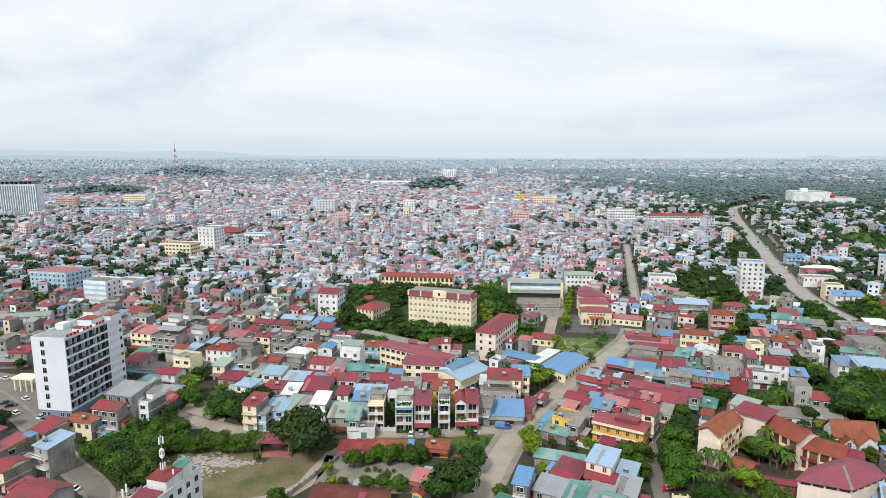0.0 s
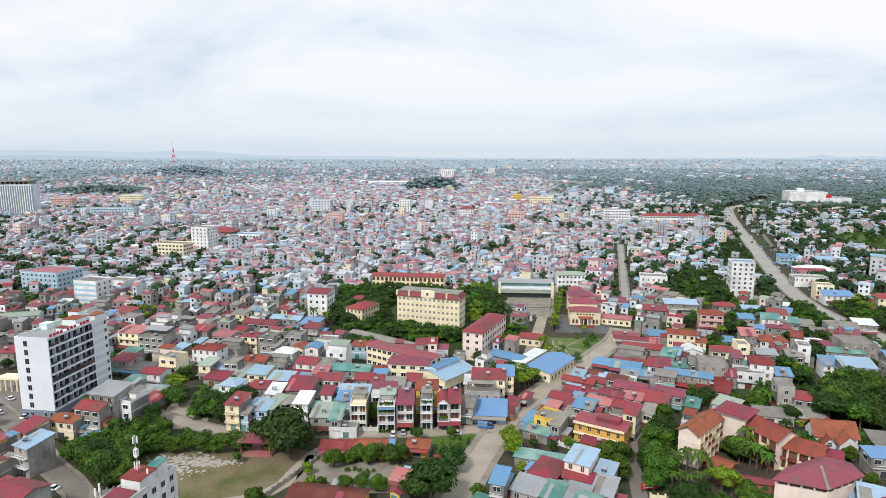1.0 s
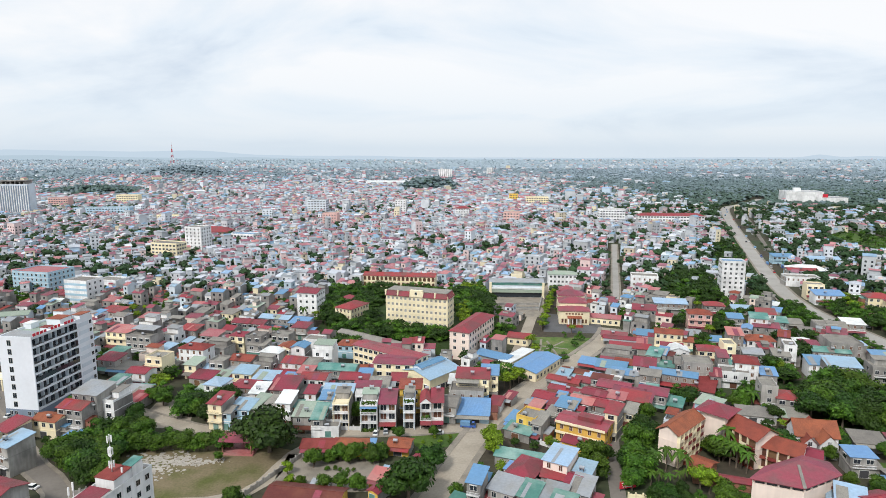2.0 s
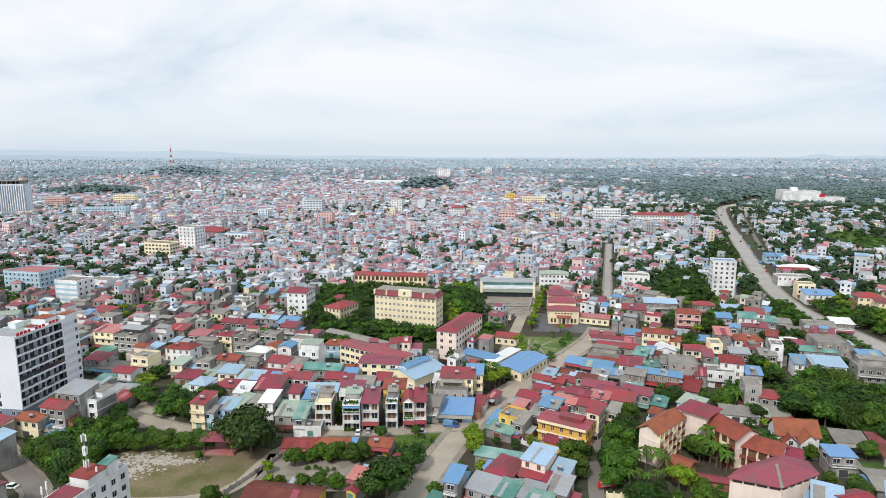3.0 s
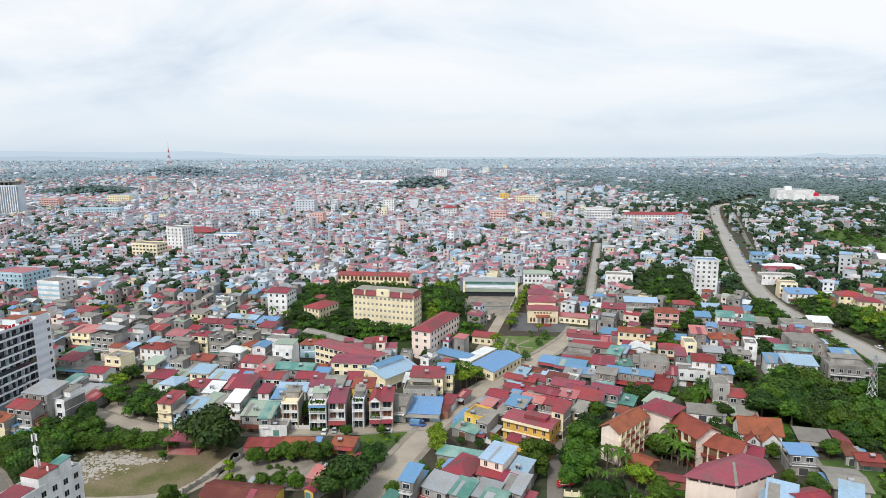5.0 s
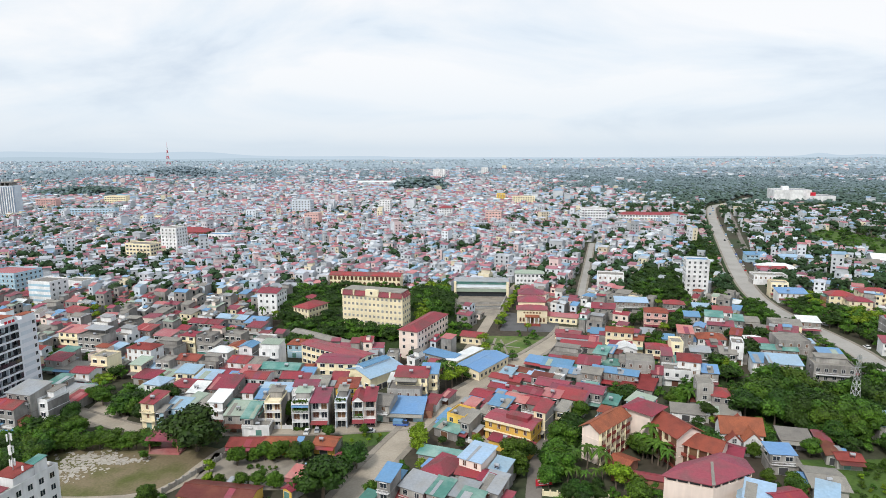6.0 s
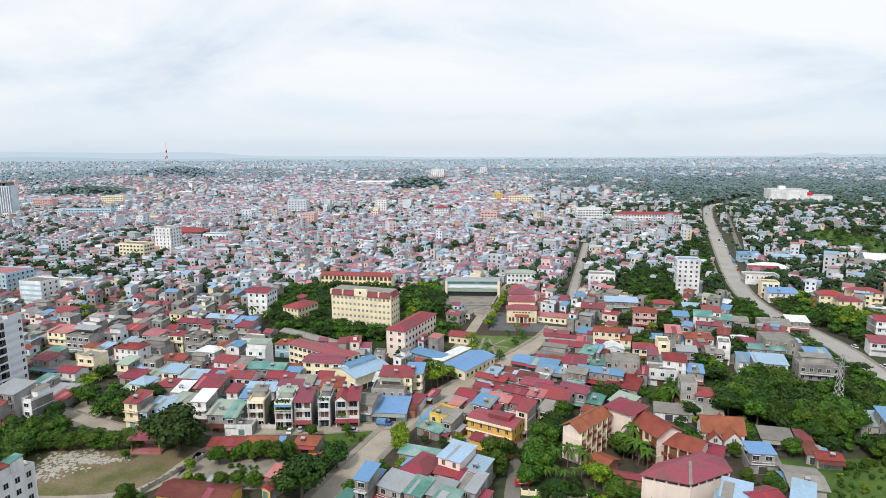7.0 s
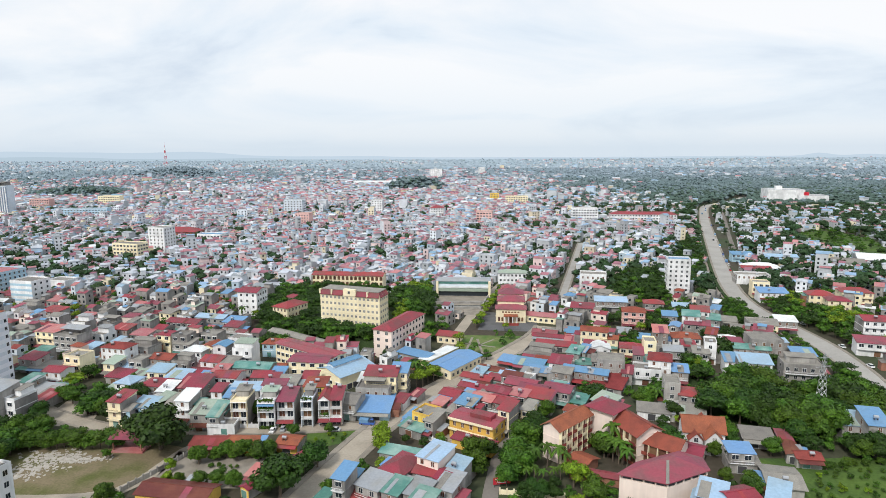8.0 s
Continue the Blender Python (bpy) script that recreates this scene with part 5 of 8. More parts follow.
part("top_slab", b_, [WALL["g"]], tb)
block("blue_block", -469.8, 863.7, 4, 76, 14, 4, 3.4, "l", "long light blue college block", "building", 0, "f", "y", "f", 4.0, WIN[1])
block("apartment_house", -217.8, 567.5, -14, 17, 16, 8, 3.2, "w", "white apartment block with cream side", "building", 0, "f", "y", "flr", 3.4, WIN_PLAIN)
block("apartment_house", -230.7, 533.3, -14, 26, 14, 5, 3.2, "c", "cream apartment block with window bands", "building", 0, "f", "y", "flr", 3.2, WIN[1])
block("apartment_house", -48.2, 877.7, -6, 16, 14, 7, 3.3, "w", "pale narrow apartment block", "building", 0, "f", "y", "flr", 3.4, WIN_PLAIN)
block("apartment_house", 38.7, 830.7, -6, 18, 14, 5, 3.3, "w", "white block with pink top storey", "building", 0, "h", "r", "fl", 3.4, WIN_PLAIN)
block("apartment_house", 99.4, 771.5, -8, 20, 14, 5, 3.4, "p", "pinkish half-built block with open floors", "building", 0, "f", "y", "fl", 3.8, WIN[1])
block("apartment_house", 166.0, 998.4, -4, 36, 14, 5, 3.4, "c", "cream yellow apartment block", "building", 0, "f", "y", "fl", 3.6, WIN[1])
block("apartment_house", 134.3, 1056.3, -4, 15, 12, 5, 3.4, "y", "orange yellow apartment block", "building", 0, "f", "y", "fl", 3.6, WIN[1])
block("apartment_house", -521.4, 1036.3, 0, 36, 14, 5, 3.5, "c", "pale cream apartment block", "building", 0, "f", "y", "fl", 3.6, WIN[1])
block("apartment_house", -603.1, 980.4, 0, 32, 14, 5, 3.5, "p", "pink brick apartment block", "building", 0, "f", "y", "fl", 3.6, WIN[1])
block("apartment_house", 19.1, 1880.1, 0, 38, 16, 9, 3.4, "w", "far white high-rise slab", "tower", 0, "f", "y", "f", 6, WIN[1])
block("apartment_house", 172.9, 2109.3, 0, 22, 16, 8, 3.4, "w", "far cream high-rise slab", "tower", 0, "f", "y", "f", 6, WIN[1])
block("white_house", -216.3, 412.1, -14, 16, 12, 3, 3.3, "w", "plain white house with flat roof", "house", 0, "f", "y", "", 3)
block("white_house", -193.7, 627.5, -10, 26, 14, 3, 3.5, "w", "white building with blue roof lantern", "building", 0, "f", "b", "fr", 3.4, WIN[1])
block("big_roof_hall", -239.2, 658.0, -4, 42, 22, 3, 3.3, "b", "brick hall with wide red roof", "hall", 0, "h", "r", "f", 4)
block("shed", -347.7, 800.0, 0, 30, 12, 3, 3.4, "c", "cream school block with many windows", "school", 0, "f", "y", "f", 3)
block("factory_hall", -119.8, 1543.8, -4, 120, 40, 2, 6.0, "w", "long pale factory hall", "factory", 0, "g", "w", "", pitch=0.1)

# green roofed shed and lattice pylon by the wood
block("shed", 186.0, 218.6, -45.3, 22.7, 8, 1, 4.0, "c", "long cream shed with pale green roof", "shed", 0, "g", "e", "fr", 3.5, None, 0.2)

py_ = root("pylon", 190.0, 213.8, 12, "grey lattice steel pylon in the wood", "pylon")
HP = 24.0
for sx in (-1, 1):
    for sy in (-1, 1):
        b_ = Mesh()
        b_.tube((sx * 1.6, sy * 1.6, -0.5), (sx * 0.35, sy * 0.35, HP), 0.09, 0, 4)
        part("leg", b_, [STEEL], py_)
for k in range(9):
    z0, z1 = HP * k / 9, HP * (k + 1) / 9
    r0, r1 = 1.6 - 1.25 * k / 9, 1.6 - 1.25 * (k + 1) / 9
    for i in range(4):
        c0, c1 = ((-1, -1), (1, -1), (1, 1), (-1, 1))[i], ((-1, -1), (1, -1), (1, 1), (-1, 1))[(i + 1) % 4]
        b_ = Mesh()
        b_.tube((c0[0] * r0, c0[1] * r0, z0), (c1[0] * r1, c1[1] * r1, z1), 0.06, 0, 4)
        b_.tube((c1[0] * r0, c1[1] * r0, z0), (c0[0] * r1, c0[1] * r1, z1), 0.06, 0, 4)
        part("brace", b_, [STEEL], py_)
for zz, hw in ((HP - 1.5, 3.0), (HP - 5, 3.4)):
    b_ = Mesh()
    b_.tube((-hw, 0, zz), (hw, 0, zz), 0.12, 0, 4)
    part("cross_arm", b_, [STEEL], py_)

# wooded hill and the red and white radio tower on the far side of town
hill = Mesh()
HILLS = [(-17.9, 1378.8, 75, 60, 26), (-882.1, 2109.3, 150, 110, 30), (-706.3, 1263.2, 120, 80, 12)]
for hx, hy, rx, ry, hh in HILLS:
    ring_ = [[(hx + rx * r * math.cos(q * math.pi / 12) * (1 + 0.1 * math.sin(q * 2.3)), hy + ry * r * math.sin(q * math.pi / 12), gz(hy) + hh * (1 - r * r) - 1) for q in range(24)] for r in (0.02, 0.3, 0.55, 0.8, 1.0)]
    for a_, c_ in zip(ring_, ring_[1:]):
        for q in range(24):
            hill.face([a_[q], c_[q], c_[(q + 1) % 24], a_[(q + 1) % 24]])
    claim(hx, hy, rx * 1.5, ry * 1.5, 0)
# hill surface takes a leaf colour with haze mixed in
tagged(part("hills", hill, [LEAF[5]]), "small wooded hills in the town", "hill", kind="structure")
rt = root("radio_tower", -975.3, 2246.0, 0, "red and white lattice radio tower on a hill", "tower", z=20)
for k in range(8):
    z0, z1 = 10.2 * k, 10.2 * (k + 1)
    r0, r1 = 8.0 * (1 - k / 8) ** 1.6 + 0.8, 8.0 * (1 - (k + 1) / 8) ** 1.6 + 0.8
    b_ = Mesh()
    for i in range(4):
        c0, c1 = ((-1, -1), (1, -1), (1, 1), (-1, 1))[i], ((-1, -1), (1, -1), (1, 1), (-1, 1))[(i + 1) % 4]
        b_.tube((c0[0] * r0, c0[1] * r0, z0), (c0[0] * r1, c0[1] * r1, z1), 0.55, 0, 4)
        b_.tube((c0[0] * r0, c0[1] * r0, z0), (c1[0] * r1, c1[1] * r1, z1), 0.35, 0, 4)
    part("lattice_section", b_, [REDP if k % 2 == 0 else WHITE], rt)
b_ = Mesh()
b_.tube((0, 0, 81.6), (0, 0, 100), 0.5, 0, 6, 0.2)
part("spire", b_, [REDP], rt)


# cars and small trucks
GLOSS = [mat("car_paint_white", (0.8, 0.8, 0.8), 0.25, 0.02, 0.02), mat("car_paint_black", (0.03, 0.03, 0.035), 0.25, 0.02, 0.02), mat("car_paint_red", (0.45, 0.03, 0.03), 0.25, 0.02, 0.02),
         mat("car_paint_silver", (0.45, 0.46, 0.48), 0.3, 0.02, 0.02), mat("car_paint_blue", (0.05, 0.12, 0.4), 0.3, 0.02, 0.02)]
CARNAME = ("white", "black", "red", "silver", "blue")
tyre_m = Mesh()
tyre_m.tube((-0.12, 0, 0), (0.12, 0, 0), 0.32, 0, 10)
TYRE = tyre_m.data("wheel", [DARK])


def car(x, y, turn, colour, truck=False):
    ob = root("truck" if truck else "car", x, y, turn, f"parked {CARNAME[colour]} " + ("small truck beside the street" if truck else "car on the street"), "truck" if truck else "car", "vehicles", z=0.08)
    L, W_, H_ = (5.6, 1.9, 1.1) if truck else (4.2, 1.7, 0.85)
    m = Mesh()
    m.slab([(-W_ / 2, -L / 2, H_), (W_ / 2, -L / 2, H_), (W_ / 2 - 0.03, L / 2, H_ - 0.12), (-W_ / 2 + 0.03, L / 2, H_ - 0.12)], H_ - 0.3)
    part("body", m, [GLOSS[colour]], ob)
    m = Mesh()
    a, b = (-L / 2 + 0.1, -L / 2 + 1.9) if truck else (-1.5, 1.0)
    t = 2.0 if truck else 1.42
    m.solid([(-0.8, a, H_ - 0.05), (0.8, a, H_ - 0.05), (0.8, b, H_ - 0.05), (-0.8, b, H_ - 0.05), (-0.65, a + 0.45, t), (0.65, a + 0.45, t), (0.65, b - 0.5, t), (-0.65, b - 0.5, t)],
            [(0, 1, 5, 4), (1, 2, 6, 5), (2, 3, 7, 6), (3, 0, 4, 7)], 0)
    part("cabin_glass", m, [GLASS], ob)
    m = Mesh()
    m.slab([(-0.66, a + 0.43, t + 0.04), (0.66, a + 0.43, t + 0.04), (0.66, b - 0.48, t + 0.04), (-0.66, b - 0.48, t + 0.04)], 0.06)
    part("roof", m, [GLOSS[colour]], ob)
    if truck:
        m = Mesh()
        m.box(-0.95, 0.95, -L / 2 + 2.1, L / 2, 0.8, 2.1)
        part("cargo_box", m, [ROOF["b"]], ob)
    for sx in (-1, 1):
        for sy in (-0.32, 0.32):
            part("wheel", TYRE, [], ob, at=(sx * (W_ / 2 - 0.1), sy * L, 0.26))


car(-191.5, 254.1, 70, 0)
car(-167.9, 232.2, 60, 0)
car(-172.9, 228.4, -60, 1)
car(-169.2, 225.7, -60, 1)
car(-162.8, 219.0, 60, 0)
car(-109.5, 166.5, 80, 0)
car(-11.2, 201.4, 0, 0)
car(-7.8, 202.7, 5, 3)
car(36.4, 209.9, -30, 3)
car(-150.5, 215.6, -10, 0)
car(21.7, 207.1, 80, 4, True)
car(10.8, 201.8, 85, 3)
car(315.2, 548.8, -25, 0)
car(298.7, 511.4, -25, 1)
car(325.8, 585.5, -25, 3)
car(337.0, 638.9, -25, 0)
car(286.9, 478.5, -25, 0)
car(275.1, 438.0, -20, 2)
car(287.6, 501.7, -25, 0)
car(264.0, 403.7, -10, 0)
car(366.9, 692.7, -20, 0)
car(251.1, 331.1, -5, 3)
car(300.2, 540.6, -25, 3)
car(248.1, 291.7, -5, 0)
car(381.9, 751.5, -20, 1)
car(243.2, 263.9, -5, 0)
car(296.9, 501.5, -25, 4, True)
car(254.8, 385.5, -12, 2, True)

rng_c = random.Random(14)
for i in range(6, len(hw_line) - 40, 5):
    hp, hq = hw_line[i], hw_line[i + 1]
    hd_ = (hq - hp).normalized()
    off_ = rng_c.choice((-6.0, -2.2, 2.2, -6.0))
    if rng_c.random() < 0.7:
        car(hp.x + hd_.y * off_, hp.y - hd_.x * off_, math.degrees(math.atan2(hd_.y, hd_.x)) - 90, rng_c.choice((0, 0, 1, 2, 3, 4)), rng_c.random() < 0.3)

yard("verge_garden", [(1.2, 201.0), (13.2, 202.7), (20.4, 201.8), (16.5, 193.6), (8.7, 189.7), (3.1, 192.8)], FIELD, "weedy green corner plot beside the street", 0.05)

# red hoarding by the lane, yard rubble, lawn paths, fence
sg = root("hoarding", 67.0, 165.3, 10, "red hoarding with pale unreadable lettering", "sign")
for q in (-2.2, 2.2):
    b_ = Mesh()
    b_.tube((q, 0.1, -0.2), (q, 0.1, 2.2), 0.07, 0, 6)
    part("post", b_, [DARK], sg)
b_ = Mesh()
b_.box(-2.6, 2.6, -0.1, 0.05, 1.0, 3.2)
part("board", b_, [REDP], sg)
for k in range(3):
    b_ = Mesh()
    b_.box(-2.0 + 0.2 * k, 2.0 - 0.3 * k, -0.14, -0.1, 2.6 - k * 0.6, 2.85 - k * 0.6)
    part("text_bar", b_, [WHITE], sg)
rb = random.Random(8)
rub = Mesh()
for cx_, cy_, sx_, sy_, cnt in ((-79.6, 184.1, 9, 5, 160), (-71.6, 182.3, 7, 3, 120), (-78.6, 177.0, 8, 4, 120), (-64.3, 182.3, 6, 2, 60), (-81.8, 172.1, 8, 3, 70)):
    for _ in range(cnt):
        u_, v_, r_ = rb.gauss(cx_, sx_ * 0.5), rb.gauss(cy_, sy_ * 0.5), rb.uniform(0.15, 0.75)
        k_ = rb.randint(4, 6)
        rub.slab([(u_ + r_ * rb.uniform(0.7, 1.3) * math.cos(6.28 * i / k_), v_ + r_ * rb.uniform(0.7, 1.3) * math.sin(6.28 * i / k_), rb.uniform(0.08, 0.16)) for i in range(k_)], 0.1)
tagged(part("rubble", rub, [RUBBLE]), "pale broken concrete scattered over the yard", "rubble", kind="stuff")
for (p, q, wd) in (((58.3, 300.5), (75.4, 293.4), 1.4), ((66.9, 307.0), (68.7, 277.0), 1.2), ((58.5, 286.7), (75.5, 306.1), 1.2), ((64.5, 309.9), (58.0, 277.0), 1.2)):
    pm_ = Mesh()
    strip(pm_, [Vector(p), (Vector(p) + Vector(q)) / 2, Vector(q)], -wd / 2, wd / 2, 0.14)
    tagged(part("path", pm_, [PAVE]), "pale paved path across the lawn", "path", kind="structure")


def fence(p, q, n, colour, label):
    ob = new("fence")
    tagged(ob, label, "fence")
    p, q = Vector(p), Vector(q)
    for i in range(n + 1):
        c = p + (q - p) * i / n
        b = Mesh()
        b.box(c.x - 0.2, c.x + 0.2, c.y - 0.2, c.y + 0.2, gz(c.y) - 0.2, gz(c.y) + 2.0)
        part("post", b, [colour], ob)
        if i < n:
            e = p + (q - p) * (i + 1) / n
            nn = Vector((-(q - p).y, (q - p).x)).normalized() * 0.1
            b = Mesh()
            b.slab([(c.x - nn.x, c.y - nn.y, 1.5), (e.x - nn.x, e.y - nn.y, 1.5), (e.x + nn.x, e.y + nn.y, 1.5), (c.x + nn.x, c.y + nn.y, 1.5)], 1.6)
            part("panel", b, [colour], ob)


fence((35.5, 201.8), (51.1, 189.7), 9, WALL["w"], "low white yard wall with posts")
fence((-87.4, 166.5), (-95.0, 162.9), 5, WALL["g"], "grey yard wall with posts")
fence((-45.0, 162.9), (-33.9, 185.2), 10, WALL["g"], "low grey garden wall beside the path")
fence((66.1, 161.5), (84.3, 158.7), 9, WALL["c"], "cream garden wall with posts")
fence((-37.3, 205.3), (-17.0, 204.5), 8, WALL["w"], "white street wall with posts")

def pot_plants(w, seed, h=1.5):
    """A row of leafy pot plants along a ledge of length w."""
    rg = np.random.default_rng(seed)
    n = max(30, int(w * 26))
    c = np.stack([rg.uniform(-w / 2, w / 2, n), rg.uniform(-0.3, 0.3, n), rg.uniform(0.05, h, n) * rg.uniform(0.5, 1, n)], 1)
    out = rg.normal(size=(n, 3))
    out /= np.linalg.norm(out, axis=1, keepdims=True)
    vs, fs = cards(c, np.full(n, 0.34), out, rg)
    me = bpy.data.meshes.new("pot_plants")
    me.from_pydata(vs.tolist(), [], [tuple(q) for q in fs])
    me.materials.append(LEAF[0])
    return me


def shop_house(x, y, turn, w, d, n, wc, label, trim="w", roof="f", rc="y", awning="", plants=(), top=""):
    """A narrow street house with open balconies on each floor and a shop below."""
    claim(x, y, w, d, turn, built=True)
    ob = root("shop_house", x, y, turn, label, "house", "town houses")
    a, b, fh = w / 2, d / 2, 3.3
    h = n * fh
    m = Mesh()
    m.box(-a, a, -b + 1.3, b, -1.5, h, 0)
    m.m[3:6] = [1, 1, 1]
    for q in (-1, 1):
        m.box(min(q * a, q * (a - 0.22)), max(q * a, q * (a - 0.22)), -b, -b + 1.3, -1.0, h, 0)
    if roof == "s":
        gable_fill(m, "s", w, d, h, 0.3, 1)
    part("wall", m, [WALL[wc], WALL["g"]], ob)
    for k in range(1, n + 1):
        s_ = Mesh()
        s_.box(-a - 0.05, a + 0.05, -b - 0.25, -b + 1.3, k * fh - 0.2, k * fh)
        part("floor_slab", s_, [WALL[trim]], ob)
        if k < n:
            s_ = Mesh()
            for i in range(int(w / 0.4)):
                u = -a + 0.3 + i * 0.4
                s_.box(u - 0.04, u + 0.04, -b - 0.18, -b - 0.1, k * fh, k * fh + 0.8)
            s_.box(-a, a, -b - 0.22, -b - 0.06, k * fh + 0.8, k * fh + 0.95)
            part("railing", s_, [WALL[trim]], ob)
    for k in range(n):
        cols = 2 if w > 5 else 1
        for i in range(cols):
            u = (i + 0.5) / cols * w - a
            g = Mesh()
            hw = w / cols * 0.36
            g.box(u - hw, u + hw, -b + 1.2, -b + 1.32, k * fh + 0.1, k * fh + 2.6, 0)
            g.box(u - hw * 0.9, u - 0.06, -b + 1.16, -b + 1.2, k * fh + 0.2, k * fh + 2.45, 1)
            g.box(u + 0.06, u + hw * 0.9, -b + 1.16, -b + 1.2, k * fh + 0.2, k * fh + 2.45, 1)
            part("glass_door", g, [FRAME, BROWN if (k + i) % 2 and k else GLASS], ob)
    if roof == "f":
        p = Mesh()
        for q in ((-a, a, -b, -b + 0.15), (-a, a, b - 0.15, b), (-a, -a + 0.15, -b + 0.15, b - 0.15), (a - 0.15, a, -b + 0.15, b - 0.15)):
            p.box(*q, h, h + 0.8)
        part("parapet", p, [WALL[wc]], ob)
        p = Mesh()
        p.box(-a + 0.6, a - 0.6, 0, b - 0.4, h, h + 2.3)
        part("stair_head", p, [WALL["g"]], ob)
        part("canopy", roof_mesh("s", w - 0.8, b, h + 2.3, 0.3, 0.15), [ROOF[rc]], ob, at=(0, b / 2, 0))
    elif roof == "G":
        g = Mesh()
        gable_fill(g, "G", w, 1.6, h, 0.8)
        part("front_gable", g, [WALL[wc]], ob, at=(0, -b + 0.8, 0))
        part("roof", roof_mesh("G", w, d, h, 0.25, 0.8), [ROOF[rc]], ob)
    else:
        part("roof", roof_mesh("s", w, d, h, 0.4, 0.3), [ROOF[rc]], ob)
    if awning:
        s_ = Mesh()
        s_.slab([(-a, -b - 2.4, 2.5), (a, -b - 2.4, 2.5), (a, -b, 3.1), (-a, -b, 3.1)], 0.08)
        part("awning", s_, [ROOF[awning]], ob)
    if top:
        s_ = Mesh()
        s_.slab([(-a, -b - 0.9, h - fh + 2.5), (a, -b - 0.9, h - fh + 2.5), (a, -b + 0.4, h - fh + 3.0), (-a, -b + 0.4, h - fh + 3.0)], 0.07)
        part("sun_blind", s_, [ROOF[top]], ob)
    for k in plants:
        part("pot_plants", pot_plants(w * 0.85, int(k * 7 + w * 10)), [], ob, at=(0, -b + 0.1, k * fh + (0.5 if k else 0.0)))
    part("water_tank", TANK, [], ob, "stainless steel water tank", at=(0.3, b * 0.6, h + (2.9 if roof == "f" else 1.6)))


shop_house(-23.9, 209.3, 0, 5.7, 10.2, 3, "c", "white three-storey shop house with ochre flank and bays", roof="f", rc="y")
shop_house(-13.8, 208.4, 0, 6.1, 10.2, 3, "w", "white shop house with blue blinds and roof garden", roof="f", rc="e", plants=(0, 2, 3), top="b")
shop_house(-7.3, 209.9, 0, 6.0, 10.2, 3, "w", "white shop house with crimson roof and awning", roof="s", rc="m", awning="r", plants=(0,))
shop_house(0.4, 209.9, 0, 4.2, 10.2, 3, "s", "narrow grey shop house with plants on its roof", roof="f", rc="y", plants=(3,))
shop_house(6.4, 210.6, 0, 4.0, 9.8, 3, "w", "narrow white shop house with a pointed red gable", roof="G", rc="r", awning="r", plants=(1,))
shop_house(10.6, 210.9, 0, 4.2, 9.6, 3, "k", "pale pink shop house with red awning", roof="s", rc="r", awning="r")

# ---- houses near the flight ----
house(-134.3, 194.8, -20, 7.2, 8.4, 2, "s", "r", "c")
house(-121.2, 177.6, -25, 6.5, 8.4, 3, "s", "l", "g")
house(-136.5, 185.3, -25, 3.4, 6.5, 2, "s", "b", "g")
house(-125.2, 201.4, -14, 9.8, 6.5, 2, "g", "o", "c")
house(-117.3, 204.9, -14, 10.4, 8.4, 3, "g", "r", "g")
house(-114.5, 210.3, -14, 10.5, 9.3, 4, "s", "a", "g")
house(-106.5, 210.9, -14, 4.6, 9.3, 3, "f", "y", "w")
house(-106.8, 225.3, -14, 6.0, 8.4, 1, "s", "r", "g")
house(-138.4, 180.7, -25, 4.5, 9.3, 2, "s", "m", "y")
house(-129.7, 169.8, -20, 5.8, 8.4, 2, "g", "r", "c")
house(-131.3, 169.2, -20, 4.4, 8.4, 1, "g", "p", "c")
house(-107.3, 149.6, -18, 11.5, 10.2, 3, "g", "r", "g")
house(-114.0, 192.3, -20, 4.1, 5.6, 1, "s", "b", "g")
house(-112.1, 256.6, -14, 8.4, 8.4, 3, "f", "y", "c")
house(-100.9, 269.0, -14, 12.9, 8.4, 3, "h", "d", "w")
house(-134.0, 288.0, -14, 14.2, 9.3, 3, "f", "a", "g")
house(-147.7, 294.6, -14, 14.2, 8.4, 3, "s", "p", "c")
house(-179.0, 344.6, -20, 13.3, 8.4, 2, "s", "r", "g")
house(-138.4, 270.7, -14, 7.5, 8.4, 2, "s", "g", "g")
house(-136.7, 263.0, -14, 9.3, 7.4, 2, "s", "r", "g")
house(-129.3, 260.4, -10, 13.3, 7.4, 1, "s", "y", "g")
house(-115.8, 247.3, -14, 9.2, 7.4, 2, "g", "r", "w")
house(-119.6, 235.8, -14, 6.1, 7.4, 2, "s", "g", "w")
house(-111.5, 232.1, -14, 10.6, 8.4, 1, "s", "a", "g")
house(-237.6, 334.9, 18, 27.5, 9.3, 2, "g", "e", "s")
house(-223.0, 328.2, -10, 16.3, 11.2, 1, "h", "y", "g")
house(-219.1, 297.8, 10, 12.3, 9.3, 1, "g", "y", "g")
house(-202.6, 272.3, 0, 12.7, 9.3, 1, "s", "a", "g")
house(-196.8, 273.9, 0, 8.4, 7.4, 2, "s", "r", "g")
house(-225.3, 382.9, -14, 18.7, 8.4, 2, "s", "r", "g")
house(-201.0, 354.7, -14, 13.4, 8.4, 2, "f", "y", "g")
house(-92.0, 321.3, -14, 19.1, 8.4, 2, "g", "r", "g")
house(-86.9, 288.0, -14, 8.2, 7.4, 3, "h", "r", "c")
house(-78.2, 286.2, -14, 8.6, 7.4, 3, "f", "y", "g")
house(-95.2, 278.9, -14, 13.7, 9.3, 2, "f", "y", "g")
house(-76.9, 263.0, -14, 10.6, 8.4, 2, "g", "d", "g")
house(-66.7, 273.9, -14, 9.6, 8.4, 2, "h", "w", "w")
house(-61.3, 278.9, -14, 9.3, 8.4, 2, "G", "o", "c")
house(-53.2, 270.6, -10, 6.4, 7.4, 3, "G", "b", "w")
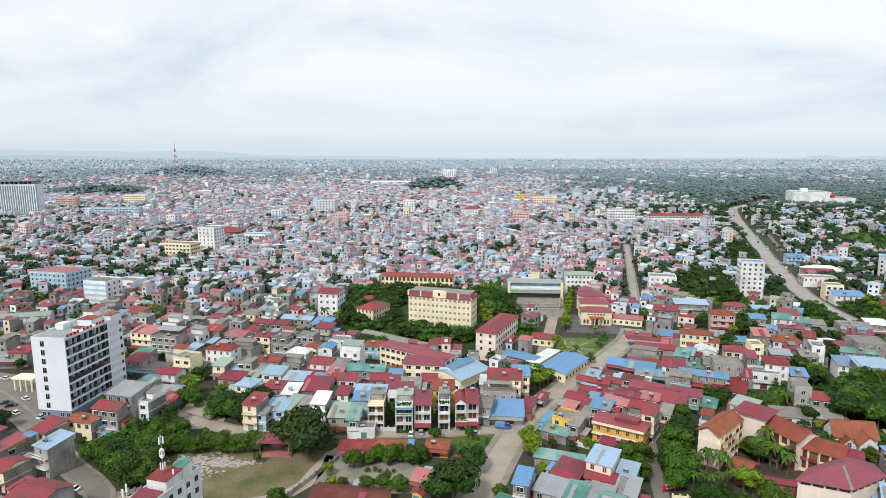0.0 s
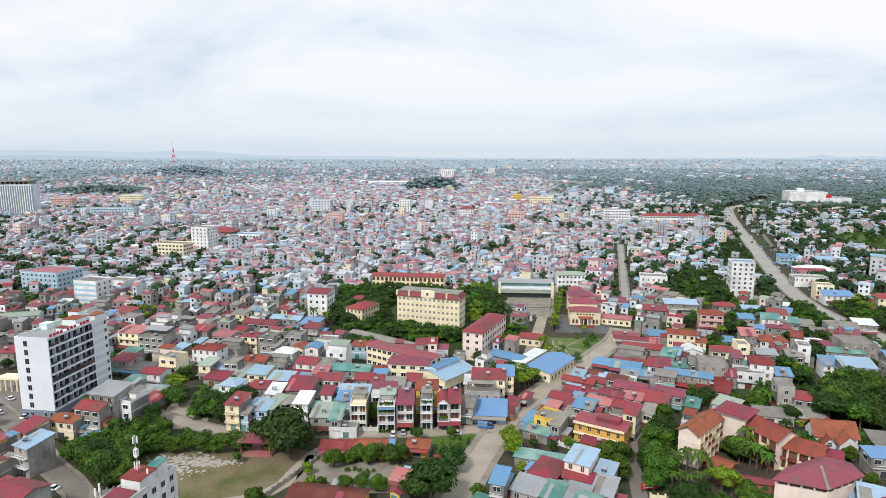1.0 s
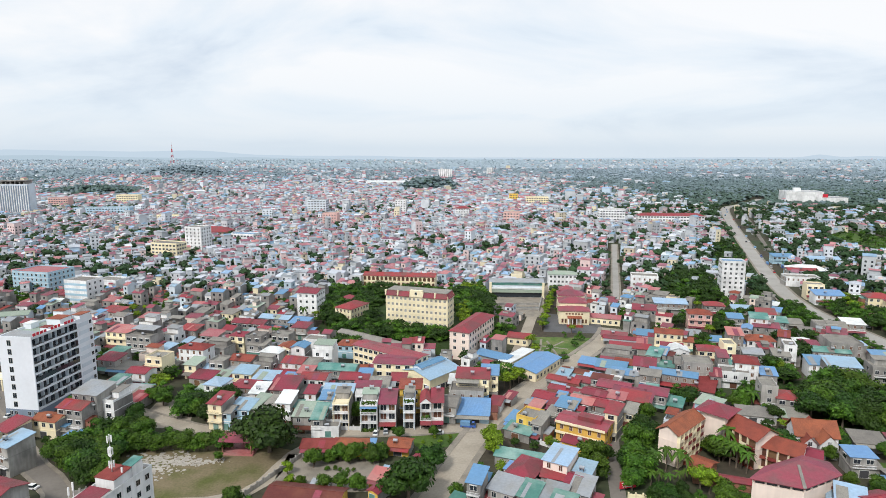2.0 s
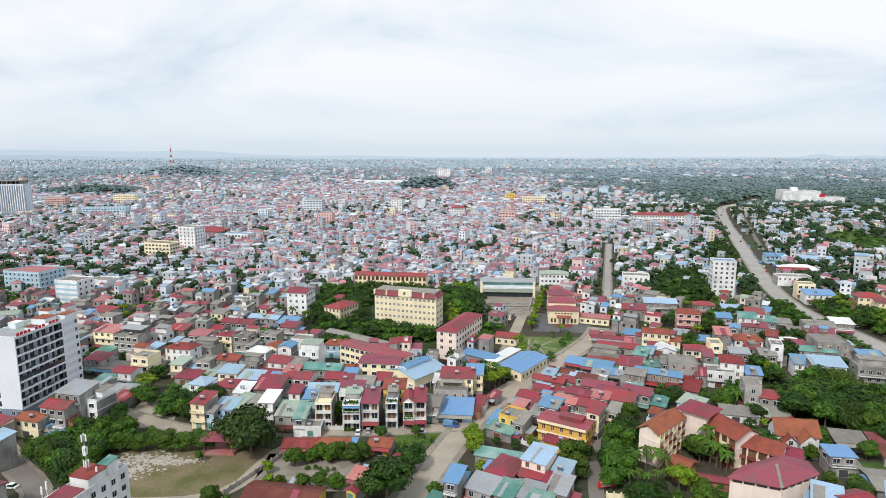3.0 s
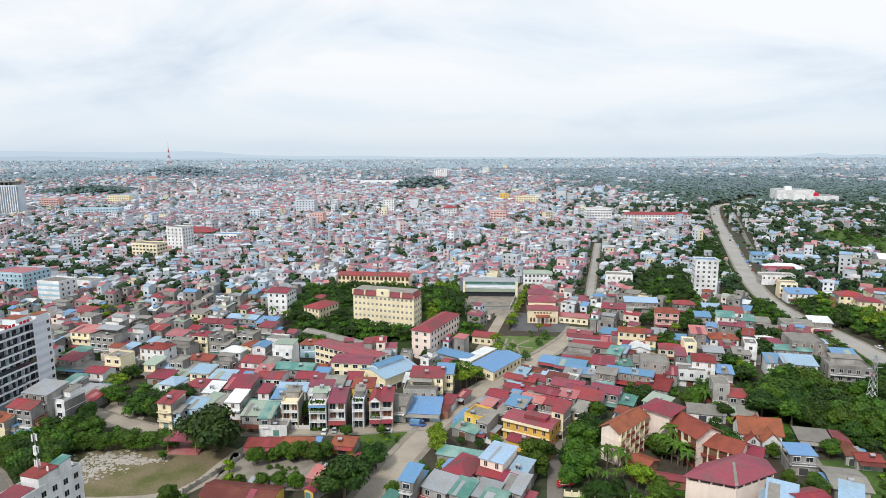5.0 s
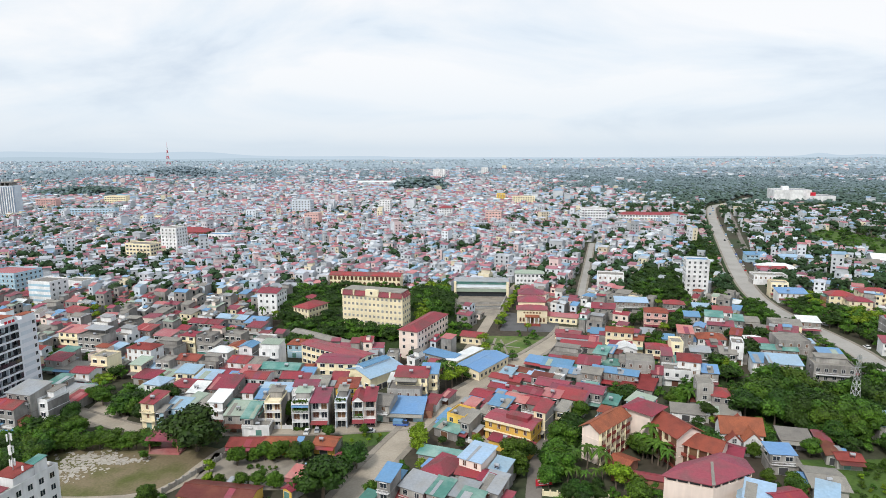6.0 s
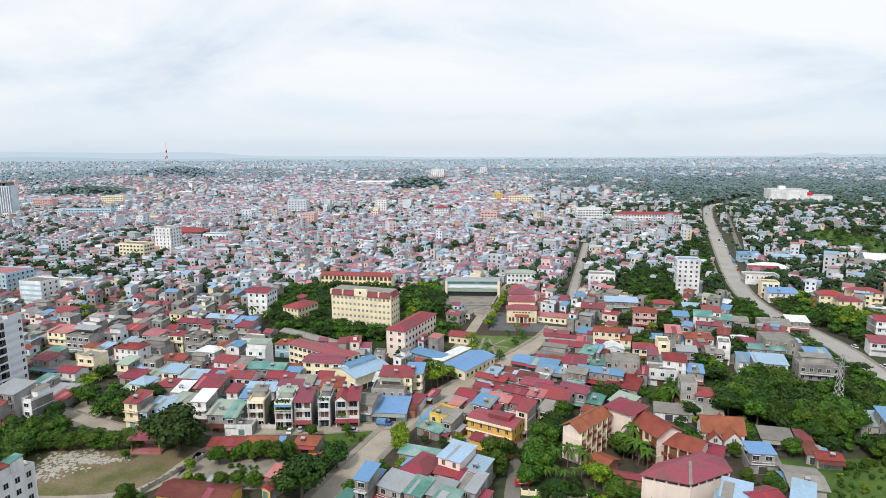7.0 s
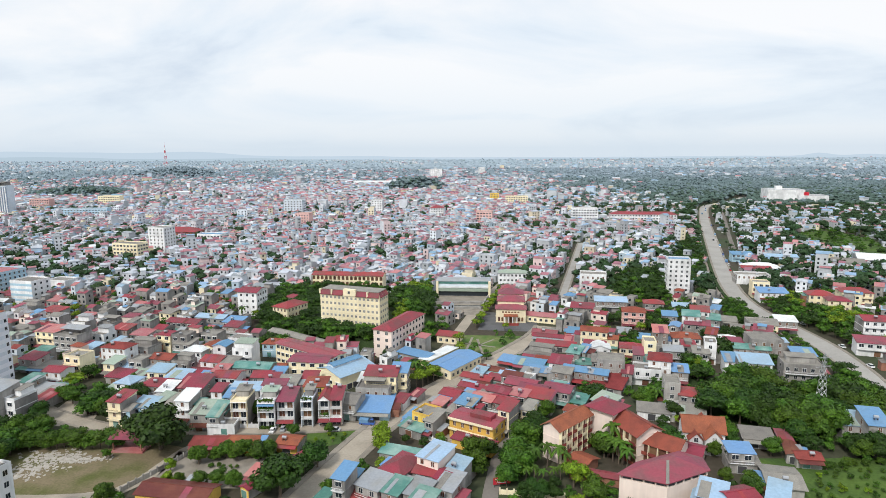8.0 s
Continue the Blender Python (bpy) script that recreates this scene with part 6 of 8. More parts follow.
house(-52.9, 260.0, -14, 9.4, 9.3, 2, "g", "r", "w")
house(-62.1, 260.4, -10, 19.2, 6.5, 1, "g", "p", "g")
house(-80.3, 330.3, -14, 17.8, 8.4, 2, "g", "l", "g")
house(-65.2, 321.3, -14, 10.2, 8.4, 2, "s", "b", "g")
house(-62.4, 312.7, -14, 8.4, 7.4, 2, "s", "r", "g")
house(-41.0, 265.8, -8, 9.2, 8.4, 3, "T", "e", "w")
house(-32.8, 284.0, -10, 9.7, 8.4, 2, "h", "o", "l")
house(-32.7, 251.4, -8, 16.5, 8.4, 2, "g", "g", "g")
house(-25.8, 240.8, -4, 7.4, 8.4, 2, "g", "r", "g")
house(-20.2, 235.8, -4, 4.7, 7.4, 2, "s", "r", "g")
house(-71.2, 246.7, -10, 8.5, 7.4, 2, "s", "l", "c")
house(-60.3, 240.2, -10, 9.2, 7.4, 2, "s", "l", "g")
house(-58.4, 254.7, -10, 13.2, 6.5, 1, "g", "r", "g")
house(-40.3, 240.8, -8, 10.6, 8.4, 2, "g", "r", "w")
house(-52.5, 247.4, -8, 5.2, 6.5, 1, "s", "b", "g")
house(-50.2, 231.0, -6, 10.9, 11.2, 2, "s", "r", "g")
house(-66.5, 232.2, -10, 9.2, 8.4, 2, "h", "r", "g")
house(-78.6, 234.6, -14, 7.6, 8.4, 2, "h", "l", "w")
house(-94.5, 260.4, -14, 13.0, 8.4, 1, "g", "l", "g")
house(-90.2, 249.4, -14, 9.8, 7.4, 1, "s", "r", "g")
house(-82.5, 249.4, -14, 7.0, 7.4, 1, "s", "e", "g")
house(-59.0, 226.4, -6, 5.5, 8.4, 2, "s", "w", "w")
house(-67.9, 208.8, -14, 5.5, 8.4, 3, "s", "r", "c")
house(-65.1, 208.5, -10, 5.2, 7.4, 2, "g", "y", "l")
house(-60.5, 211.4, -10, 7.6, 7.4, 2, "s", "l", "l")
house(-55.9, 213.4, -20, 4.7, 10.2, 2, "s", "e", "g")
house(-49.6, 212.4, -10, 5.9, 9.3, 2, "s", "y", "g")
house(-44.2, 209.9, -6, 5.1, 8.4, 3, "s", "w", "w")
house(-36.1, 206.5, -3, 8.3, 9.3, 2, "s", "e", "g")
house(-31.2, 204.6, -3, 4.1, 10.2, 2, "s", "g", "g")
house(-28.6, 201.7, 0, 9.6, 5.6, 1, "f", "y", "w")
house(-28.1, 226.4, -3, 11.7, 6.5, 2, "s", "l", "g")
house(-31.0, 219.7, -3, 5.3, 6.5, 2, "s", "b", "l")
house(0.2, 223.9, 0, 8.1, 10.2, 3, "h", "d", "y")
house(-12.9, 232.2, -3, 7.7, 8.4, 2, "s", "y", "g")
house(-16.2, 224.1, 0, 9.8, 7.4, 2, "T", "m", "w")
house(-26.0, 187.6, 0, 15.9, 4.7, 1, "s", "d", "g")
house(-17.6, 188.7, -3, 11.9, 6.5, 1, "h", "o", "y")
house(-1.5, 189.1, -10, 7.3, 6.5, 1, "g", "o", "y")
house(-1.0, 169.8, -32, 3.4, 24.2, 1, "G", "r", "y")
house(-26.2, 158.9, -10, 21.5, 8.4, 1, "g", "n", "y")
house(-6.4, 168.5, -20, 4.5, 5.6, 1, "s", "p", "y")
house(24.7, 233.5, -6, 12.9, 8.4, 3, "s", "r", "c")
house(31.8, 237.3, -6, 6.7, 8.4, 3, "s", "b", "c")
house(22.2, 227.5, -6, 13.0, 9.3, 2, "f", "y", "g")
house(14.4, 215.5, -14, 8.2, 10.2, 2, "g", "y", "g")
house(23.3, 215.9, -6, 13.4, 11.2, 1, "s", "b", "l")
house(33.3, 222.1, -20, 4.3, 6.5, 1, "s", "r", "w")
house(53.2, 228.7, -32, 7.8, 7.4, 1, "g", "r", "g")
house(63.6, 234.4, -30, 15.3, 5.6, 1, "g", "r", "g")
house(64.0, 245.5, -30, 13.5, 5.6, 1, "g", "r", "g")
house(80.5, 266.2, -28, 10.4, 6.5, 1, "s", "b", "g")
house(88.4, 261.8, -24, 13.0, 7.4, 1, "s", "b", "g")
house(71.0, 255.4, -30, 11.4, 5.6, 1, "g", "n", "g")
house(65.2, 252.0, -30, 5.1, 6.5, 1, "s", "l", "g")
house(58.7, 212.4, -30, 7.1, 7.4, 2, "s", "b", "g")
house(65.3, 216.5, -32, 8.6, 7.4, 2, "g", "p", "g")
house(71.6, 223.5, -30, 8.9, 6.5, 2, "g", "r", "g")
house(72.0, 213.4, -30, 9.4, 7.4, 2, "g", "r", "g")
house(81.3, 231.0, -28, 12.3, 8.4, 2, "g", "m", "g")
house(85.3, 225.2, -28, 11.0, 8.4, 2, "g", "m", "g")
house(85.2, 218.7, -28, 10.6, 7.4, 2, "s", "r", "g")
house(72.3, 200.1, -32, 4.3, 7.4, 3, "s", "r", "c")
house(94.1, 252.0, -24, 16.1, 5.6, 1, "s", "b", "g")
house(98.0, 264.7, -22, 13.8, 5.6, 1, "s", "o", "g")
house(106.8, 301.5, -18, 22.5, 5.6, 1, "g", "r", "g")
house(104.8, 288.8, -18, 19.3, 5.6, 1, "s", "r", "g")
house(120.7, 309.3, -18, 11.6, 7.4, 1, "s", "b", "g")
house(102.9, 309.3, -20, 12.7, 7.4, 1, "g", "m", "c")
house(115.8, 295.9, -18, 9.6, 6.5, 1, "s", "p", "g")
house(95.4, 277.1, -24, 14.3, 9.3, 1, "f", "y", "g")
house(101.1, 255.6, -20, 9.0, 8.4, 2, "s", "r", "w")
house(43.7, 203.7, -32, 7.1, 8.4, 2, "f", "y", "y")
house(46.7, 199.1, -32, 3.4, 8.4, 2, "s", "y", "g")
house(38.5, 208.1, -32, 3.4, 7.4, 1, "s", "b", "g")
house(39.5, 199.0, -34, 9.5, 5.6, 1, "s", "g", "g")
house(37.4, 167.2, -32, 8.2, 12.1, 2, "h", "r", "g")
house(36.9, 180.1, -20, 15.0, 4.7, 1, "s", "g", "g")
house(47.6, 168.4, -30, 7.2, 10.2, 3, "s", "l", "k", pitch=0.1)
house(54.0, 165.4, -30, 5.0, 8.0, 2, "s", "l", "g")
house(45.1, 164.6, -20, 6.4, 7.4, 2, "s", "r", "g")
house(50.6, 160.9, -34, 3.9, 6.5, 2, "g", "r", "g")
house(22.2, 156.4, -20, 3.9, 7.4, 3, "s", "b", "g")
house(30.2, 157.4, -30, 7.6, 7.4, 2, "s", "a", "g")
house(25.6, 157.7, -20, 9.2, 6.5, 1, "g", "r", "g")
house(36.7, 154.5, -28, 5.2, 7.4, 2, "s", "g", "g")
house(43.2, 153.4, -28, 6.1, 7.4, 2, "s", "a", "g")
house(51.6, 156.8, -28, 5.6, 8.4, 2, "s", "a", "g")
house(44.2, 148.0, -28, 6.1, 8.4, 2, "s", "g", "g")
house(16.2, 154.9, -28, 3.4, 5.6, 1, "s", "g", "g")
house(33.0, 151.2, -20, 8.6, 7.4, 1, "s", "r", "g")
house(124.5, 291.8, -18, 12.8, 8.4, 3, "g", "o", "c")
house(131.5, 289.3, -18, 8.0, 7.4, 2, "g", "o", "c")
house(121.6, 278.9, -18, 9.7, 5.6, 2, "s", "r", "g")
house(122.9, 275.6, -10, 9.4, 8.4, 2, "G", "w", "w")
house(137.8, 275.6, -16, 10.0, 8.4, 2, "h", "r", "c")
house(110.3, 269.1, -30, 5.9, 8.4, 2, "s", "g", "g")
house(114.6, 270.7, -30, 3.7, 8.4, 2, "s", "b", "g")
house(121.2, 249.3, -14, 11.5, 10.2, 3, "f", "g", "g")
house(154.7, 327.8, -14, 12.1, 9.3, 3, "h", "o", "p")
house(175.8, 357.4, -14, 11.5, 8.4, 2, "h", "r", "g")
house(151.4, 362.7, -10, 19.1, 8.4, 2, "s", "l", "g")
house(156.3, 289.9, -14, 6.8, 9.3, 3, "s", "p", "g")
house(145.7, 273.9, -10, 5.4, 8.4, 3, "f", "y", "c")
house(169.3, 291.2, -10, 13.1, 9.3, 2, "h", "o", "w")
house(142.8, 250.7, -20, 9.2, 10.2, 3, "h", "d", "w")
house(136.1, 246.7, -16, 11.6, 8.4, 2, "f", "y", "w")
house(137.9, 223.9, -14, 5.8, 9.3, 3, "f", "y", "g")
house(149.3, 244.7, -16, 6.2, 7.4, 2, "s", "b", "g")
house(143.8, 220.8, -20, 7.3, 9.3, 2, "h", "r", "g")
house(191.4, 327.8, -20, 9.5, 8.4, 3, "s", "r", "w")
house(182.9, 318.6, -20, 8.6, 8.4, 3, "s", "g", "w")
house(194.5, 323.5, -20, 11.8, 8.4, 2, "s", "g", "g")
house(184.1, 312.7, -20, 12.2, 7.4, 2, "s", "m", "g")
house(167.3, 299.5, -30, 4.4, 8.4, 3, "G", "b", "g")
house(184.9, 296.7, -30, 5.0, 8.4, 2, "s", "o", "g")
house(188.9, 287.6, -16, 7.5, 7.4, 2, "h", "w", "w")
house(173.5, 272.3, -20, 5.3, 9.3, 3, "f", "y", "w")
house(200.9, 277.3, -10, 13.9, 13.0, 3, "f", "a", "g")
house(217.5, 316.9, -10, 9.8, 8.4, 2, "f", "y", "g")
house(221.9, 312.7, -20, 8.4, 8.4, 2, "s", "y", "c")
house(179.6, 257.1, -14, 12.1, 9.3, 2, "s", "b", "w")
house(181.1, 246.5, -14, 12.5, 9.3, 3, "s", "l", "w")
house(193.3, 273.9, -14, 15.7, 8.4, 2, "g", "g", "g")
house(188.3, 280.6, -14, 7.8, 8.4, 2, "s", "m", "g")
house(141.2, 210.4, -20, 8.5, 7.3, 1, "s", "y", "g")
house(127.5, 212.4, -16, 11.3, 6.4, 1, "s", "y", "w")
house(118.5, 239.2, -30, 12.4, 13.0, 1, "s", "d", "g")
house(109.1, 243.4, -24, 18.7, 4.7, 2, "s", "b", "g")
house(105.6, 245.5, -24, 20.0, 5.6, 1, "s", "r", "g")
house(94.8, 225.2, -28, 10.6, 8.4, 2, "g", "m", "g")
house(102.0, 221.0, -30, 5.2, 7.4, 1, "s", "g", "g")
house(131.0, 348.3, -16, 13.0, 8.4, 2, "s", "r", "g")
house(108.1, 205.9, -46, 7.7, 7.4, 3, "s", "e", "l")
house(59.1, 236.8, -30, 5.4, 4.7, 1, "s", "l", "g")
house(71.6, 244.2, -30, 6.7, 4.7, 1, "s", "r", "g")
house(76.6, 249.4, -28, 5.8, 4.7, 1, "s", "l", "g")
house(77.9, 238.3, -28, 7.9, 4.7, 2, "s", "n", "g")
house(67.8, 230.4, -30, 4.8, 5.6, 1, "s", "y", "g")
house(55.5, 221.0, -32, 4.0, 5.6, 1, "s", "r", "g")
house(78.7, 219.7, -28, 6.8, 5.6, 2, "s", "p", "g")
house(87.2, 252.0, -24, 6.9, 4.7, 1, "s", "a", "g")
house(99.6, 243.4, -24, 7.8, 5.6, 2, "s", "y", "g")
house(88.4, 217.1, -28, 5.5, 6.5, 2, "s", "m", "g")
house(80.7, 207.5, -30, 3.4, 7.4, 2, "s", "y", "c")
house(39.2, 227.5, -30, 3.4, 5.6, 1, "s", "r", "g")
house(18.6, 235.8, -6, 6.7, 7.4, 2, "s", "w", "g")
house(13.6, 249.4, -10, 5.9, 7.4, 1, "s", "r", "g")
house(-45.8, 257.1, -10, 8.5, 6.5, 2, "s", "y", "g")
house(-49.4, 255.4, -10, 6.2, 6.5, 1, "s", "a", "g")
house(-65.8, 257.1, -12, 8.4, 6.5, 2, "f", "y", "g")
house(-81.8, 260.4, -12, 7.5, 7.4, 1, "s", "a", "g")
house(-86.6, 260.0, -12, 7.0, 7.4, 2, "f", "y", "g")
house(-84.1, 233.2, -14, 6.6, 6.5, 1, "s", "e", "g")
house(-55.4, 227.5, -8, 5.6, 6.5, 1, "s", "a", "g")
house(-45.3, 233.2, -6, 5.9, 6.5, 1, "s", "y", "g")
house(-19.9, 243.4, -4, 5.4, 6.5, 2, "s", "b", "g")
house(-5.6, 238.3, -4, 6.1, 6.5, 2, "s", "r", "g")
house(-38.3, 225.2, -6, 4.4, 6.5, 2, "s", "r", "w")
house(-45.3, 246.7, -8, 6.1, 6.5, 2, "s", "p", "g")
house(-76.4, 284.0, -14, 9.1, 7.4, 2, "s", "y", "g")
house(-68.6, 298.6, -14, 9.6, 7.4, 2, "f", "y", "g")
house(-93.0, 289.3, -14, 7.7, 7.4, 2, "s", "m", "g")
house(-104.5, 298.6, -14, 9.6, 7.4, 2, "s", "p", "g")
house(-119.6, 308.5, -14, 10.0, 7.4, 2, "s", "r", "g")
house(-132.7, 319.1, -14, 9.2, 7.4, 2, "f", "y", "g")
house(-96.9, 257.1, -14, 5.8, 7.4, 2, "s", "e", "c")
house(-109.4, 266.2, -14, 6.0, 7.4, 1, "s", "y", "g")
house(-151.8, 341.8, -14, 11.1, 7.4, 1, "g", "r", "g")
house(59.2, 227.5, -30, 3.4, 5.6, 1, "s", "b", "g")
house(48.6, 219.5, -32, 4.5, 5.6, 1, "s", "p", "g")
house(53.6, 212.9, -32, 3.8, 6.5, 1, "s", "y", "g")
house(126.8, 243.4, -20, 4.1, 7.4, 2, "s", "r", "g")
house(140.8, 266.2, -16, 5.9, 7.4, 1, "s", "g", "g")
house(118.6, 257.1, -16, 6.6, 7.4, 2, "s", "y", "g")
house(112.3, 262.5, -20, 5.8, 6.5, 1, "s", "g", "w")
house(144.5, 309.3, -16, 7.0, 7.4, 1, "s", "a", "g")
house(151.7, 299.6, -16, 5.9, 6.5, 1, "s", "b", "g")
house(167.6, 268.3, -16, 6.9, 7.4, 2, "s", "y", "g")
house(207.1, 314.3, -16, 7.2, 7.4, 1, "s", "y", "c")
house(234.2, 319.1, -14, 10.2, 8.4, 2, "s", "w", "g")
house(175.7, 330.3, -14, 7.7, 7.4, 2, "s", "b", "g")
house(194.8, 360.5, -14, 11.8, 7.4, 1, "s", "l", "g")
house(209.3, 330.4, -14, 7.7, 7.4, 1, "s", "y", "g")
house(141.7, 176.2, -8, 7.4, 6.4, 2, "s", "b", "g", extra=False, pitch=0.15)
house(142.6, 175.9, -8, 8.8, 7.4, 1, "s", "y", "g")
house(155.2, 191.7, -14, 9.6, 7.3, 1, "s", "y", "g")
house(149.1, 165.0, -14, 9.2, 12.1, 1, "g", "y", "g", pitch=0.18, over=0.8)
house(161.6, 182.3, -20, 3.6, 9.3, 1, "G", "n", "g")
house(164.1, 177.9, -10, 7.3, 5.6, 1, "g", "d", "g")
house(189.7, 195.9, -10, 9.4, 9.3, 2, "s", "l", "g")
house(192.4, 189.6, -14, 6.5, 11.2, 3, "s", "b", "g")
house(123.2, 151.9, -30, 7.0, 8.4, 2, "s", "l", "g")
house(129.5, 150.2, 14, 8.8, 7.4, 2, "g", "r", "g")
house(136.9, 144.7, -32, 4.9, 10.2, 3, "s", "l", "g")
house(212.5, 265.1, -12, 9.4, 8.4, 2, "s", "b", "g")
house(198.9, 242.7, -14, 15.5, 9.3, 3, "f", "y", "g")
house(279.2, 363.8, -14, 14.5, 11.2, 3, "h", "r", "c")
house(305.1, 370.7, -14, 17.5, 11.2, 3, "h", "r", "c")
house(281.4, 349.8, -14, 12.3, 9.3, 3, "h", "r", "c")
house(266.7, 297.3, -14, 13.2, 11.2, 4, "g", "r", "w")
house(255.5, 281.5, -20, 14.3, 8.4, 2, "s", "m", "w")
house(260.9, 383.6, -10, 17.3, 10.2, 2, "s", "b", "w")
house(284.1, 390.6, -14, 17.0, 8.4, 1, "g", "w", "w")
house(259.4, 396.6, -14, 10.5, 9.3, 3, "f", "y", "c")
house(273.6, 436.1, -10, 22.7, 11.2, 2, "f", "y", "w")
house(288.5, 460.9, -10, 21.1, 8.4, 2, "g", "r", "g")
house(333.2, 508.7, -10, 25.7, 11.2, 2, "g", "l", "g")
house(306.3, 520.3, -10, 17.3, 9.3, 2, "s", "b", "l")
house(294.6, 465.3, -14, 26.7, 14.9, 2, "h", "w", "l")
house(402.9, 499.1, -24, 20.6, 24.2, 2, "g", "w", "w")
house(373.3, 482.2, -24, 21.5, 18.6, 2, "g", "y", "w")
house(122.3, 153.5, -30, 6.8, 7.4, 1, "s", "l", "g")

# ---- trees near the flight ----
tree(-35.6, 174.8, 5, "y")
tree(-28.3, 180.2, 5.5, "y")
tree(-24.0, 181.6, 5, "a")
tree(-20.8, 183.8, 6.5, "a")
tree(-16.0, 183.8, 6.5, "a")
tree(-10.1, 181.6, 6.5, "a")
tree(9.9, 176.7, 9, "d")
tree(14.5, 211.6, 4.5, "a")
tree(28.4, 191.3, 8.5, "y")
tree(44.6, 199.4, 7.5, "d")
tree(47.5, 196.9, 8, "d")
tree(52.3, 196.0, 7, "d")
tree(48.5, 192.0, 4.5, "y")
tree(59.3, 180.0, 9.5, "a")
tree(59.7, 172.2, 9, "a")
tree(56.7, 165.0, 9, "a")
tree(64.8, 185.0, 8, "a")
tree(54.4, 161.5, 8, "a")
tree(76.6, 188.0, 11, "a")
tree(72.5, 178.9, 10, "a")
tree(71.5, 170.6, 10, "a")
tree(81.5, 195.9, 10, "d")
tree(68.5, 165.6, 8, "a")
tree(87.6, 211.3, 8, "a")
tree(91.5, 213.7, 7, "d")
tree(77.6, 174.5, 9, "p")
tree(82.2, 176.5, 9, "p")
tree(85.3, 175.1, 9, "p")
tree(87.1, 173.1, 8, "p")
tree(88.3, 165.0, 9, "y")
tree(90.4, 163.8, 8, "y")
tree(101.6, 182.4, 8, "a")
tree(101.3, 187.9, 7, "a")
tree(82.1, 163.8, 4.5, "d")
tree(75.7, 163.2, 4.5, "d")
tree(79.0, 163.2, 4, "d")
tree(103.7, 187.9, 12, "p")
tree(105.0, 184.9, 12, "p")
tree(107.0, 183.4, 12, "p")
tree(108.3, 180.6, 12, "p")
tree(109.9, 179.2, 12, "p")
tree(112.3, 177.8, 11, "d")
tree(116.3, 178.8, 12, "d")
tree(120.4, 179.8, 12, "d")
tree(125.1, 185.6, 9, "d")
tree(137.7, 183.4, 6, "a")
tree(139.3, 187.8, 6, "d")
tree(132.6, 225.7, 6, "d")
tree(128.6, 222.6, 6, "a")
tree(134.5, 211.2, 7, "d")
tree(133.6, 216.0, 6, "p")
tree(125.1, 223.7, 6, "a")
tree(-22.4, 164.6, 6, "a")
tree(-17.7, 165.8, 6, "a")
tree(-12.7, 165.8, 6, "a")
tree(-8.9, 168.3, 6, "a")
tree(-33.2, 167.1, 4, "a")
tree(-30.0, 167.7, 4, "a")
tree(-47.4, 164.7, 6, "a")
tree(-49.6, 161.7, 6.5, "a")
tree(133.7, 167.3, 5, "a")
tree(145.8, 170.4, 6, "a")
tree(147.6, 167.9, 6, "a")
tree(153.9, 169.7, 6, "a")
tree(140.2, 164.2, 6, "a")
tree(155.9, 183.3, 7, "a")
tree(162.6, 187.8, 8, "a")
tree(169.9, 191.6, 8, "a")
tree(159.5, 191.6, 7, "a")
tree(165.3, 197.7, 7, "d")
grove([(-112.5, 166.5), (-102.2, 192.8), (-98.4, 193.6), (-93.9, 178.8), (-90.3, 160.1), (-98.4, 157.3)], 3.7, 6.5, 9.5, "aad", 1)
grove([(-101.6, 189.7), (-104.2, 201.8), (-91.6, 204.0), (-93.0, 193.6)], 4, 6, 8.5, "aad", 2)
tree_row((-93.1, 189.7), (-56.9, 189.7), 13, 6, 7.5, "a", 3)
grove([(-82.3, 201.8), (-86.5, 220.5), (-72.6, 228.4), (-69.4, 204.0)], 4.2, 6, 9, "aad", 4)
tree(-45.1, 188.6, 16.5, "d", 0, 1.4)
tree(-49.8, 189.7, 7, "a", 0, 1.0)
tree(-36.6, 189.7, 7, "d", 0, 1.0)
tree(-56.6, 156.0, 8, "a", 0, 1.2)
tree(-46.7, 157.3, 7, "a", 0, 1.0)
tree(-59.8, 182.3, 4, "s", 0, 1.0)
tree_row((-45.7, 165.9), (-40.7, 182.3), 4, 4.5, 6.5, "ps", 5)
tree(-45.0, 164.4, 8, "p", 0, 1.0)
tree(-33.0, 166.5, 5, "y", 0, 1.0)
grove([(-36.8, 162.9), (-27.6, 167.4), (-23.4, 161.5), (-34.3, 158.7)], 4.5, 4, 6, "as", 6)
grove([(-21.8, 161.5), (-10.8, 167.4), (-7.9, 160.1)], 4.5, 4.5, 6.5, "as", 7)
tree(-28.4, 178.8, 7, "a", 0, 0.9)
tree(-23.7, 184.1, 6.5, "a", 0, 1.0)
tree(-17.0, 181.5, 6, "a", 0, 1.0)
tree(-20.7, 182.3, 6, "a", 0, 1.0)
tree(-7.2, 184.1, 6, "a", 0, 1.0)
tree(-9.7, 180.5, 4.5, "s", 0, 1.0)
tree(-4.5, 189.7, 6.5, "a", 0, 1.0)
tree(-12.5, 182.3, 4, "s", 0, 1.0)
tree(2.6, 160.1, 15, "d", 0, 1.05)
tree(10.7, 175.4, 8, "d", 0, 1.0)
tree(6.3, 173.7, 7, "d", 0, 1.0)
tree(-2.7, 197.6, 5, "a", 0, 1.0)
tree(9.1, 199.7, 4, "a", 0, 1.0)
tree(29.4, 186.6, 8.5, "y", 0, 1.1)
tree(21.8, 176.0, 5.5, "a", 0, 1.0)
tree(10.4, 206.2, 4.5, "s", 0, 1.0)
tree(16.4, 161.5, 5, "a", 0, 1.0)
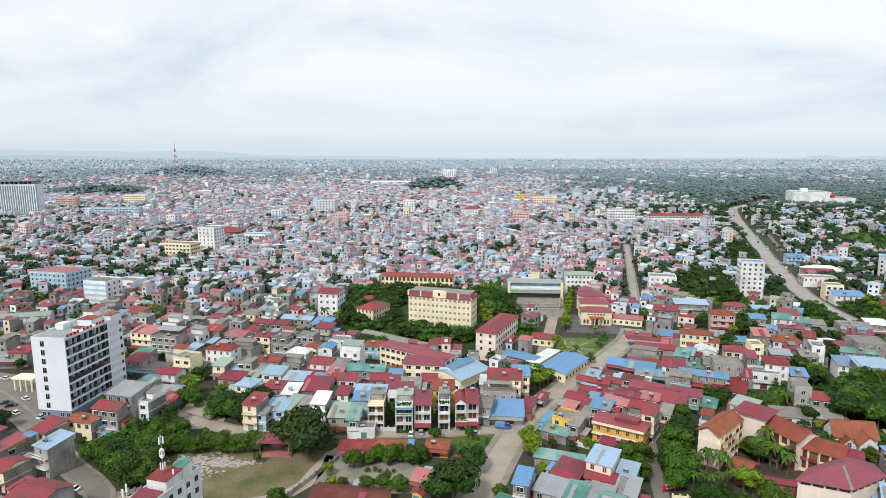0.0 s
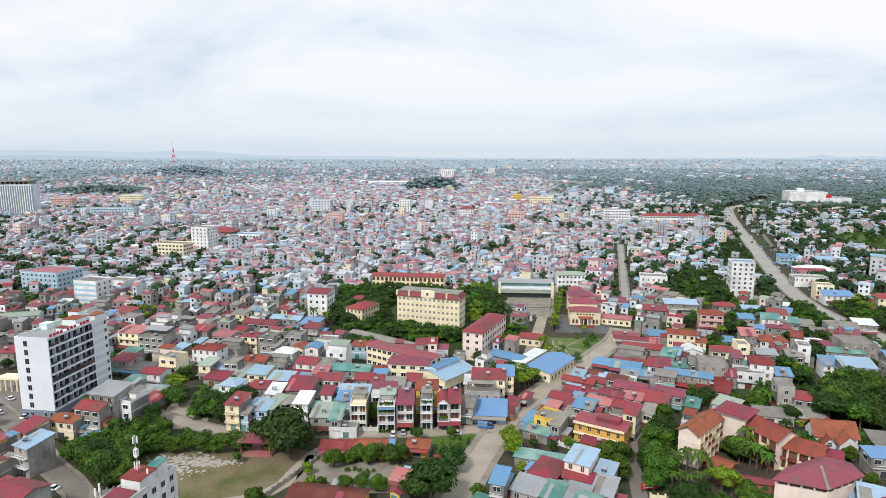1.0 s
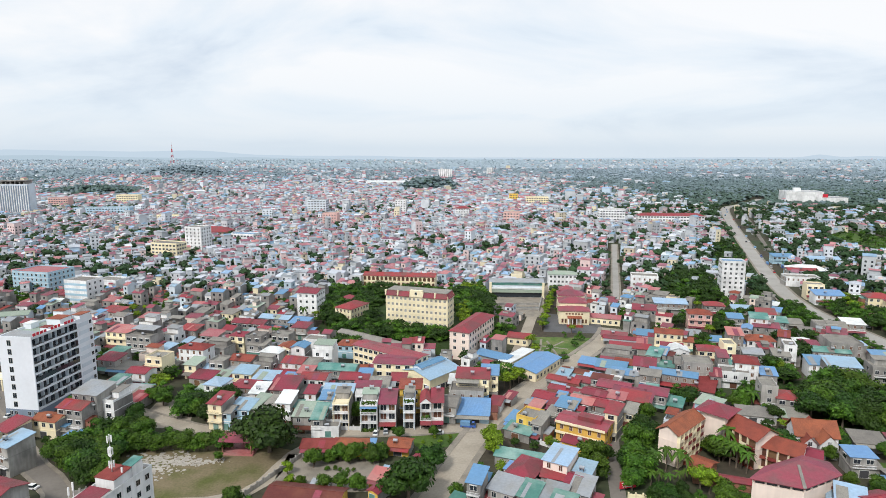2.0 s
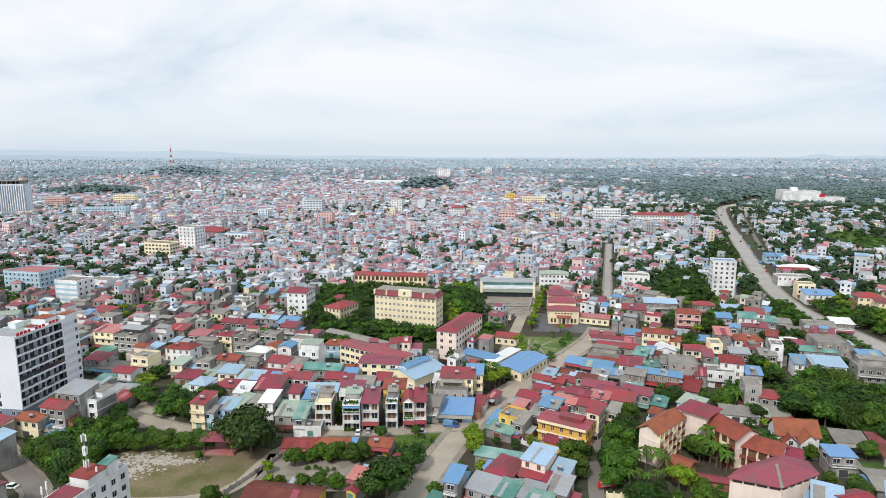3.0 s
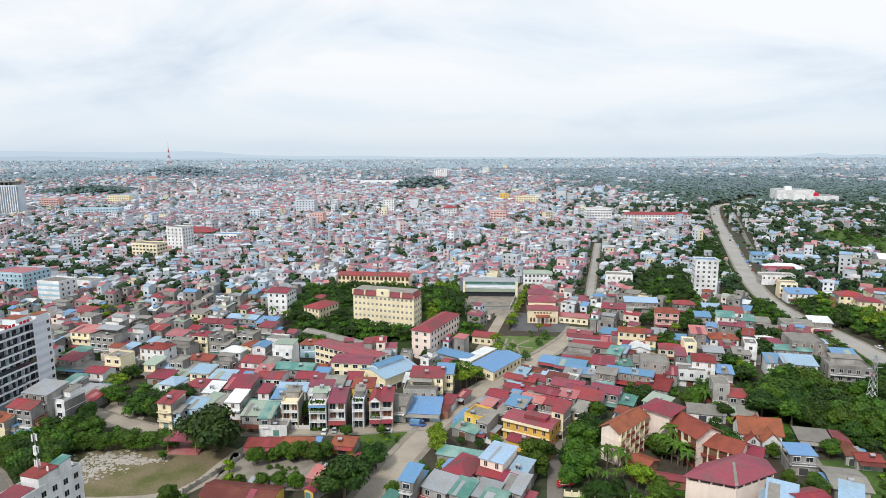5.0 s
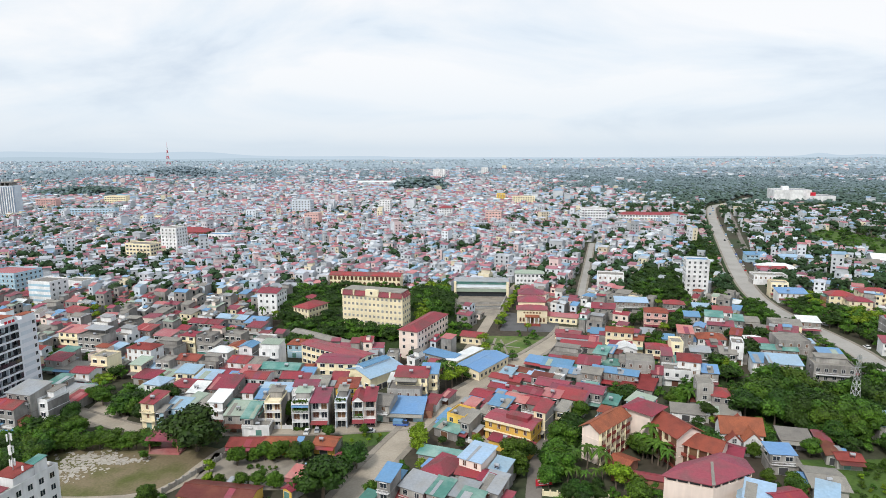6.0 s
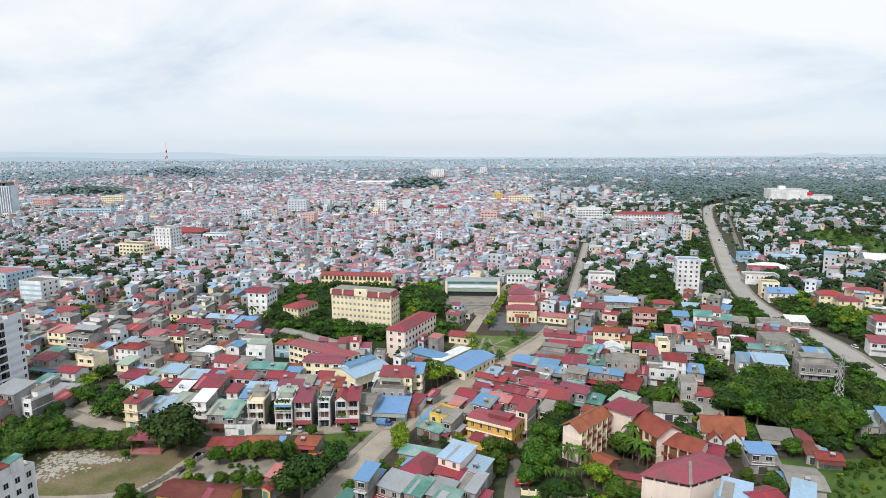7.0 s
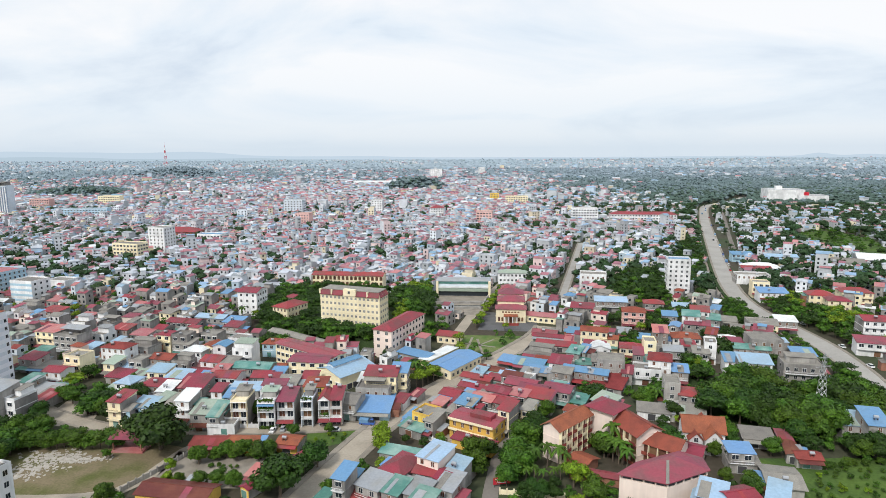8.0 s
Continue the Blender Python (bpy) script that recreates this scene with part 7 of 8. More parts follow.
grove([(36.1, 236.8), (40.0, 255.4), (50.6, 258.8), (46.5, 242.7)], 5, 6, 9, "yya", 8)
grove([(34.4, 224.6), (37.3, 236.8), (42.9, 242.7), (40.3, 231.1)], 4.5, 5, 7, "ay", 9)
tree(31.8, 248.9, 9, "p", 0, 1.0)
tree(37.1, 252.1, 9, "p", 0, 1.0)
tree(34.9, 254.1, 8, "p", 0, 1.0)
tree_row((47.6, 242.7), (67.4, 277.0), 6, 3, 4.5, "s", 10)
tree_row((68.3, 273.2), (89.2, 302.4), 8, 3.5, 6, "aas", 11)
tree(57.3, 295.2, 8, "y", 0, 1.0)
tree(57.0, 283.4, 7, "y", 0, 1.0)
tree(76.9, 311.8, 4, "s", 0, 1.0)
tree(84.0, 307.0, 6, "a", 0, 1.0)
tree(79.3, 297.8, 5, "a", 0, 1.0)
tree(92.0, 307.0, 6, "a", 0, 1.0)
tree_row((66.2, 321.8), (91.1, 420.4), 15, 5, 7, "ya", 12)
tree(103.2, 307.0, 9, "p", 0, 1.0)
tree(106.9, 311.8, 9, "p", 0, 1.0)
tree(108.6, 309.9, 8, "p", 0, 1.0)
tree(76.6, 225.7, 5, "a", 0, 1.0)
tree(99.4, 311.8, 6, "a", 0, 1.0)
grove([(-27.3, 300.5), (-19.4, 315.7), (17.7, 300.5), (16.4, 293.4), (-1.1, 295.2)], 3.6, 6.5, 9, "aad", 13, 3)
grove([(18.9, 321.8), (24.2, 396.4), (40.3, 420.4), (37.8, 355.5), (26.6, 321.8)], 6, 8, 11, "aaya", 14, 1)
tree(41.7, 307.0, 11, "a", 0, 1.2)
tree(37.1, 293.4, 9, "a", 0, 1.0)
tree(48.3, 321.8, 9, "a", 0, 1.0)
tree(28.5, 277.0, 7, "a", 0, 1.2)
tree(22.8, 273.2, 7, "d", 0, 1.0)
tree(46.3, 355.5, 7, "a", 0, 1.0)
tree(40.5, 349.4, 7, "a", 0, 1.0)
tree(56.0, 321.8, 4, "y", 0, 1.0)
grove([(-55.5, 332.4), (-64.3, 412.1), (-27.0, 412.1), (-25.5, 370.8), (-45.9, 332.4)], 4.8, 7, 10, "ada", 15)
grove([(-46.4, 302.4), (-39.9, 321.8), (-28.2, 311.8), (-27.7, 289.2), (-40.2, 289.2)], 5, 7, 10, "ada", 16)
tree(-69.3, 345.9, 9, "p", 0, 1.0)
tree(-69.4, 355.5, 8, "p", 0, 1.0)
tree(-94.9, 355.5, 6, "a", 0, 1.0)
tree(-109.8, 332.4, 6, "a", 0, 1.0)
tree(-90.7, 262.3, 9, "d", 0, 0.6)
tree(-74.3, 269.4, 6, "a", 0, 1.0)
tree(-91.6, 302.4, 5, "a", 0, 1.0)
tree(-43.6, 242.7, 8, "a", 0, 1.0)
tree(-19.7, 213.2, 8, "a", 0, 0.9)
tree(-39.8, 233.9, 6, "a", 0, 1.0)
tree(-7.1, 213.2, 4, "s", 0, 1.0)
tree(-36.7, 262.3, 6, "a", 0, 1.0)
tree(-102.8, 236.8, 9, "y", 0, 1.1)
tree(-117.5, 248.9, 6, "a", 0, 1.0)
tree(-106.6, 252.1, 7, "d", 0, 1.0)
tree(-117.9, 255.4, 5, "a", 0, 1.0)
tree(-132.6, 277.0, 5, "a", 0, 1.0)
tree(-97.2, 225.7, 8, "a", 0, 1.0)
tree(-315.2, 429.0, 9, "d", 0, 1.0)
tree(-291.8, 404.1, 10, "d", 0, 1.2)
tree(-275.2, 396.4, 9, "a", 0, 1.0)
tree(-254.3, 408.8, 12, "d", 0, 1.2)
tree(-275.2, 374.9, 7, "a", 0, 1.0)
tree(-192.8, 438.0, 9, "d", 0, 1.2)
tree_row((-133.0, 169.0), (-132.0, 178.8), 4, 4, 6, "as", 17)
tree(-159.7, 206.2, 8, "d", 0, 1.0)
grove([(66.9, 165.9), (74.7, 189.7), (86.9, 204.0), (83.7, 189.7), (75.2, 172.1)], 4.6, 6.5, 9.5, "aad", 18)
grove([(57.0, 169.0), (63.6, 193.6), (70.9, 189.7), (61.1, 165.9)], 5, 6, 9, "aad", 19)
tree_row((72.1, 166.5), (87.2, 168.3), 5, 5.5, 6.5, "p", 20)
tree_row((72.0, 160.1), (82.7, 158.7), 4, 4, 5, "d", 21)
tree_row((101.1, 187.8), (106.8, 174.7), 8, 8, 9.5, "p", 22)
grove([(115.2, 189.7), (123.7, 189.7), (127.9, 178.8), (114.3, 177.0)], 5, 8, 11, "dda", 23)
tree(108.7, 193.6, 8, "a", 0, 1.0)
tree(114.3, 177.0, 11, "d", 0, 1.2)
grove([(88.9, 161.5), (94.3, 169.0), (97.0, 162.9), (91.6, 156.0)], 5, 7, 9, "yya", 24)
tree(97.5, 178.8, 7, "a", 0, 1.0)
tree(102.0, 184.1, 7, "y", 0, 1.0)
tree(102.0, 197.6, 6, "d", 0, 1.0)
tree(54.7, 201.8, 7, "d", 0, 1.3)
tree(49.6, 199.7, 7, "d", 0, 1.0)
tree(50.1, 193.6, 5, "y", 0, 0.7)
tree(93.4, 220.5, 8, "d", 0, 1.1)
tree(87.4, 213.2, 8, "d", 0, 1.0)
tree(97.7, 223.1, 6, "a", 0, 1.0)
tree(108.7, 225.7, 8, "d", 0, 1.2)
tree(104.3, 223.1, 6, "d", 0, 1.0)
tree(129.2, 224.6, 8, "a", 0, 1.2)
tree(124.2, 232.2, 5, "a", 0, 1.0)
tree_row((131.7, 223.1), (138.7, 206.2), 6, 7, 9, "p", 25)
tree(138.5, 218.0, 6, "a", 0, 1.0)
grove([(157.6, 258.8), (175.3, 285.0), (176.8, 269.4), (157.9, 242.7)], 5, 6, 9, "aday", 26)
tree_row((176.8, 269.4), (201.5, 302.4), 3, 10, 12, "d", 27)
tree(164.7, 236.8, 6, "y", 0, 1.0)
tree(169.7, 242.7, 7, "a", 0, 1.0)
grove([(154.2, 374.9), (176.4, 447.3), (210.5, 467.2), (210.1, 420.4), (184.6, 374.9)], 7, 8, 11, "dda", 28)
grove([(140.1, 327.1), (158.5, 355.5), (160.0, 343.6)], 5, 5, 7, "ad", 29)
grove([(157.9, 311.8), (169.9, 343.6), (192.5, 355.5), (173.6, 321.8)], 5, 6, 8, "aad", 30)
grove([(216.7, 368.2), (238.9, 381.8), (229.2, 343.6), (212.2, 321.8), (216.3, 355.5)], 5.5, 5, 7, "aad", 31)
tree(231.2, 327.1, 7, "a", 0, 1.0)
tree(237.0, 321.8, 7, "d", 0, 1.0)
tree(245.0, 457.1, 9, "d", 0, 1.0)
tree(126.4, 262.3, 6, "a", 0, 1.0)
tree(121.9, 269.4, 6, "d", 0, 1.0)
tree(122.3, 258.8, 7, "a", 0, 1.0)
grove([(252.6, 374.9), (266.6, 355.5), (254.1, 337.9), (245.6, 343.6)], 6, 6, 8, "ada", 32)
grove([(144.9, 209.3), (151.2, 227.0), (170.2, 244.4), (189.4, 253.9), (195.2, 244.2), (185.2, 232.3), (193.9, 224.0), (220.1, 223.8), (206.5, 202.1), (180.6, 185.9), (181.8, 193.8), (166.1, 189.8), (161.1, 202.4), (155.2, 206.9)], 5.4, 7.5, 13, "aaaaddda", 33)
grove([(143.7, 186.1), (149.1, 202.4), (149.2, 193.9)], 4, 5, 7, "ad", 34)
grove([(138.1, 159.8), (145.9, 168.8), (156.0, 165.6), (157.1, 159.1)], 4.5, 5, 7, "aas", 35)
tree(151.3, 159.7, 9, "p", 0, 1)
tree(210.3, 237.9, 7, "a", 0, 1)
grove([(185.0, 189.8), (197.7, 189.7), (189.9, 178.6), (179.0, 175.2)], 5, 6, 9, "dda", 36)
grove([(199.9, 216.2), (213.8, 237.9), (225.9, 232.0), (214.7, 216.1)], 5, 6, 9, "ada", 37)
grove([(261.9, 397.4), (262.6, 363.2), (264.7, 313.1), (265.7, 285.6), (290.0, 319.9), (286.8, 357.8), (278.0, 391.0)], 5.5, 6, 9, "aady", 38)
grove([(256.1, 334.4), (259.7, 305.3), (273.5, 315.0), (280.7, 348.0)], 6, 8, 11, "aay", 39)
grove([(230.6, 388.8), (233.5, 367.6), (227.4, 331.4), (214.9, 315.7), (223.5, 361.2)], 5, 4, 6, "aa", 40)
tree_row((230.5, 305.6), (220.0, 244.0), 8, 4, 6, "as", 41)
grove([(310.3, 659.7), (298.6, 586.2), (259.2, 479.1), (214.4, 404.5), (213.3, 439.1)], 8, 6, 9, "ad", 42)
grove([(165.1, 175.3), (186.2, 173.5), (172.5, 154.1), (149.4, 154.2)], 3.6, 1.2, 2.6, "sssy", 43)
grove([(3.1, 197.6), (17.0, 199.3), (14.6, 193.6), (5.9, 191.2)], 3.0, 1.0, 2.2, "sy", 44)
tree_row((164.7, 174.6), (188.0, 177.9), 9, 2, 3.5, "sa", 45)
tree_row((-25.5, 177.0), (-14.8, 176.0), 6, 1.2, 2.0, "s", 46)
grove([(-9.2, 189.7), (1.1, 189.7), (-2.5, 178.8), (-9.6, 178.8)], 5, 3, 5, "asy", 47)

tree(-100.5, 233.9, 8, "a")
tree(-101.7, 228.4, 7, "a")
tree(-81.5, 242.7, 7, "a")
tree(-104.9, 254.1, 7, "a")
tree(-100.6, 210.8, 8, "d")
tree(-97.8, 193.6, 9, "a")
tree(-58.1, 162.9, 7, "a")
tree(-48.4, 163.5, 7, "a")
tree(-19.7, 213.2, 7, "a")
tree(35.6, 241.5, 8, "y")
tree(40.5, 242.7, 8, "y")
tree(45.1, 248.9, 8, "y")
tree(25.4, 273.2, 7, "a")
tree(-43.2, 311.8, 8, "d")
tree(-36.7, 307.0, 8, "d")
tree(-47.6, 321.8, 8, "a")
tree(43.8, 311.8, 9, "d")
tree(122.4, 277.0, 6, "a")
tree(122.3, 258.8, 7, "a")
tree(150.3, 332.4, 8, "a")
tree(173.7, 337.9, 8, "a")
tree(179.4, 269.4, 10, "d")
tree(159.6, 262.3, 9, "d")
tree(166.8, 265.8, 8, "d")
tree(135.7, 236.8, 7, "a")
tree(108.7, 225.7, 7, "a")
grove([(-115.4, 172.1), (-112.9, 189.7), (-103.8, 201.0), (-91.2, 189.7), (-90.0, 172.1), (-87.6, 162.9), (-104.0, 162.9)], 4.4, 7, 10, "aaad", 61)
grove([(-83.1, 204.0), (-89.5, 225.7), (-86.3, 242.7), (-73.9, 236.8), (-63.3, 204.0)], 4.2, 6, 9, "aad", 62)
grove([(426.9, 664.5), (480.4, 707.7), (501.0, 688.5), (498.9, 634.2), (474.8, 581.7), (416.3, 498.9), (415.6, 546.4), (406.8, 583.4)], 13, 4, 8, "aad", 63)
grove([(210.1, 305.9), (213.2, 331.6), (219.5, 367.8), (229.6, 374.5), (227.4, 331.4), (230.5, 305.6), (220.2, 292.0)], 5, 5, 8, "aad", 64)
grove([(230.5, 305.6), (241.1, 348.5), (262.6, 363.2), (273.4, 336.4), (256.7, 300.7), (253.4, 271.3), (248.2, 279.2), (254.0, 315.2)], 6, 6, 9, "aad", 65)
grove([(211.5, 237.9), (216.9, 232.1), (216.2, 216.1), (231.6, 237.8), (228.5, 257.0)], 5.5, 7, 10, "aad", 66)
grove([(-52.0, 314.0), (-30.0, 308.0), (-22.0, 330.0), (-28.0, 352.0), (-33.0, 352.0), (-30.0, 330.0), (-50.0, 330.0)], 5.5, 5, 9, "dda", 67, 2.0)
grove([(16.0, 345.0), (40.0, 335.0), (44.0, 392.0), (18.0, 402.0)], 6, 7, 11, "add", 68, 2.0)
grove([(-38.0, 385.0), (10.0, 372.0), (12.0, 400.0), (-34.0, 408.0)], 6, 6, 10, "add", 69, 2.0)

# ---- the rest of the town ----
rng_f = random.Random(21)
ZONES = [(rng_f.uniform(-1100, 1300), rng_f.uniform(120, 2600), rng_f.choice((-32, -28, -24, -12, 0, 8, 20, 32))) for _ in range(150)]
ZONES += [(60, 240, -32), (90, 270, -32), (120, 300, -32), (-60, 250, -14), (-20, 235, -2), (-100, 300, -20), (160, 320, -30), (200, 360, -35), (40, 180, -32), (-150, 330, -15)]
GREEN = [[(129.5, 253.4), (144.3, 202.1), (192.8, 191.0), (253.1, 181.7), (234.6, 248.0), (205.2, 242.5), (180.9, 255.3)]]
NOHOUSE = [[(-119.3, 244.4), (-76.3, 244.4), (-73.2, 195.6), (-108.2, 181.7)], [(-107.8, 202.1), (-38.5, 196.6), (-28.2, 122.2), (-117.5, 122.2)], [(-46.2, 204.0), (17.3, 204.0), (0.0, 122.2), (-45.1, 122.2)],
           [(18.0, 205.0), (70.0, 196.0), (66.0, 140.0), (8.0, 140.0)], [(75.0, 205.8), (144.3, 202.1), (141.0, 122.2), (65.8, 122.2)], [(252.7, 409.9), (309.1, 396.3), (291.4, 122.2), (220.9, 122.2), (241.5, 282.3)]]


ZXY = np.array([q[:2] for q in ZONES])


def zone_of(x, y):
    return int(((ZXY - (x, y)) ** 2).sum(1).argmin())


def green_share(x, y):
    """How much of the ground is given to trees."""
    v = noise.noise(Vector((x * 0.006, y * 0.004, 1.3))) * 0.5 + noise.noise(Vector((x * 0.02, y * 0.015, 7.7))) * 0.35
    g = 0.13 + 0.65 * v
    east = min(1.0, max(0.0, (x - 60 - 0.1 * y) / 250))
    g += (0.26 + 0.25 * min(1.0, max(0.0, (y - 500) / 700))) * east
    if x > 0.42 * y:
        g += 0.18
    if y < 420:
        g += 0.05
    start = 1350 - 450 * east
    if y > start:
        g += min(0.75, (y - start) / 900)
    return g


WALLS_FAR = "wwwwggggggckksg"
ROOFS_FAR = "rrrmmmmpppoyyyyaaaabblwed"
far_mats = list(WALL.values()) + list(ROOF.values()) + [GLASS]
# same slots as far_mats, filled with the haze-mixed colours
far_hazed = [HAZED[k] for k in "wcygpklsdb".replace("y", "c").replace("p", "k").replace("d", "g").replace("b", "g").replace("l", "s")] + [HAZED[k] for k in "rrrrrbbyyyylr"] + [GLASS]
WI = {k: i for i, k in enumerate(WALL)}
RI = {k: i + len(WALL) for i, k in enumerate(ROOF)}
GI = len(far_mats) - 1


class Bulk(Mesh):
    pass


def bulk_house(m, x, y, turn, w, d, h, roof, rc, wc, detail):
    c, s = math.cos(radians(turn)), math.sin(radians(turn))
    z = gz(y)

    def P(u, v, q):
        return (x + u * c - v * s, y + u * s + v * c, z + q)
    a, b = w / 2, d / 2
    n = len(m.v)
    m.v += [P(-a, -b, -1), P(a, -b, -1), P(a, b, -1), P(-a, b, -1), P(-a, -b, h), P(a, -b, h), P(a, b, h), P(-a, b, h)]
    m.f += [(n, n + 1, n + 5, n + 4), (n + 1, n + 2, n + 6, n + 5), (n + 2, n + 3, n + 7, n + 6), (n + 3, n, n + 4, n + 7)]
    bare = WI["g"] if int(x * 5 + y * 11) % 5 < 3 else WI[wc]
    m.m += [WI[wc], bare, bare, bare]
    o = 0.35
    A, B = a + o, b + o
    n = len(m.v)
    if roof == "f":
        m.v += [P(-a + .2, -b + .2, h - 0.6), P(a - .2, -b + .2, h - 0.6), P(a - .2, b - .2, h - 0.6), P(-a + .2, b - .2, h - 0.6)]
        m.f.append((n, n + 1, n + 2, n + 3))
        m.m.append(RI["y"])
        if w > 4 and (int(x * 7 + y * 3) % 5) < 3:
            k = len(m.v)
            u, v0, v1, q = a * 0.8, b * 0.0, b * 0.95, 2.3
            m.v += [P(-u, v0, h - .6), P(u, v0, h - .6), P(u, v1, h - .6), P(-u, v1, h - .6), P(-u, v0, h + q), P(u, v0, h + q), P(u, v1, h + q), P(-u, v1, h + q),
                    P(-u - .3, v0 - .8, h + q), P(u + .3, v0 - .8, h + q), P(u + .3, v1 + .2, h + q + .5), P(-u - .3, v1 + .2, h + q + .5)]
            m.f += [(k, k + 1, k + 5, k + 4), (k + 1, k + 2, k + 6, k + 5), (k + 3, k, k + 4, k + 7), (k + 8, k + 9, k + 10, k + 11)]
            m.m += [WI[wc]] * 3 + [RI[rc]]
    elif roof == "s":
        r = d * 0.16
        m.v += [P(-A, -B, h), P(A, -B, h), P(A, B, h + r), P(-A, B, h + r), P(-a, b, h), P(a, b, h)]
        m.f += [(n, n + 1, n + 2, n + 3)]
        m.m += [RI[rc]]
    else:
        r = B * 0.36
        hip = B * 0.8 if roof == "h" else 0
        m.v += [P(-A, -B, h), P(A, -B, h), P(A, B, h), P(-A, B, h), P(-A + hip, 0, h + r), P(A - hip, 0, h + r)]
        m.f += [(n, n + 1, n + 5, n + 4), (n + 2, n + 3, n + 4, n + 5), (n + 1, n + 2, n + 5), (n + 3, n, n + 4)]
        m.m += [RI[rc]] * 2 + ([RI[rc]] * 2 if hip else [WI[wc]] * 2)
    if detail:
        for (fx, fy, ux, uy, length) in ((0, -b - 0.03, 1, 0, w), (a + 0.03, 0, 0, 1, d), (-a - 0.03, 0, 0, 1, d)):
            if fx and (int(x * 3 + y + (fx > 0)) % 3):
                continue
            k = max(1, int(length / 3.2))
            for fl in range(max(1, int(h / 3.2))):
                for i in range(k):
                    if fl == 0 and detail < 2:
                        continue
                    u = (i + 0.5) / k * length - length / 2
                    q0, ww = fl * 3.2 + 1.0, 0.65
                    q = len(m.v)
                    m.v += [P(fx + ux * (u - ww), fy + uy * (u - ww), q0), P(fx + ux * (u + ww), fy + uy * (u + ww), q0), P(fx + ux * (u + ww), fy + uy * (u + ww), q0 + 1.5), P(fx + ux * (u - ww), fy + uy * (u - ww), q0 + 1.5)]
                    m.f.append((q, q + 1, q + 2, q + 3))
                    m.m.append(GI)


def seen(x, y):
    """Whether the plan at x, y lies in the wedge that the flight looks over."""
    return -0.80 * y - 25 < x < 0.80 * y + 75


bulk = {}
near_left = 60
spots = []
for zi, (zx, zy, za) in enumerate(ZONES):
    c, s = math.cos(radians(za)), math.sin(radians(za))
    k = 1.0 if zy < 950 else 1.35 if zy < 1500 else 1.9     # lots grow towards the edge of town
    rows_n = int(300 / (8.6 * k))
    for j in range(-rows_n, rows_n + 1):
        v = j * 8.6 * k + (j % 2) * -0.9
        u = -260.0
        while u < 260:
            w, d = rng_f.choice((3.4, 4, 4, 4.5, 5, 5.5, 6.5, 8.5)) * k, rng_f.uniform(5.2, 8.2) * k
            x, y = zx + (u + w / 2) * c - v * s, zy + (u + w / 2) * s + v * c
            u += w + (0.12 if rng_f.random() < 0.8 else rng_f.uniform(1.0, 4)) * k
            if seen(x, y) and 135 < y < 2650 and zone_of(x, y) == zi:
                spots.append((x, y, za + rng_f.uniform(-3, 3), w, d))
spots.sort(key=lambda q: q[1])
bulk_trees = []
for x, y, za, w, d in spots:
    if any(inside(x, y, g) for g in GREEN) or (y < 260 and any(inside(x, y, g) for g in NOHOUSE)):
        continue
    if not claim(x, y, w, d, za, -0.9, True):
        continue
    if rng_f.random() < green_share(x, y):
        claim(x, y, w, d, za, -0.9)
        bulk_trees.append((x, y, w))
        continue
    n = rng_f.choice((1, 1, 1, 2, 2, 2, 2, 3, 3) if y < 700 else (1, 1, 2, 2, 2, 3, 3))
    if rng_f.random() < 0.008 and y > 450:
        n, w, d = rng_f.randint(4, 6), w * 1.5, d * 1.2
    roof = rng_f.choice("ffggghsss") if n > 1 else rng_f.choice("gghsss")
    rc, wc = rng_f.choice(ROOFS_FAR), rng_f.choice(WALLS_FAR)
    if y > 385:
        rc, wc = rng_f.choice("rrrmmppooyyyaaabblwge"), rng_f.choice("wwgggggggckks")
    if x > 150 and wc == "w" and rng_f.random() < 0.6:
        wc = "g"
    if x > 190 and roof != "f" and rng_f.random() < 0.45:
        rc = rng_f.choice("abbllwyyeg")
    if x > 40 and y < 330 and roof != "f":
        rc = rng_f.choice("rrmmmprbya")
    if y < 255:
        n, roof = 1, "f" if roof == "f" else "s"
    if y < 385 and near_left > 0:
        near_left -= 1
        house(x, y, za, w, d, min(n, 3), "T" if roof == "f" and rng_f.random() < 0.5 else roof, rc, wc)
        continue
    claim(x, y, w, d, za, -0.9)
    key = int(y // 400)
    m = bulk.setdefault(key, Bulk())
    h = n * 3.1 + rng_f.uniform(0, 1.2)
    bulk_house(m, x, y, za, w, d, h, roof, rc, wc, 2 if y < 620 else 1 if y < 900 else 0)
    if y < 1000:
        cz, sz = math.cos(radians(za)), math.sin(radians(za))
        if rng_f.random() < 0.45:
            # lower lean-to across the front or the back lane
            side = rng_f.choice((-1, 1))
            off = side * (d / 2 + 1.0)
            bulk_house(m, x - off * sz, y + off * cz, za, w * rng_f.uniform(0.6, 0.98), 2.2, rng_f.uniform(2.3, max(2.6, h - 0.8)), "s", rng_f.choice("yyaarmpbegn"), "g", 0)
        if rng_f.random() < 0.3 and roof != "f":
            # raised loft at one end
            off = rng_f.uniform(-0.2, 0.2) * w
            bulk_house(m, x + off * cz, y + off * sz, za, w * 0.42, d * 0.5, h + rng_f.uniform(1.5, 2.6), rng_f.choice("gsf"), rng_f.choice("rmyyab"), wc, 0)
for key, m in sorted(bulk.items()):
    # from 400 m on, houses wear the haze-mixed colours
    tagged(part("town_houses", m, far_mats if key < 1 else far_hazed), "dense small town houses with red, grey and blue roofs", "houses", kind="stuff")


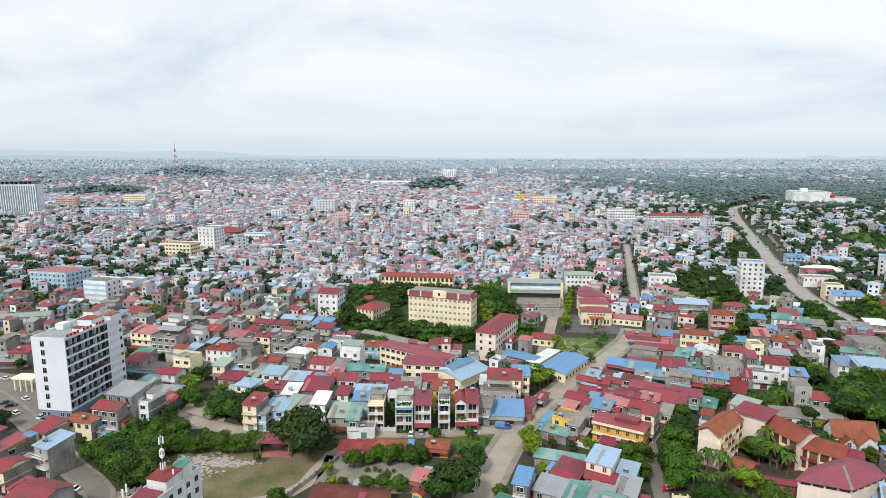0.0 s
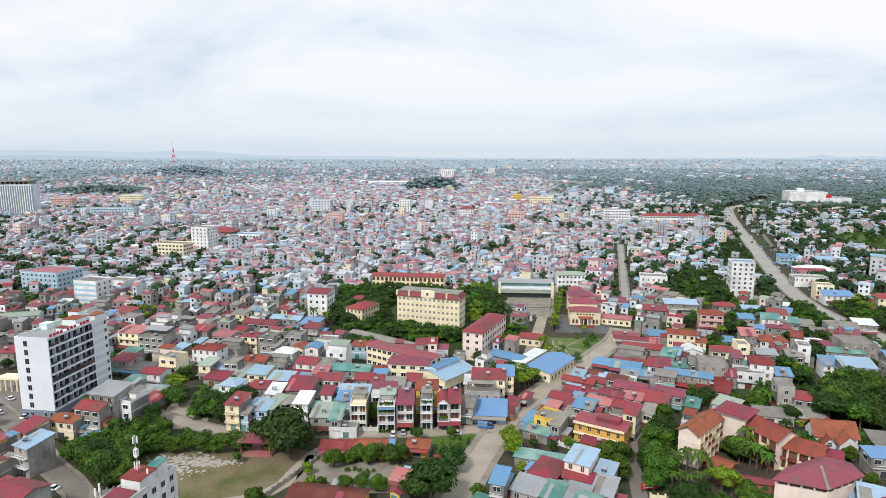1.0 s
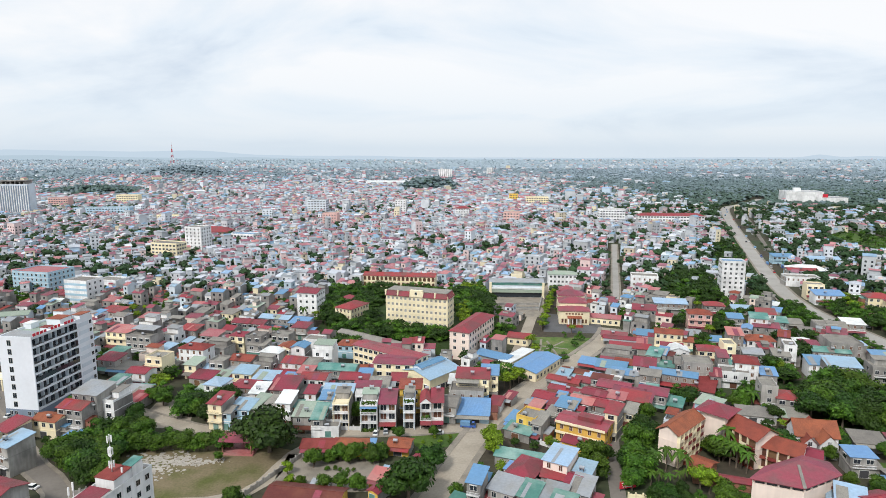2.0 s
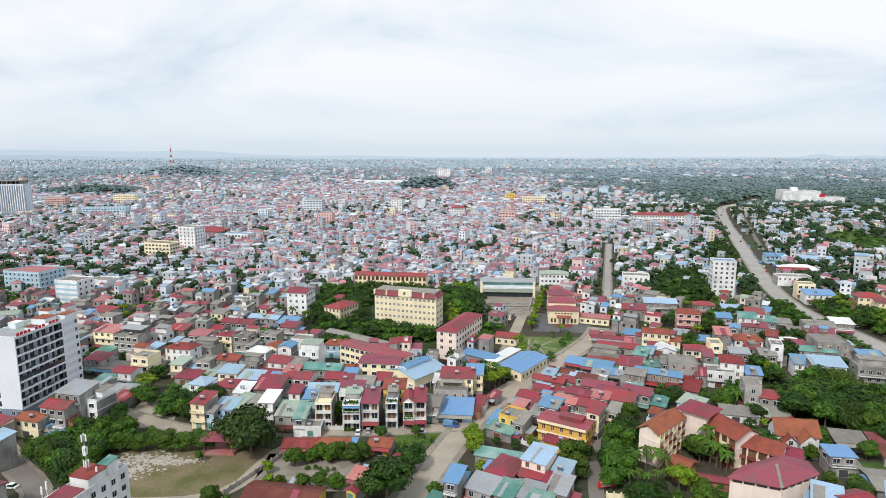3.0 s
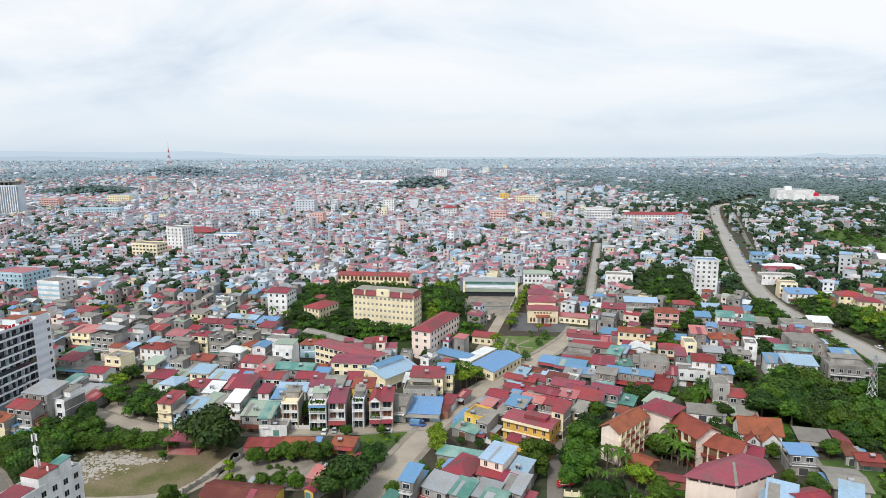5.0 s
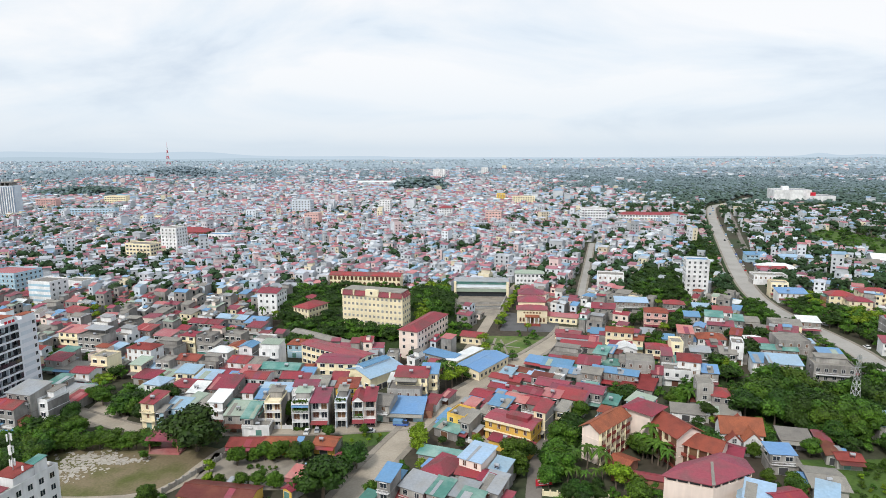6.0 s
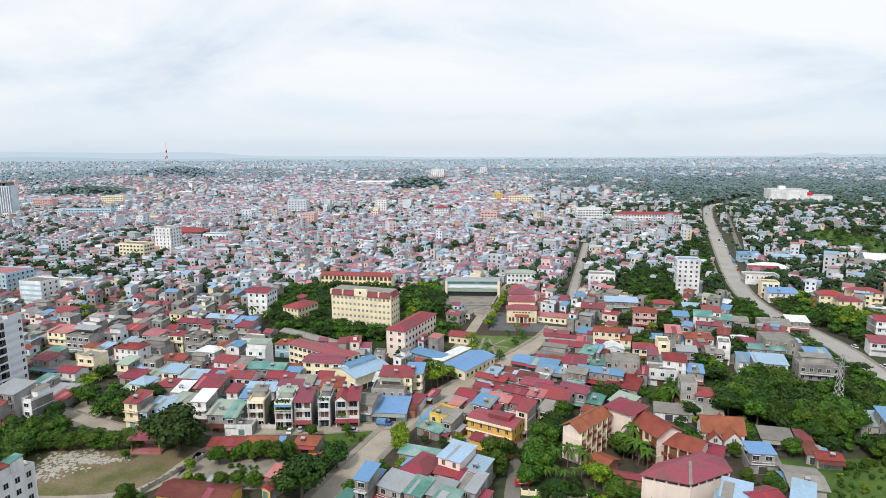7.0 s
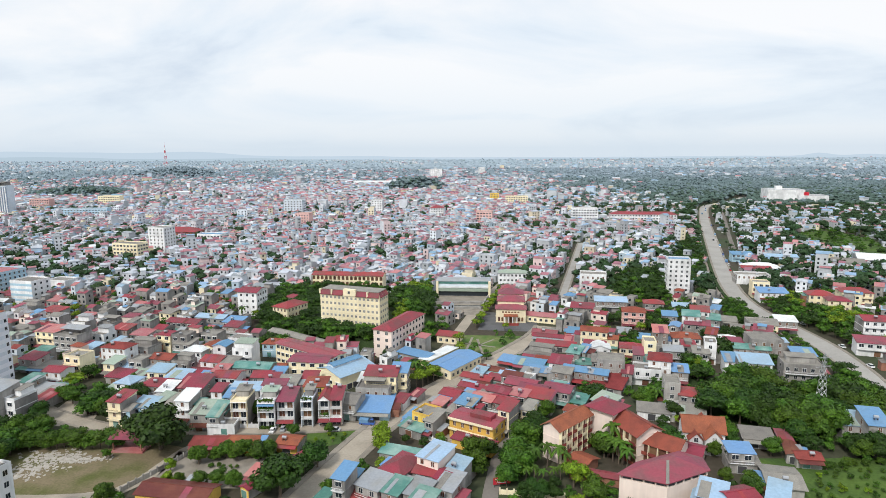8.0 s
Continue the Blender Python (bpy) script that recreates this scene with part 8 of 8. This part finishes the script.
def bulk_wood(name, pts, leaf, label, cards_n):
    """Many tree crowns as one mesh: rough cores wrapped in leaf sprays."""
    rg = np.random.default_rng(len(pts))
    iv = np.array([(0, 0, 1), (1, 0, 0), (0, 1, 0), (-1, 0, 0), (0, -1, 0), (0, 0, -0.6), (.7, .7, .45), (-.7, .7, .45), (-.7, -.7, .45), (.7, -.7, .45)], float)
    tri = [(0, 6, 7), (0, 7, 8), (0, 8, 9), (0, 9, 6), (1, 2, 6), (2, 3, 7), (3, 4, 8), (4, 1, 9), (1, 6, 9), (2, 7, 6), (3, 8, 7), (4, 9, 8), (5, 2, 1), (5, 3, 2), (5, 4, 3), (5, 1, 4)]
    V, F_ = [], []
    n0 = 0
    for x, y, r, h in pts:
        c = np.array([x, y, gz(y) + h - r * 0.75])
        R_ = np.array([r, r, r * 0.85])
        core = iv * R_ * rg.uniform(0.7, 1.1, (len(iv), 1)) + c
        V.append(core)
        V.append(np.array([(x - .2, y, gz(y) - 1), (x + .2, y, gz(y) - 1), (x, y + .3, c[2])]))
        F_ += [tuple(n0 + i for i in q) for q in tri] + [(n0 + 10, n0 + 11, n0 + 12)]
        n0 += 13
        if cards_n:
            d_ = rg.normal(size=(cards_n, 3))
            d_[:, 2] = np.abs(d_[:, 2])
            d_ /= np.linalg.norm(d_, axis=1, keepdims=True)
            vs, fs = cards(c + d_ * R_ * rg.uniform(0.8, 1.15, (cards_n, 1)), r * 0.25, d_, rg)
            V.append(vs)
            F_ += [tuple(q) for q in (fs + n0)]
            n0 += len(vs)
    me = bpy.data.meshes.new(name)
    me.from_pydata(np.concatenate(V).tolist(), [], F_)
    me.materials.append(leaf)
    tagged(part(name, me, []), label, "trees", kind="stuff")


near_t = 0
mid_pts, far_pts = [], []
for x, y, w in bulk_trees:
    r = rng_f.uniform(2.4, 5.2)
    if y < 400 and near_t < 400:
        near_t += 1
        tree(x, y, rng_f.uniform(4.5, 9), rng_f.choice("aaaddsy"))
    elif y < 950:
        mid_pts.append((x, y, r, rng_f.uniform(6, 12)))
    else:
        far_pts.append((x, y, r * 1.3, rng_f.uniform(6, 11)))
# loose trees in what is left open between the houses
for _ in range(26000):
    y = 140 + 2500 * rng_f.random() ** 1.3
    x = rng_f.uniform(-0.8 * y - 25, 0.8 * y + 75)
    i, j = int((x - OX) / 2), int((y - OY) / 2)
    if not (0 <= i < OCC.shape[0] and 0 <= j < OCC.shape[1]) or OCC[i, j]:
        continue
    if y < 400:
        if rng_f.random() < 0.8 and near_t < 700 and claim(x, y, 3, 3, 0, 0, True) and not inside(x, y, NOHOUSE[5]):
            near_t += 1
            tree(x, y, rng_f.uniform(3.5, 7), rng_f.choice("aadsy"))
    elif y < 950:
        OCC[i, j] = True
        mid_pts.append((x, y, rng_f.uniform(1.6, 3.3), rng_f.uniform(4, 9)))
    elif rng_f.random() < 0.7:
        far_pts.append((x, y, rng_f.uniform(2.5, 5), rng_f.uniform(5, 10)))
# woods and scattered roofs of the plain beyond
plain = Bulk()
for _ in range(13000):
    y = 1500 + 3300 * rng_f.random() ** 1.5
    x = rng_f.uniform(-0.8 * y, 0.8 * y)
    g = noise.noise(Vector((x * 0.0022, y * 0.0011, 4.0)))
    if rng_f.random() < 0.90 + 0.35 * g:
        far_pts.append((x, y, rng_f.uniform(6, 14) * (1 + (y - 1500) / 2200), rng_f.uniform(6, 11)))
    elif g < 0.15:
        w = rng_f.uniform(7, 20)
        bulk_house(plain, x, y, rng_f.uniform(-40, 40), w, rng_f.uniform(9, 14), rng_f.uniform(4, 12), rng_f.choice("gfs"), rng_f.choice("rpyayyll"), rng_f.choice("wgggsgk"), 0)
tagged(part("town_houses", plain, far_hazed), "scattered houses tinted for haze on the far plain", "houses", kind="stuff")
join_trees()
bulk_wood("town_trees", mid_pts, LEAF[3], "green tree crowns among the roofs", 26)
for hx, hy, rx, ry, hh in HILLS:
    for _ in range(int(rx * ry / 22)):
        r, q = math.sqrt(rng_f.random()), rng_f.uniform(0, 6.28)
        far_pts.append((hx + rx * r * math.cos(q), hy + ry * r * math.sin(q), rng_f.uniform(4, 7), hh * (1 - r * r) + rng_f.uniform(6, 10)))
# each farther belt takes a leaf colour holding more painted haze
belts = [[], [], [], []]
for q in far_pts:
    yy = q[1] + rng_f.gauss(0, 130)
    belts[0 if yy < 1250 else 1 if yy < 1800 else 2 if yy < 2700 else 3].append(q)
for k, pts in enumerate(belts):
    bulk_wood("far_woods", pts, LEAF[4 + k], "distant woods and tree belts tinted for haze" if k < 2 else "far plain woods tinted grey-green for haze", (4, 3, 2, 1)[k])


# ---- distance ----
def ridge(name, y, x0, x1, top, amp, scale, seed, colour, label, swells=()):
    """A self-glowing hazy line of hills so far off that it does not shift."""
    m = Mesh()
    n = 160
    for i in range(n):
        a, b = x0 + (x1 - x0) * i / n, x0 + (x1 - x0) * (i + 1) / n
        ha, hb = (top + amp * noise.fractal(Vector((q * scale, seed, 0)), 1.0, 2.0, 4) + sum(sh * math.exp(-((q - sx) / sw) ** 2) for sx, sw, sh in swells) for q in (a, b))
        m.face([(a, y, -20), (b, y, -20), (b, y, hb), (a, y, ha)])
        m.face([(a, y, ha), (b, y, hb), (b, y + 40, -20), (a, y + 40, -20)])
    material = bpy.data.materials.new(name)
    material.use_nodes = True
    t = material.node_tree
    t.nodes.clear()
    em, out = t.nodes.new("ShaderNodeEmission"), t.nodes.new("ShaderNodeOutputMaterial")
    # haze sits in this flat emission colour, untouched by sun and sky
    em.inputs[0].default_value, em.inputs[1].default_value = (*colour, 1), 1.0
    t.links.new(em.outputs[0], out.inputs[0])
    tagged(part(name, m, [material]), label, "backdrop", kind="structure")


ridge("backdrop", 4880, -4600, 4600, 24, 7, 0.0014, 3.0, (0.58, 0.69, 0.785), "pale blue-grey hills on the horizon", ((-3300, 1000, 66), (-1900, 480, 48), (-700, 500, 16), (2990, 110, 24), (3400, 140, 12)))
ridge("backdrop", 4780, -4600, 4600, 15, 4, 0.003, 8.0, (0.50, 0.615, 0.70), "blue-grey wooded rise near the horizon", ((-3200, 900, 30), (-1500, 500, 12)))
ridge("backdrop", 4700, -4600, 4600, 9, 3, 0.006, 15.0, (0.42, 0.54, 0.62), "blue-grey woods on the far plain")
